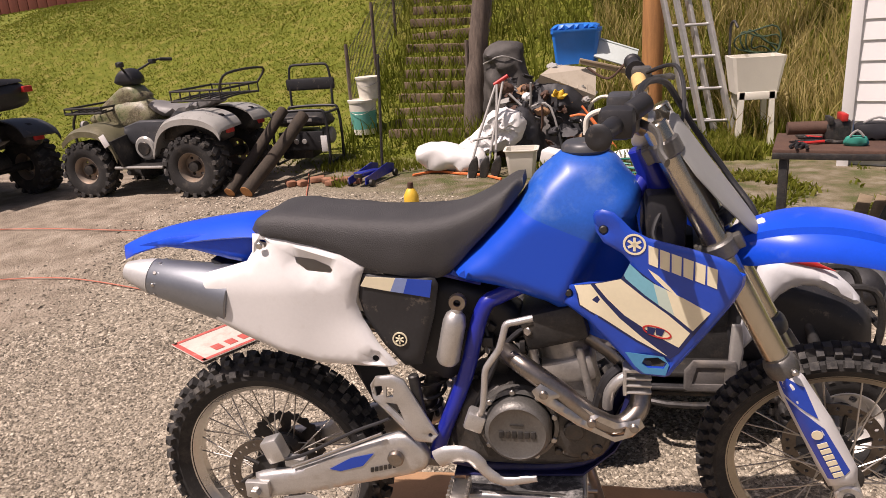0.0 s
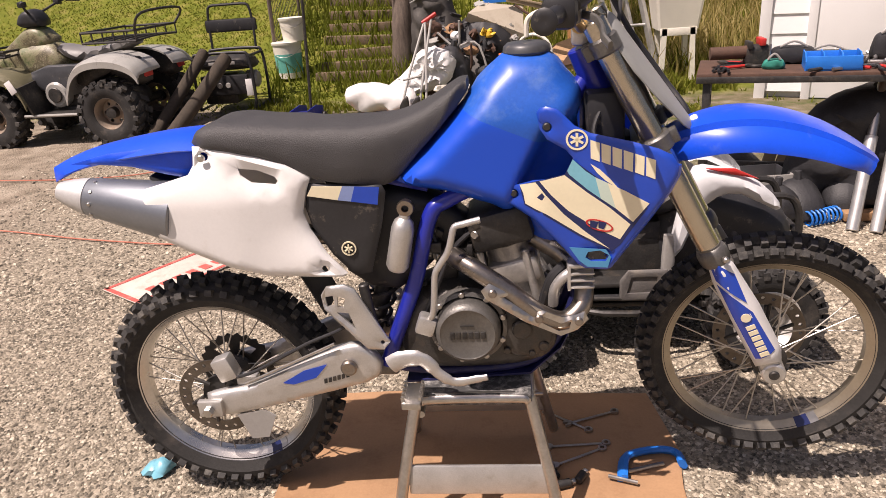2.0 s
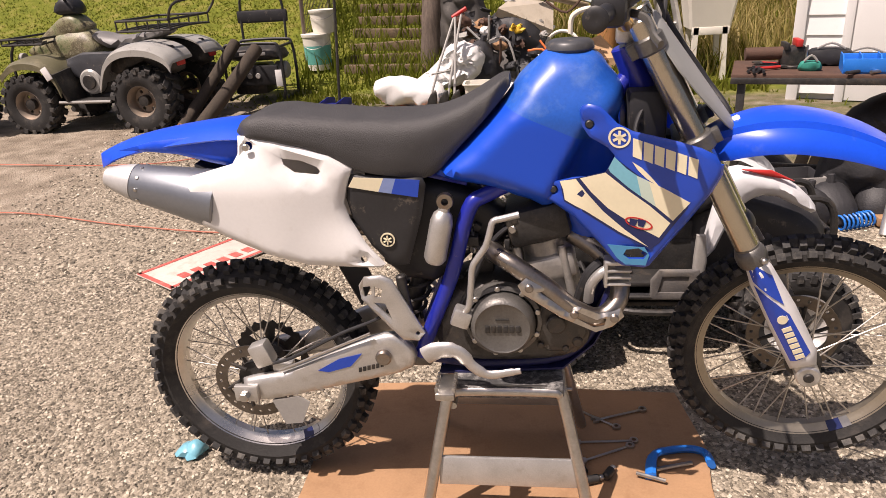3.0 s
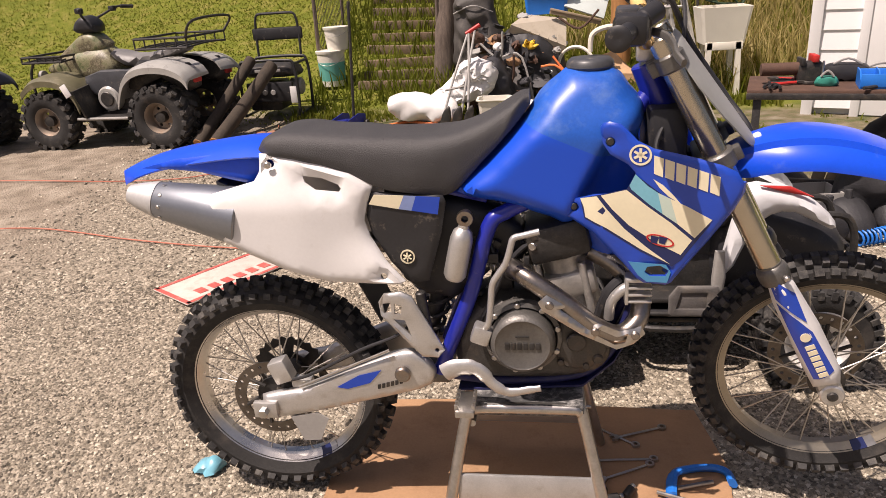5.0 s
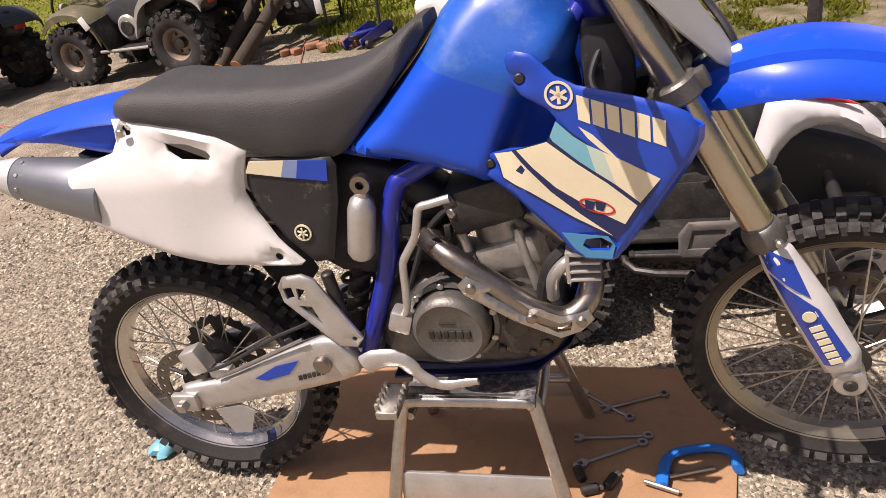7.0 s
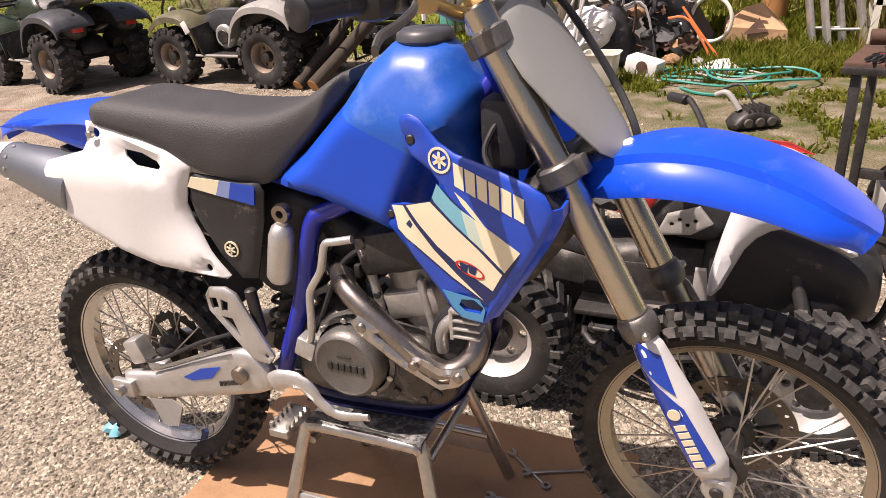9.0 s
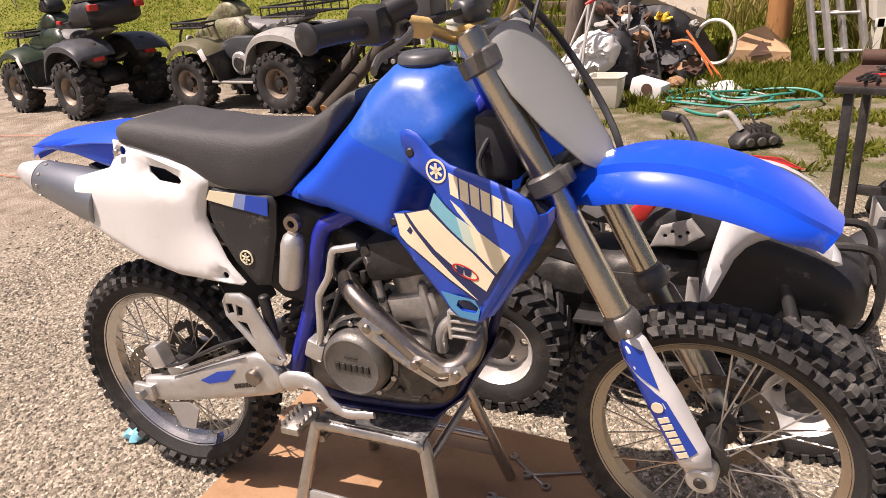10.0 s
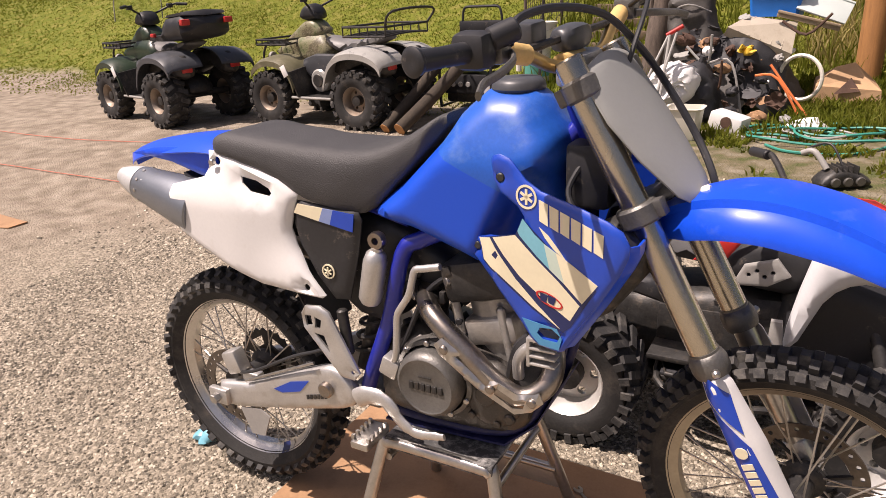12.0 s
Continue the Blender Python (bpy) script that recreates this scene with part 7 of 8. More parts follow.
can((BX + 0.94, BY + 0.08, top), 0.033, 0.13, M_BINBLUE, M_RED, "blue and red spray can standing on the bench", M_RED)
can((BX + 1.02, BY + 0.13, top), 0.033, 0.15, M_DECALNAVY, M_WHITE, "dark spray can standing on the bench", M_GREYP)
rnd = random.Random(11)
KINDS = [("pry_bar", "dark steel bar lying among tools", "tool"), ("screwdriver", "screwdriver with a coloured handle on the bench", "screwdriver"), ("pliers", "pair of worn pliers on the bench", "pliers")]
for k in range(34):
    x, y = BX + rnd.uniform(0.03, 1.6), BY + rnd.uniform(0.02, 0.4)
    kind, lab, cat_ = KINDS[k % 3]
    t = thing(kind, (x, y, top), lab, cat_, "tools on the bench", rnd.uniform(0, 180))
    ln = rnd.uniform(0.1, 0.2)
    if kind == "screwdriver":
        part("handle", drum(B(), (-ln / 2, 0, 0.014), (-ln / 2 + 0.09, 0, 0.014), 0.013, 10), rnd.choice([M_ORANGE, M_RED, M_YELLOW, M_TEALP]), t)
        part("blade", tube(B(), [(-ln / 2 + 0.09, 0, 0.014), (ln / 2 + 0.05, 0, 0.012)], 0.004, 6), M_STEEL, t)
    elif kind == "pliers":
        for s in (-1, 1):
            part("handle", tube(B(), cr([(0.04, 0.0, 0.012), (0.0, s * 0.012, 0.012), (-0.05, s * 0.025, 0.012), (-0.1, s * 0.022, 0.012)], 4), 0.008, 8), rnd.choice([M_RED, M_BLACKP]), t)
        part("jaws", puff(B(), [(0.03, 0.004), (0.04, 0.022), (0.09, 0.016), (0.09, 0.006)], 0.012, 0.008, 0.01), M_DARKM, t)
    else:
        part("bar", tube(B(), cr([(-ln, 0, 0.012), (0, 0.01, 0.012), (ln, 0, 0.014), (ln + 0.03, 0.01, 0.03)], 4), 0.009, 8), rnd.choice([M_DARKM, M_BROWNR, M_STEEL]), t)
for k, (x, y, sx, sy, sz, m_, nm, lab) in enumerate(((0.45, 0.3, 0.22, 0.12, 0.09, M_BLACKP, "tool_case", "black tool case on the bench"), (0.62, 0.32, 0.3, 0.08, 0.06, M_DARKM, "grinder", "dark angle grinder lying on the bench"), (1.3, 0.25, 0.2, 0.14, 0.16, M_BROWNR, "paint_tin", "rusty brown tin on the bench"), (0.9, 0.33, 0.14, 0.1, 0.14, M_CLOTH, "rag_heap", "dark rag heaped on the bench"), (0.35, 0.1, 0.1, 0.06, 0.05, M_GREENH, "drill", "green cordless tool on the bench"))):
    t = thing(nm, (BX + x, BY + y, top), lab, nm.replace("_", " "))
    part("case", puff(B(), [(-sx / 2, 0), (-sx / 2, sz * 0.7), (-sx * 0.3, sz), (sx * 0.3, sz), (sx / 2, sz * 0.7), (sx / 2, 0)], sy / 2, 0.02, 0.03), m_, t)
    part("fitting", tube(B(), cr([(-sx * 0.3, -sy * 0.4, sz), (0, -sy * 0.45, sz + 0.03), (sx * 0.3, -sy * 0.4, sz)], 3), 0.006, 6), M_GREYP, t)
# leaning boards and junk under and beside the bench
for k in range(4):
    solo("board", box(B(), (0, 0, 0.19), (0.07, 0.016, 0.38), 0.003, Matrix.Rotation(radians(-14 + 3 * k), 4, "X") @ Matrix.Rotation(radians(14), 4, "Y")), M_WOOD, "grey weathered board leaning under the bench", "board", "boards under the bench", at=(BX + 0.42 + 0.08 * k, BY + 0.62, ground_z(BX + 0.5, BY + 0.6) + 0.005), rz=rnd.uniform(-4, 4))
bx = thing("crate", (BX + 0.33, BY + 0.2, 0.06), "grey plastic crate tipped under the bench", "crate", rz=20)
for c, s in (((0, 0, 0.01), (0.3, 0.22, 0.012)), ((0, -0.11, 0.09), (0.3, 0.01, 0.17)), ((0, 0.11, 0.09), (0.3, 0.01, 0.17)), ((0.15, 0, 0.09), (0.01, 0.22, 0.17)), ((-0.15, 0, 0.09), (0.01, 0.22, 0.17))):
    part("crate_side", box(B(), c, s, 0.004), M_GREYP, bx)
for k in range(26):
    x, y = BX + rnd.uniform(0.15, 1.5) ** 1.0, BY + rnd.uniform(-0.2, 0.6)
    z = ground_z(x, y)
    if k % 3 == 0:
        t = thing("engine_part", (x, y, z), "greasy dark engine part on the gravel", "engine part", "scrap under the bench", rnd.uniform(0, 180))
        part("casting", puff(B(), [(-0.09, 0), (-0.08, 0.08), (0.0, 0.13), (0.08, 0.1), (0.1, 0)], 0.06, 0.03, 0.03), M_DARKM, t)
        part("flange", drum(B(), (0.02, -0.05, 0.06), (0.02, -0.09, 0.06), 0.05, 16), M_ALUD, t)
    elif k % 3 == 1:
        t = thing("black_bag", (x, y, z), "black rubbish bag slumped under the bench", "bag", "scrap under the bench", rnd.uniform(0, 180))
        part("sack", puff(B(), [(-0.14, 0), (-0.15, 0.1), (-0.05, 0.19), (0.04, 0.2), (0.14, 0.1), (0.13, 0)], 0.11, 0.08, 0.03), M_CLOTH, t)
        part("knot", drum(B(), (0, 0, 0.19), (0.01, 0, 0.25), 0.02, 8), M_CLOTH, t)
    else:
        t = thing("wood_offcut", (x, y, z), "pale wood offcut on the gravel", "offcut", "scrap under the bench", rnd.uniform(0, 180))
        part("block", box(B(), (0, 0, 0.025), (0.18, 0.07, 0.045), 0.003), M_CARD, t)
# bag shape added in place of an unidentified black bulk under the bench
bag_u = thing("black_bag", (BX + 0.85, BY + 0.3, ground_z(BX + 0.85, BY + 0.3)), "large black bulk filling the space under the bench", "bag", "scrap under the bench")
bm = B()
puff(bm, [(-0.34, 0), (-0.36, 0.3), (-0.25, 0.55), (0.0, 0.66), (0.2, 0.62), (0.36, 0.4), (0.36, 0)], 0.16, 0.12, 0.04)
for v in bm.verts:
    v.co += Vector((0.6, 1, 0.5)) * (0.05 * noise.noise(v.co * 6) + 0.035 * abs(noise.noise(v.co * 15)))
part("sack", bm, M_CLOTH, bag_u)
part("knot", drum(B(), (0.02, 0, 0.62), (0.05, -0.02, 0.7), 0.03, 8), M_CLOTH, bag_u)
# the bench and what lies on and under it stand askew to the bike
askew = Matrix.Translation((BX, BY, 0)) @ Matrix.Rotation(radians(-16), 4, "Z") @ Matrix.Translation((-BX, -BY, 0))
for o in [o for o in scene.objects if o not in before_bench and o.parent is None]:
    o.matrix_basis = askew @ o.matrix_basis
# red fuel tank, wood, steel tubes
rt = thing("fuel_tank", (2.66, 2.62, 0.03), "dark red motorcycle fuel tank lying on the gravel", "fuel tank", rz=10)
part("tank_shell", puff(B(), [(-0.27, 0.0), (-0.22, 0.12), (-0.08, 0.2), (0.1, 0.21), (0.25, 0.12), (0.3, 0.02), (0.1, -0.01)], 0.14, 0.1, 0.03), mat("dark_red_paint", (0.13, 0.012, 0.012), 0.35, vary=0.25, scale=6, coat=0.3, dirt=DUST, dirt_amount=0.15), rt)
part("filler_cap", drum(B(), (-0.02, 0, 0.19), (-0.02, 0, 0.225), 0.035, 18), M_STEEL, rt)
for k, (x, y, rz, ln) in enumerate(((2.0, 1.95, 32, 0.34), (2.25, 2.2, 10, 0.3), (2.5, 2.25, -25, 0.24))):
    w_ = thing("wood_block", (x, y, 0.008), "pale sawn lumber offcut on the gravel", "lumber", "lumber offcuts on the gravel", rz)
    part("block", box(B(), (0, 0, 0.03), (ln, 0.09, 0.06), 0.004), mat("sawn_lumber", (0.46, 0.34, 0.2), 0.8, vary=0.2, scale=4, grain=0.3, stretch=(1, 8, 8)) if k == 0 else bpy.data.materials["sawn_lumber"], w_)
for k, (a, b) in enumerate((((2.56, 1.88, 0.01), (2.82, 2.3, 0.95)), ((2.66, 1.84, 0.01), (2.93, 2.28, 0.92)))):
    t = thing("fork_leg", a, "old chrome fork leg leaning on the bench", "fork leg", "old fork legs")
    d = Vector(b) - Vector(a)
    part("outer_tube", drum(B(), (0, 0, 0), d * 0.48, 0.031, 18), M_ALU, t, "dull alloy lower tube")
    part("inner_tube", drum(B(), d * 0.46, d, 0.023, 18), M_STEEL, t, "shiny chrome upper tube")
sp = thing("coil_spring", (2.45, 2.0, 0.01), "blue coil spring lying on the gravel", "spring", rz=20)
part("coil", tube(B(), [(-0.1 + 0.2 * i / 80, 0.04 * math.cos(i * 0.6), 0.045 + 0.04 * math.sin(i * 0.6)) for i in range(81)], 0.006, 6), M_BINBLUE, sp)

# ---- junk heap right of the steps ----
bag = thing("white_bag", (-0.12, 5.4, ground_z(-0.12, 5.4)), "crumpled white plastic sack full of rubbish", "bag")
bm = B()
puff(bm, [(-0.36, 0.26), (-0.22, 0.36), (-0.08, 0.5), (0.02, 0.66), (0.16, 0.72), (0.34, 0.66), (0.4, 0.5), (0.34, 0.3), (0.1, 0.2), (-0.15, 0.16), (-0.34, 0.18)], 0.15, 0.1, 0.025)
for v in bm.verts:
    v.co += Vector((0.4, 1, 0.5)) * (0.13 * abs(noise.noise(v.co * 5)) - 0.05 + 0.07 * abs(noise.noise(v.co * 13)))
bmesh.ops.transform(bm, matrix=Matrix.Translation((0.02, 0.05, 0.0)) @ Matrix.Diagonal((0.95, 1, 0.8, 1)), verts=bm.verts)
part("sack", bm, M_WHITE, bag)
bm = B()
puff(bm, [(-0.42, 0.08), (-0.46, 0.26), (-0.2, 0.3), (0.0, 0.24), (0.2, 0.2), (0.24, 0.05), (0.0, 0.0)], 0.16, 0.1, 0.04)
for v in bm.verts:
    v.co += Vector((0.5, 1, 0.5)) * 0.04 * noise.noise(v.co * 9)
bmesh.ops.transform(bm, matrix=Matrix.Translation((-0.2, -0.2, 0.0)), verts=bm.verts)
part("lower_sack", bm, M_WHITE, bag, "second white sack beneath")
bb = thing("black_bag", (0.26, 5.65, ground_z(0.26, 5.65)), "large black rubbish bag in the junk heap", "bag")
bm = B()
puff(bm, [(-0.2, 0), (-0.22, 0.26), (-0.14, 0.5), (0.02, 0.54), (0.13, 0.38), (0.18, 0.16), (0.17, 0)], 0.16, 0.12, 0.03)
for v in bm.verts:
    v.co += Vector((0.6, 1, 0.5)) * (0.05 * noise.noise(v.co * 8) + 0.04 * abs(noise.noise(v.co * 17)))
part("sack", bm, M_CLOTH, bb)
part("knot", drum(B(), (0, 0, 0.53), (0.02, 0, 0.6), 0.03, 8), M_CLOTH, bb)
bm = B()
puff(bm, [(-0.18, -0.6), (-0.24, 0.0), (-0.2, 0.26), (0.0, 0.33), (0.2, 0.28), (0.25, 0.05), (0.4, -0.6)], 0.18, 0.16, 0.04)
for v in bm.verts:
    v.co += Vector((0.6, 1, 0.5)) * 0.06 * noise.noise(v.co * 7)
b2 = thing("dark_tarp", (-0.02, 6.55, ground_z(-0.02, 6.55) + 0.72), "dark tarpaulin bundled on the junk heap", "tarp")
part("tarp_wad", bm, M_TARP, b2)
part("tie_rope", tube(B(), cr([(-0.22, -0.12, 0.1), (0, -0.22, 0.18), (0.21, -0.12, 0.1)], 4), 0.008, 6), M_GREYP, b2)

chair = thing("folding_frame", (-0.08, 5.0, ground_z(-0.08, 5.0)), "black folded metal walking frame standing up", "frame")
for x0, x1 in ((-0.16, -0.02), (0.02, 0.04), (0.1, -0.02)):
    part("leg_tube", tube(B(), cr([(x0, -0.1, 0.0), (x0 * 0.6 + x1 * 0.4 + 0.06, 0.1, 0.4), (x1 + 0.13, 0.34, 0.85)], 4), 0.012, 8), M_GREYP, chair)
for k in range(3):
    part("foot_blade", puff(B(), [(-0.03, 0.0), (-0.05, 0.12), (0.0, 0.22), (0.04, 0.12), (0.03, 0.0)], 0.012, 0.012, 0.02, y=-0.1, m=Matrix.Translation((-0.12 + 0.11 * k, 0, 0)) @ Matrix.Rotation(0.25, 4, "Y")), M_DARKM, chair)
part("grip", drum(B(), (0.08, 0.33, 0.82), (0.22, 0.35, 0.9), 0.02, 10), M_RED, chair, "red grip")
part("cross_tube", tube(B(), [(-0.1, -0.05, 0.35), (0.08, -0.04, 0.38)], 0.01, 8), M_GREYP, chair)

tub = thing("wash_basin", (0.28, 4.92, ground_z(0.28, 4.92)), "cream white square plastic wash basin on dirt", "basin")
rings = []
for z, k in ((0.0, 0.74), (0.01, 0.78), (0.25, 0.96), (0.262, 1.08), (0.27, 1.08), (0.27, 0.94), (0.02, 0.72)):
    rings.append([Vector((0.15 * k * sx, 0.13 * k * sy, z)) for sx, sy in ((-1, -0.75), (-0.8, -1), (0.8, -1), (1, -0.75), (1, 0.75), (0.8, 1), (-0.8, 1), (-1, 0.75))])
part("basin_shell", loft(B(), rings), M_TUBW, tub)
wb = thing("appliance_box", (0.6, 5.25, ground_z(0.6, 5.25)), "white moulded appliance tipped on its side", "appliance", rz=-18)
part("case", box(B(), (0, 0, 0.09), (0.3, 0.2, 0.15), 0.02, Matrix.Rotation(radians(12), 4, "Y")), M_WHITE, wb)
# no hole is cut: a dark brown disc stands for its shaded inside
part("opening", lathe(B(), [(0.01, 0), (0.05, 0), (0.05, -0.012), (0.02, -0.014)], 18, Matrix.Translation((0.02, -0.098, 0.1))), M_BROWNR, wb, "dark disc standing for the shaded inside of a round opening")

hz = ground_z(0.7, 6.2)
bin_ = thing("storage_bin", (0.79, 6.43, 1.02), "bright blue plastic storage bin with a lid", "storage bin", rz=-6)
rings = []
for z, k in ((0.0, 0.86), (0.26, 1.0), (0.27, 1.05), (0.3, 1.05), (0.3, 0.96), (0.02, 0.84)):
    rings.append([Vector((0.245 * k * sx, 0.18 * k * sy, z * 1.2)) for sx, sy in ((-1, -0.85), (-0.88, -1), (0.88, -1), (1, -0.85), (1, 0.85), (0.88, 1), (-0.88, 1), (-1, 0.85))])
part("bin_shell", loft(B(), rings), M_BINBLUE, bin_, "blue bin")
part("bin_lid", puff(B(), [(-0.24, 0.35), (-0.25, 0.39), (-0.17, 0.42), (0.2, 0.41), (0.24, 0.37), (0.22, 0.35)], 0.185, 0.02, 0.04), M_BINBLUE, bin_, "pale blue lid")


def flat_panel(name, at, sx, sz, t, rot, m_, label, cat_, ribs=0, grp=""):
    o = thing(name, at, label, cat_, grp)
    rm = Euler([radians(a) for a in rot]).to_matrix().to_4x4()
    part("sheet", box(B(), (0, 0, 0), (sx, t, sz), min(0.006, t / 3), rm), m_, o)
    for k in range(ribs):
        part("rib", box(B(), rm @ Vector((-sx / 2 + sx * (k + 0.5) / ribs, -t / 2 - 0.003, 0)), (0.015, 0.012, sz * 0.94), 0.002, rm), m_, o)
    part("rim", box(B(), rm @ Vector((0, -t / 2 - 0.004, sz / 2 - 0.012)), (sx, 0.014, 0.02), 0.002, rm), m_, o)
    return o


M_LID = mat("translucent_grey_plastic", (0.5, 0.56, 0.54), 0.4, vary=0.08, scale=4)
flat_panel("tote_lid", (1.2, 6.35, 1.1), 0.44, 0.28, 0.02, (-50, 20, 0), M_LID, "pale translucent plastic lid on the heap", "lid")
flat_panel("board", (1.08, 6.2, 0.985), 0.55, 0.06, 0.03, (0, 15, 0), M_WOOD, "thin brown board across the heap", "board")
flat_panel("rubber_mat", (0.48, 5.92, 0.37), 0.38, 0.4, 0.02, (-35, 28, 0), M_MATG, "dirty grey rubber car mat in the heap", "mat", 3, "rubber mats in the heap")
flat_panel("rubber_mat", (0.7, 6.1, 0.56), 0.36, 0.36, 0.02, (-35, 24, 0), M_MATG, "dirty grey rubber car mat in the heap", "mat", 3, "rubber mats in the heap")
flat_panel("cardboard_flap", (0.76, 6.1, 0.7), 0.2, 0.16, 0.012, (-20, -8, 0), M_CARD, "brown cardboard flap in the heap", "cardboard")
tray_b = thing("plastic_tray", (0.4, 6.05, 0.95), "beige ribbed plastic tray tipped over on the heap", "tray")
fa, fb, fc, fd = Vector((0, 0, -0.02)), Vector((0.14, 0.25, 0.06)), Vector((0.58, 0.25, 0.0)), Vector((0.57, 0.03, -0.27))
up_ = (fd - fa).cross(fb - fa).normalized()
if up_.z < 0:
    up_ = -up_
part("tray_floor", loft(B(), [[fa, fb, fc, fd], [p + up_ * 0.025 for p in (fa, fb, fc, fd)]]), M_BEIGE, tray_b)
for a_, b_ in ((fa, fb), (fb, fc), (fc, fd), (fd, fa)):
    inn = ((fa + fb + fc + fd) / 4 - (a_ + b_) / 2).normalized() * 0.016
    part("tray_wall", loft(B(), [[a_, b_, b_ + inn, a_ + inn], [p - up_ * 0.075 for p in (a_, b_, b_ + inn, a_ + inn)]]), M_BEIGE, tray_b)
for k in range(1, 6):
    p0, p1 = fa.lerp(fd, k / 6) + up_ * 0.026, fb.lerp(fc, k / 6) + up_ * 0.026
    part("rib", tube(B(), [p0, p1], 0.006, 6), M_BEIGE, tray_b)
mound = thing("rubbish_pile", (0.52, 6.0, ground_z(0.52, 6.0)), "pile of dark rubbish under the junk heap", "rubbish")
bm = B()
puff(bm, [(-0.55, -0.1), (-0.5, 0.2), (-0.36, 0.55), (-0.1, 0.74), (0.2, 0.7), (0.42, 0.42), (0.55, 0.1), (0.55, -0.1)], 0.34, 0.28, 0.05)
bmesh.ops.transform(bm, matrix=pose(0.05, 0.3, -0.02) @ Matrix.Diagonal((0.95, 1, 1.12, 1)), verts=bm.verts)
for v in bm.verts:
    v.co += Vector((0.6, 1, 0.5)) * (0.1 * noise.noise(v.co * 4) + 0.05 * noise.noise(v.co * 11))
part("rubbish_wad", bm, M_CLOTH, mound)
rnd = random.Random(21)
HEAPM = [(M_CLOTH, "dark cloth", "dark crumpled cloth in the junk heap"), (M_WHITE, "white bag", "crumpled white carrier bag in the junk heap"), (M_GREYP, "grey bag", "grey crumpled bag in the junk heap"), (M_BROWNR, "brown rag", "brown crumpled rag in the junk heap"), (M_SILVERP, "pale cloth", "pale crumpled cloth in the junk heap"), (M_CLOTH, "dark cloth", "dark crumpled cloth in the junk heap"), (M_CARD, "cardboard scrap", "torn brown cardboard scrap in the junk heap"), (M_BROWNR, "brown rag", "brown crumpled rag in the junk heap"), (M_YELLOW, "yellow scrap", "yellow plastic scrap in the junk heap"), (M_CLOTH, "dark cloth", "dark crumpled cloth in the junk heap")]
for k in range(90):
    u = rnd.random()
    x = -0.02 + 1.0 * u + rnd.uniform(-0.1, 0.1)
    y = rnd.uniform(5.4, 6.35)
    z = ground_z(x, y) + rnd.uniform(0.55, 1.0) * 0.95 * smooth(5.25, 6.3, y) * (1 - 0.5 * abs(u - 0.4))
    m_, cat_, lab = HEAPM[k % len(HEAPM) if k % 10 != 8 or k % 40 == 8 else 0]
    s = rnd.uniform(0.03, 0.08)
    if k % 3:
        # torn, bent sheet of plastic, cloth or card
        n_c = 7
        out_ = [(s * 1.5 * rnd.uniform(0.5, 1.2) * math.cos(2 * math.pi * i / n_c), s * rnd.uniform(0.5, 1.2) * math.sin(2 * math.pi * i / n_c) + s * 0.6) for i in range(n_c)]
        bm = skin(B(), out_, lambda xx, zz, g: -0.004, lambda xx, zz, g: 0.004, (), s * 0.35)
        tilt = Matrix.Rotation(rnd.uniform(-1.3, 0.3), 4, "X")
        bmesh.ops.transform(bm, matrix=tilt, verts=bm.verts)
    else:
        bm = B()
        puff(bm, [(-s, 0), (-s * 1.1, s * 0.8), (-s * 0.2, s * 1.3), (s * 0.8, s), (s * 1.1, s * 0.2), (s * 0.4, -s * 0.2)], s * 0.8, s * 0.7, s * 0.25)
    for v in bm.verts:
        v.co += Vector((0.7, 1, 0.7)) * s * (1.0 * abs(noise.noise(v.co * (1.2 / s) + Vector((k, 0, 0)))) - 0.3)
    solo(cat_.replace(" ", "_"), bm, m_, lab, cat_, "loose rubbish in the heap", at=(x, y, z), rz=rnd.uniform(0, 360))
for k in range(6):
    x, y = rnd.uniform(0.05, 1.0), rnd.uniform(5.7, 6.0)
    z = ground_z(x, y) + rnd.uniform(0.3, 0.9)
    solo("stick", tube(B(), cr([(0, 0, 0), (0.2, -0.05, rnd.uniform(-0.3, 0.1)), (rnd.uniform(0.2, 0.5), -0.1, rnd.uniform(-0.6, 0.2))], 4), 0.012, 6), rnd.choice([M_ORANGE, M_BROWNR, M_GREYP]), "thin pole sticking out of the junk heap", "pole", "poles in the heap", at=(x, y, z))
tyre_ring = [(0.2 * math.cos(a), 0, 0.2 + 0.2 * math.sin(a)) for a in [2 * math.pi * i / 28 for i in range(28)]]
solo("hose_ring", tube(B(), tyre_ring, 0.018, 8, True), M_TUBW, "pale coil of hose standing in the grass", "hose", at=(1.08, 6.0, ground_z(1.08, 6.0) + 0.16), rz=-25)

M_CARDLT = mat("pale_cardboard", (0.46, 0.29, 0.16), 0.85, vary=0.2, scale=6, grain=0.2)
carton = thing("cardboard_box", (1.45, 6.5, ground_z(1.45, 6.5)), "crushed brown cardboard box on the weeds", "box", rz=8)
bm = B()
foot_ = [bm.verts.new(p) for p in ((-0.3, -0.2, 0), (0.28, -0.24, 0), (0.32, 0.2, 0), (-0.27, 0.22, 0))]
rim_ = [bm.verts.new(p) for p in ((-0.27, -0.2, 0.17), (0.27, -0.23, 0.13), (0.28, 0.18, 0.16), (-0.24, 0.2, 0.2))]
peak = [bm.verts.new(p) for p in ((-0.1, -0.06, 0.33), (0.06, 0.02, 0.36), (0.14, -0.1, 0.24))]
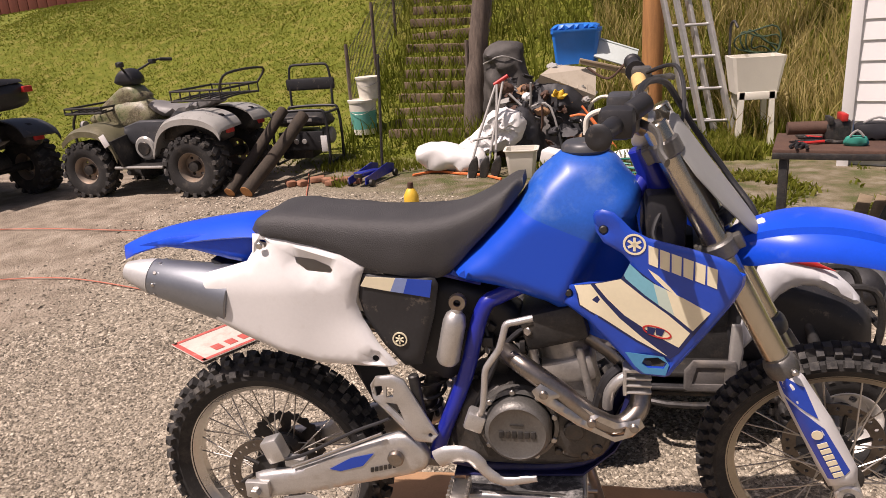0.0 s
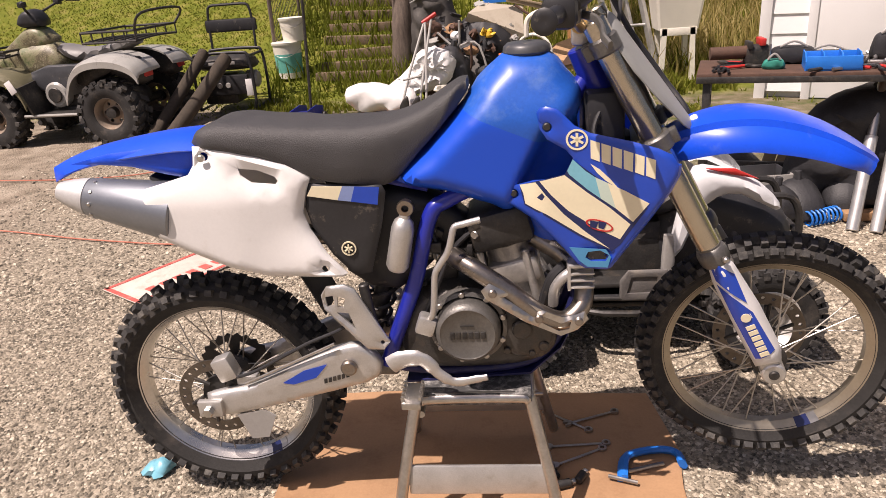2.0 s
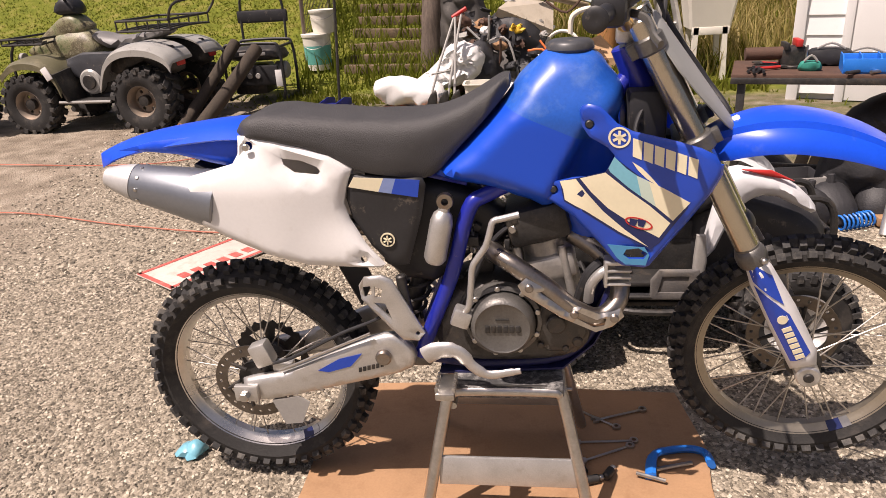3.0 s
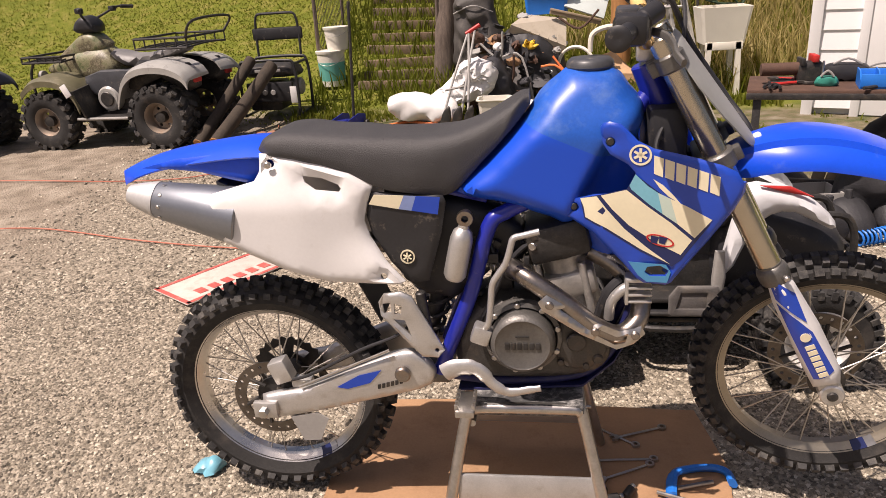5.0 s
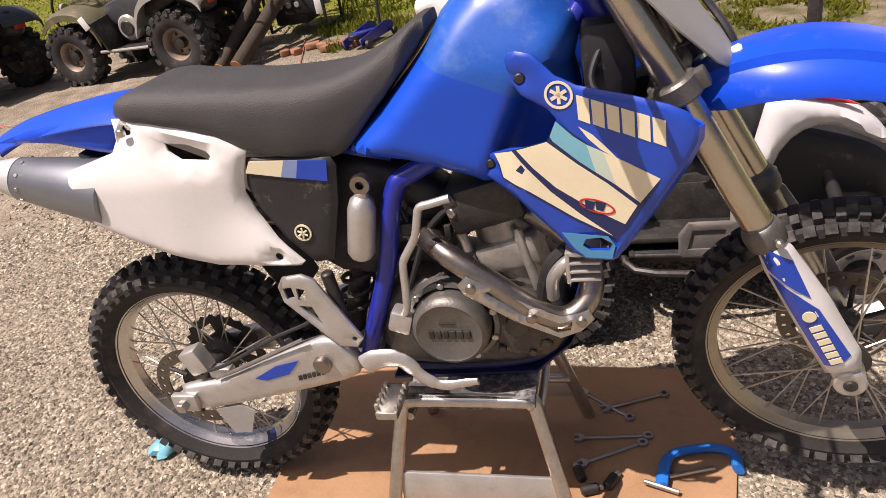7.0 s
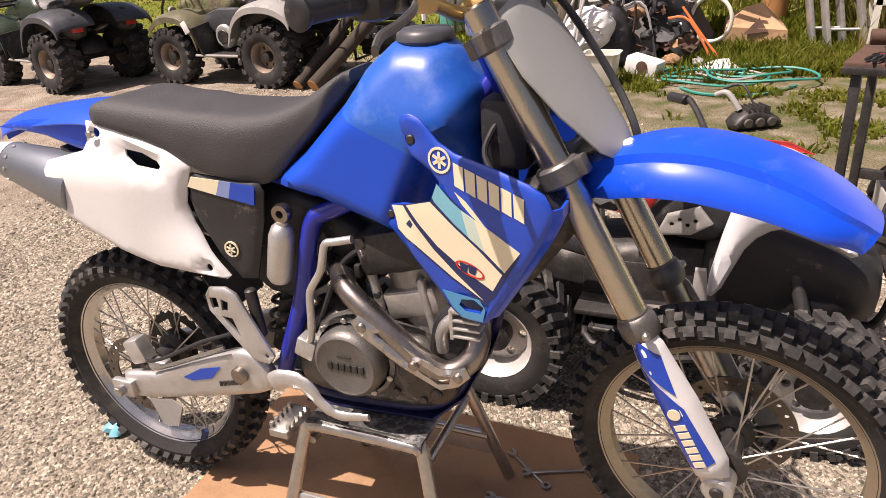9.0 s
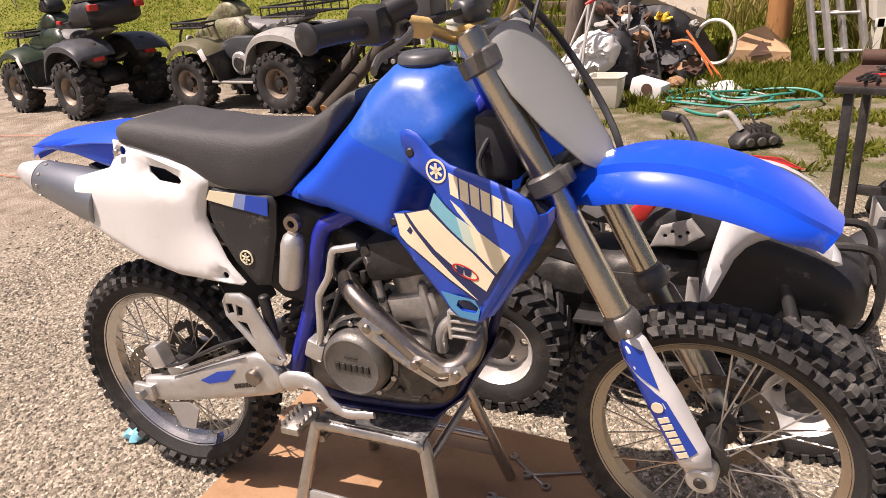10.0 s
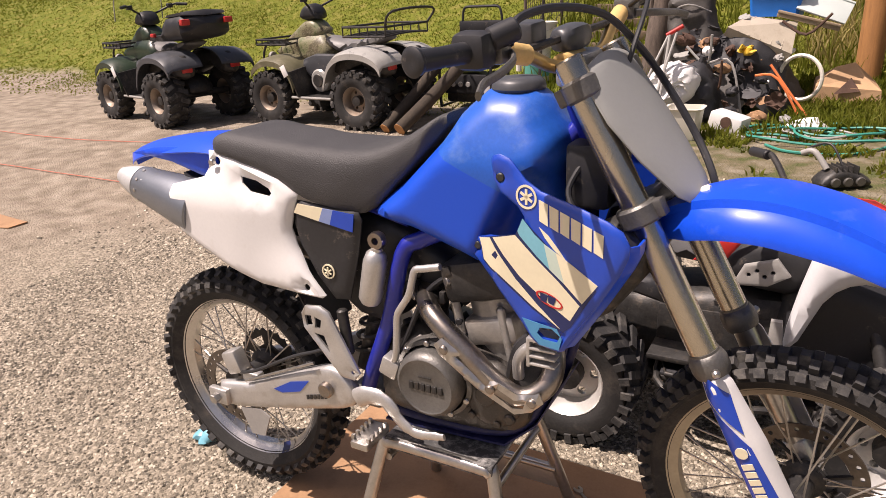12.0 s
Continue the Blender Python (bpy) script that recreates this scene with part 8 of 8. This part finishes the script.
for f in ((foot_[0], foot_[1], rim_[1], rim_[0]), (foot_[1], foot_[2], rim_[2], rim_[1]), (foot_[2], foot_[3], rim_[3], rim_[2]), (foot_[3], foot_[0], rim_[0], rim_[3]),
          (rim_[0], rim_[1], peak[2]), (rim_[0], peak[2], peak[0]), (rim_[1], rim_[2], peak[2]), (rim_[2], peak[1], peak[2]), (rim_[2], rim_[3], peak[1]), (rim_[3], peak[0], peak[1]), (rim_[3], rim_[0], peak[0]), (peak[0], peak[2], peak[1])):
    bm.faces.new(f)
part("box_shell", bm, M_CARDLT, carton, "", 0)
# solid dark triangle in place of the shaded inside of the torn box
part("opening_shade", skin(B(), [(-0.12, 0.1), (0.1, 0.12), (0.02, 0.24)], lambda x, z, g: -0.24 + 0.5 * (z - 0.1), lambda x, z, g: -0.235 + 0.5 * (z - 0.1), (), 0.1), M_BROWNR, carton, "dark sheet standing for the shade in a torn opening")
for k in range(6):
    x0, y0 = 0.95 + 0.12 * k, 5.15 + 0.12 * math.sin(k * 2.1)
    r0 = 0.18 + 0.05 * (k % 3)
    loop = [(r0 * 1.5 * math.cos(a), r0 * math.sin(a), 0.02 + 0.012 * math.sin(3 * a + k) + 0.01 * k) for a in [2 * math.pi * i / 26 for i in range(26)]]
    solo("garden_hose", tube(B(), loop, 0.011, 6, True), M_GREENH if k % 3 else M_GREYP, "loops of green garden hose on the dirt", "hose", "hose loops on the ground", at=(x0, y0, ground_z(x0, y0)))
cord("garden_hose", [(0.95, 4.75), (1.1, 4.55), (1.35, 4.5), (1.6, 4.6), (1.8, 4.9)], 0.011, M_GREENH, "green garden hose trailing over the dirt")
wr = thing("white_cloth", (1.19, 5.4, ground_z(1.19, 5.4)), "white crumpled cloth on the dirt", "cloth")
bm = B()
puff(bm, [(-0.15, 0.0), (-0.14, 0.06), (0.0, 0.12), (0.12, 0.1), (0.17, 0.03), (0.1, 0.0)], 0.1, 0.06, 0.03)
for v in bm.verts:
    v.co += Vector((0.7, 1, 0.7)) * 0.03 * noise.noise(v.co * 14)
part("cloth", bm, M_WHITE, wr)
part("fold", tube(B(), [(-0.1, -0.08, 0.05), (0.08, -0.09, 0.06)], 0.015, 6), M_WHITE, wr)
ep = thing("engine_block", (1.5, 3.75, ground_z(1.5, 3.75)), "greasy black engine block on the dirt", "engine", rz=30)
part("casting", puff(B(), [(-0.15, 0), (-0.15, 0.07), (-0.05, 0.13), (0.06, 0.11), (0.16, 0.06), (0.15, 0)], 0.08, 0.03, 0.02), M_DARKM, ep)
for k in range(5):
    part("fin", box(B(), (-0.07 + 0.035 * k, 0, 0.11), (0.008, 0.14, 0.07), 0.002), M_DARKM, ep)
for k in range(3):
    part("cover", drum(B(), (-0.08 + 0.08 * k, -0.08, 0.05), (-0.08 + 0.08 * k, -0.1, 0.05), 0.03, 16), M_ALUD, ep)
part("manifold", tube(B(), cr([(-0.1, 0, 0.12), (-0.15, 0.08, 0.22), (-0.2, 0.14, 0.2)], 4), 0.02, 10), M_GREYP, ep)
part("cable", tube(B(), cr([(0.0, 0, 0.14), (-0.04, 0.1, 0.26), (-0.12, 0.2, 0.22)], 4), 0.008, 8), M_BLACKP, ep)

# ---- far edge of the lawn ----
fence = thing("board_fence", (-20, 22.5, 0), "red-brown board fence beyond the lawn", "fence")
# board colour darkened to stand for shade on this face
me = mesh_of("board", box(B(), (0, 0, 0.9), (0.38, 0.05, 1.8), 0.01), mat("shaded_red_brown_boards", (0.14, 0.035, 0.02), 0.8, vary=0.3, scale=2, stretch=(6, 6, 0.6)))
for k in range(130):
    o = new("board", me)
    o.parent = fence
    o.matrix_basis = pose(-34 + 0.4 * k, 0, ground_z(-54 + 0.4 * k, 22.5) + 0.35)
part("concrete_footing", loft(B(), [[(x, -0.12, ground_z(-20 + x, 22.4) - 0.3), (x, 0.12, ground_z(-20 + x, 22.4) - 0.3), (x, 0.12, ground_z(-20 + x, 22.4) + 0.4), (x, -0.12, ground_z(-20 + x, 22.4) + 0.4)] for x in [-34 + k for k in range(53)]]), M_GREYP, fence, "grey concrete footing")
slide = thing("play_slide", (-19.2, 17.6, ground_z(-19.2, 17.6)), "small orange and green plastic garden slide", "slide")
part("chute", loft(B(), [[(-0.25, -y, z), (0.25, -y, z), (0.25, -y, z + 0.1), (-0.25, -y, z + 0.1)] for y, z in ((1.0, 0.0), (0.6, 0.15), (0.0, 0.9), (-0.2, 0.95))]), M_ORANGE, slide, "orange chute")
for s in (-1, 1):
    part("side_frame", box(B(), (s * 0.3, 0.5, 0.55), (0.06, 0.7, 1.1), 0.03), M_GREENH, slide, "green side frame")

# ---- loose gravel, grass and weeds ----


def scatter_mesh(name, verts, faces, material, label, category):
    me = bpy.data.meshes.new(name)
    me.from_pydata(verts, [], faces)
    me.materials.append(material)
    return tagged(new(name, me), label, category, "", "stuff")


def pebbles():
    rg = np.random.default_rng(4)
    verts, faces = [], []
    n_p = 108000
    for k in range(n_p):
        near = k < 84000
        x = rg.uniform(-2.4, 2.4) if near else rg.uniform(-3.4, 3.2)
        y = rg.uniform(-0.8, 1.6) if near else rg.uniform(1.2, 4.4)
        if 0.06 < x < 1.28 and -0.5 < y < 0.46 and rg.random() < 0.93:
            continue
        if x < -2.2 and rg.random() < smooth(-2.0, -3.4, x):
            continue
        s = rg.uniform(0.0032, 0.0092) * (1.0 if near else 1.6)
        if y + 0.5 * x > 3.4 + rg.uniform(0, 0.8):
            continue
        z = ground_z(x, y)
        a = rg.uniform(0, 6.28)
        c, sn = math.cos(a), math.sin(a)
        e = rg.uniform(0.6, 1.4, 3)
        base = len(verts)
        for px, py, pz in ((1, 0, 0.1), (-1, 0.1, 0.15), (0.1, 1, 0.1), (-0.1, -1, 0.1), (0.15, 0.1, 0.95), (0.5, -0.4, 0.7), (-0.5, 0.4, 0.75)):
            vx, vy = px * s * e[0], py * s * e[1]
            verts.append((x + c * vx - sn * vy, y + sn * vx + c * vy, z + pz * s * e[2] * 0.7))
        for f in ((0, 2, 5), (2, 6, 4), (2, 4, 5), (1, 3, 6), (1, 6, 2), (3, 5, 4), (3, 4, 6), (3, 0, 5)):
            faces.append(tuple(base + i for i in f))
    scatter_mesh("gravel_stones", verts, faces, M_PEBBLE, "loose angular grey gravel on the drive", "gravel")


pebbles()


def blades(name, count, area, hmin, hmax, wide, material, label, seed, keep=None, lean=0.35):
    rg = np.random.default_rng(seed)
    verts, faces = [], []
    for _ in range(count):
        x, y = rg.uniform(area[0], area[1]), rg.uniform(area[2], area[3])
        if keep and not keep(x, y, rg):
            continue
        z = ground_z(x, y)
        h = rg.uniform(hmin, hmax)
        a = rg.uniform(0, 6.28)
        w = wide * rg.uniform(0.6, 1.4)
        dx, dy = math.cos(a), math.sin(a)
        lx, ly = rg.normal(0, lean, 2) * h
        b = len(verts)
        verts += [(x - dx * w, y - dy * w, z - 0.01), (x + dx * w, y + dy * w, z - 0.01), (x + lx * 0.4 + dx * w * 0.7, y + ly * 0.4 + dy * w * 0.7, z + h * 0.6), (x + lx * 0.4 - dx * w * 0.7, y + ly * 0.4 - dy * w * 0.7, z + h * 0.6), (x + lx, y + ly, z + h)]
        faces += [(b, b + 1, b + 2, b + 3), (b + 3, b + 2, b + 4)]
    scatter_mesh(name, verts, faces, material, label, "grass")


def on_bank(x, y, rg):
    toe = 5.75 + 0.25 * math.sin(0.8 * x) + 0.15 * smooth(-2, -5, x)
    return y > toe + rg.uniform(-0.35, 0.5) and 0.5 + 0.5 * noise.noise((x * 0.8, y * 0.8, 9.0)) > rg.uniform(0.0, 0.62)


def clear_beside_box(x, y, rg):
    return on_bank(x, y, rg) and not (0.9 < x < 2.3 and y < 6.9)


def clear_of_box(x, y, rg):
    return on_bank(x, y, rg) and not (x < 2.3 and y < 7.3)


blades("bank_grass", 150000, (-10, 6, 5.3, 12.5), 0.01, 0.03, 0.009, M_GREEN, "short green grass covering the bank", 1, on_bank, 0.8)
blades("lawn_grass", 36000, (-26, 2, 10, 22), 0.012, 0.03, 0.02, M_GREEN, "short mown grass of the upper lawn", 2, None, 0.8)
blades("lawn_grass", 30000, (-26, -10, 5.4, 11), 0.012, 0.03, 0.016, M_GREEN, "short mown grass of the upper lawn", 8, on_bank, 0.8)
blades("tall_grass", 14000, (1.0, 6.5, 6.0, 10.0), 0.15, 0.5, 0.008, M_DRYGR, "tall dry yellow grass below the pole", 3, clear_of_box)
blades("tall_grass", 16000, (-1.9, 6.5, 5.9, 10.5), 0.12, 0.34, 0.009, M_GREEN, "tall green grass and weeds round the steps", 5, clear_beside_box)


def weed_patch(x, y, rg):
    return noise.noise((x * 1.7, y * 1.7, 4.0)) > 0.02 + 0.6 * smooth(5.3, 4.6, y) and not (0.2 < x < 0.65 and y < 4.7)


blades("weeds", 9000, (-2.2, 3.0, 4.3, 6.2), 0.03, 0.12, 0.011, M_GREEN, "low green weeds along the edge of the drive", 6, weed_patch)


def soil_weeds(x, y, rg):
    return noise.noise((x * 2.3, y * 2.3, 7.0)) > 0.12 + 0.3 * rg.random()


blades("weeds", 16000, (0.3, 3.4, 3.2, 5.3), 0.015, 0.07, 0.012, M_GREEN, "scattered low weeds on the trodden soil", 9, soil_weeds, 0.7)
blades("weeds", 8000, (1.05, 2.5, 5.3, 7.0), 0.05, 0.16, 0.013, M_GREEN, "low green weeds round the cardboard box", 7)
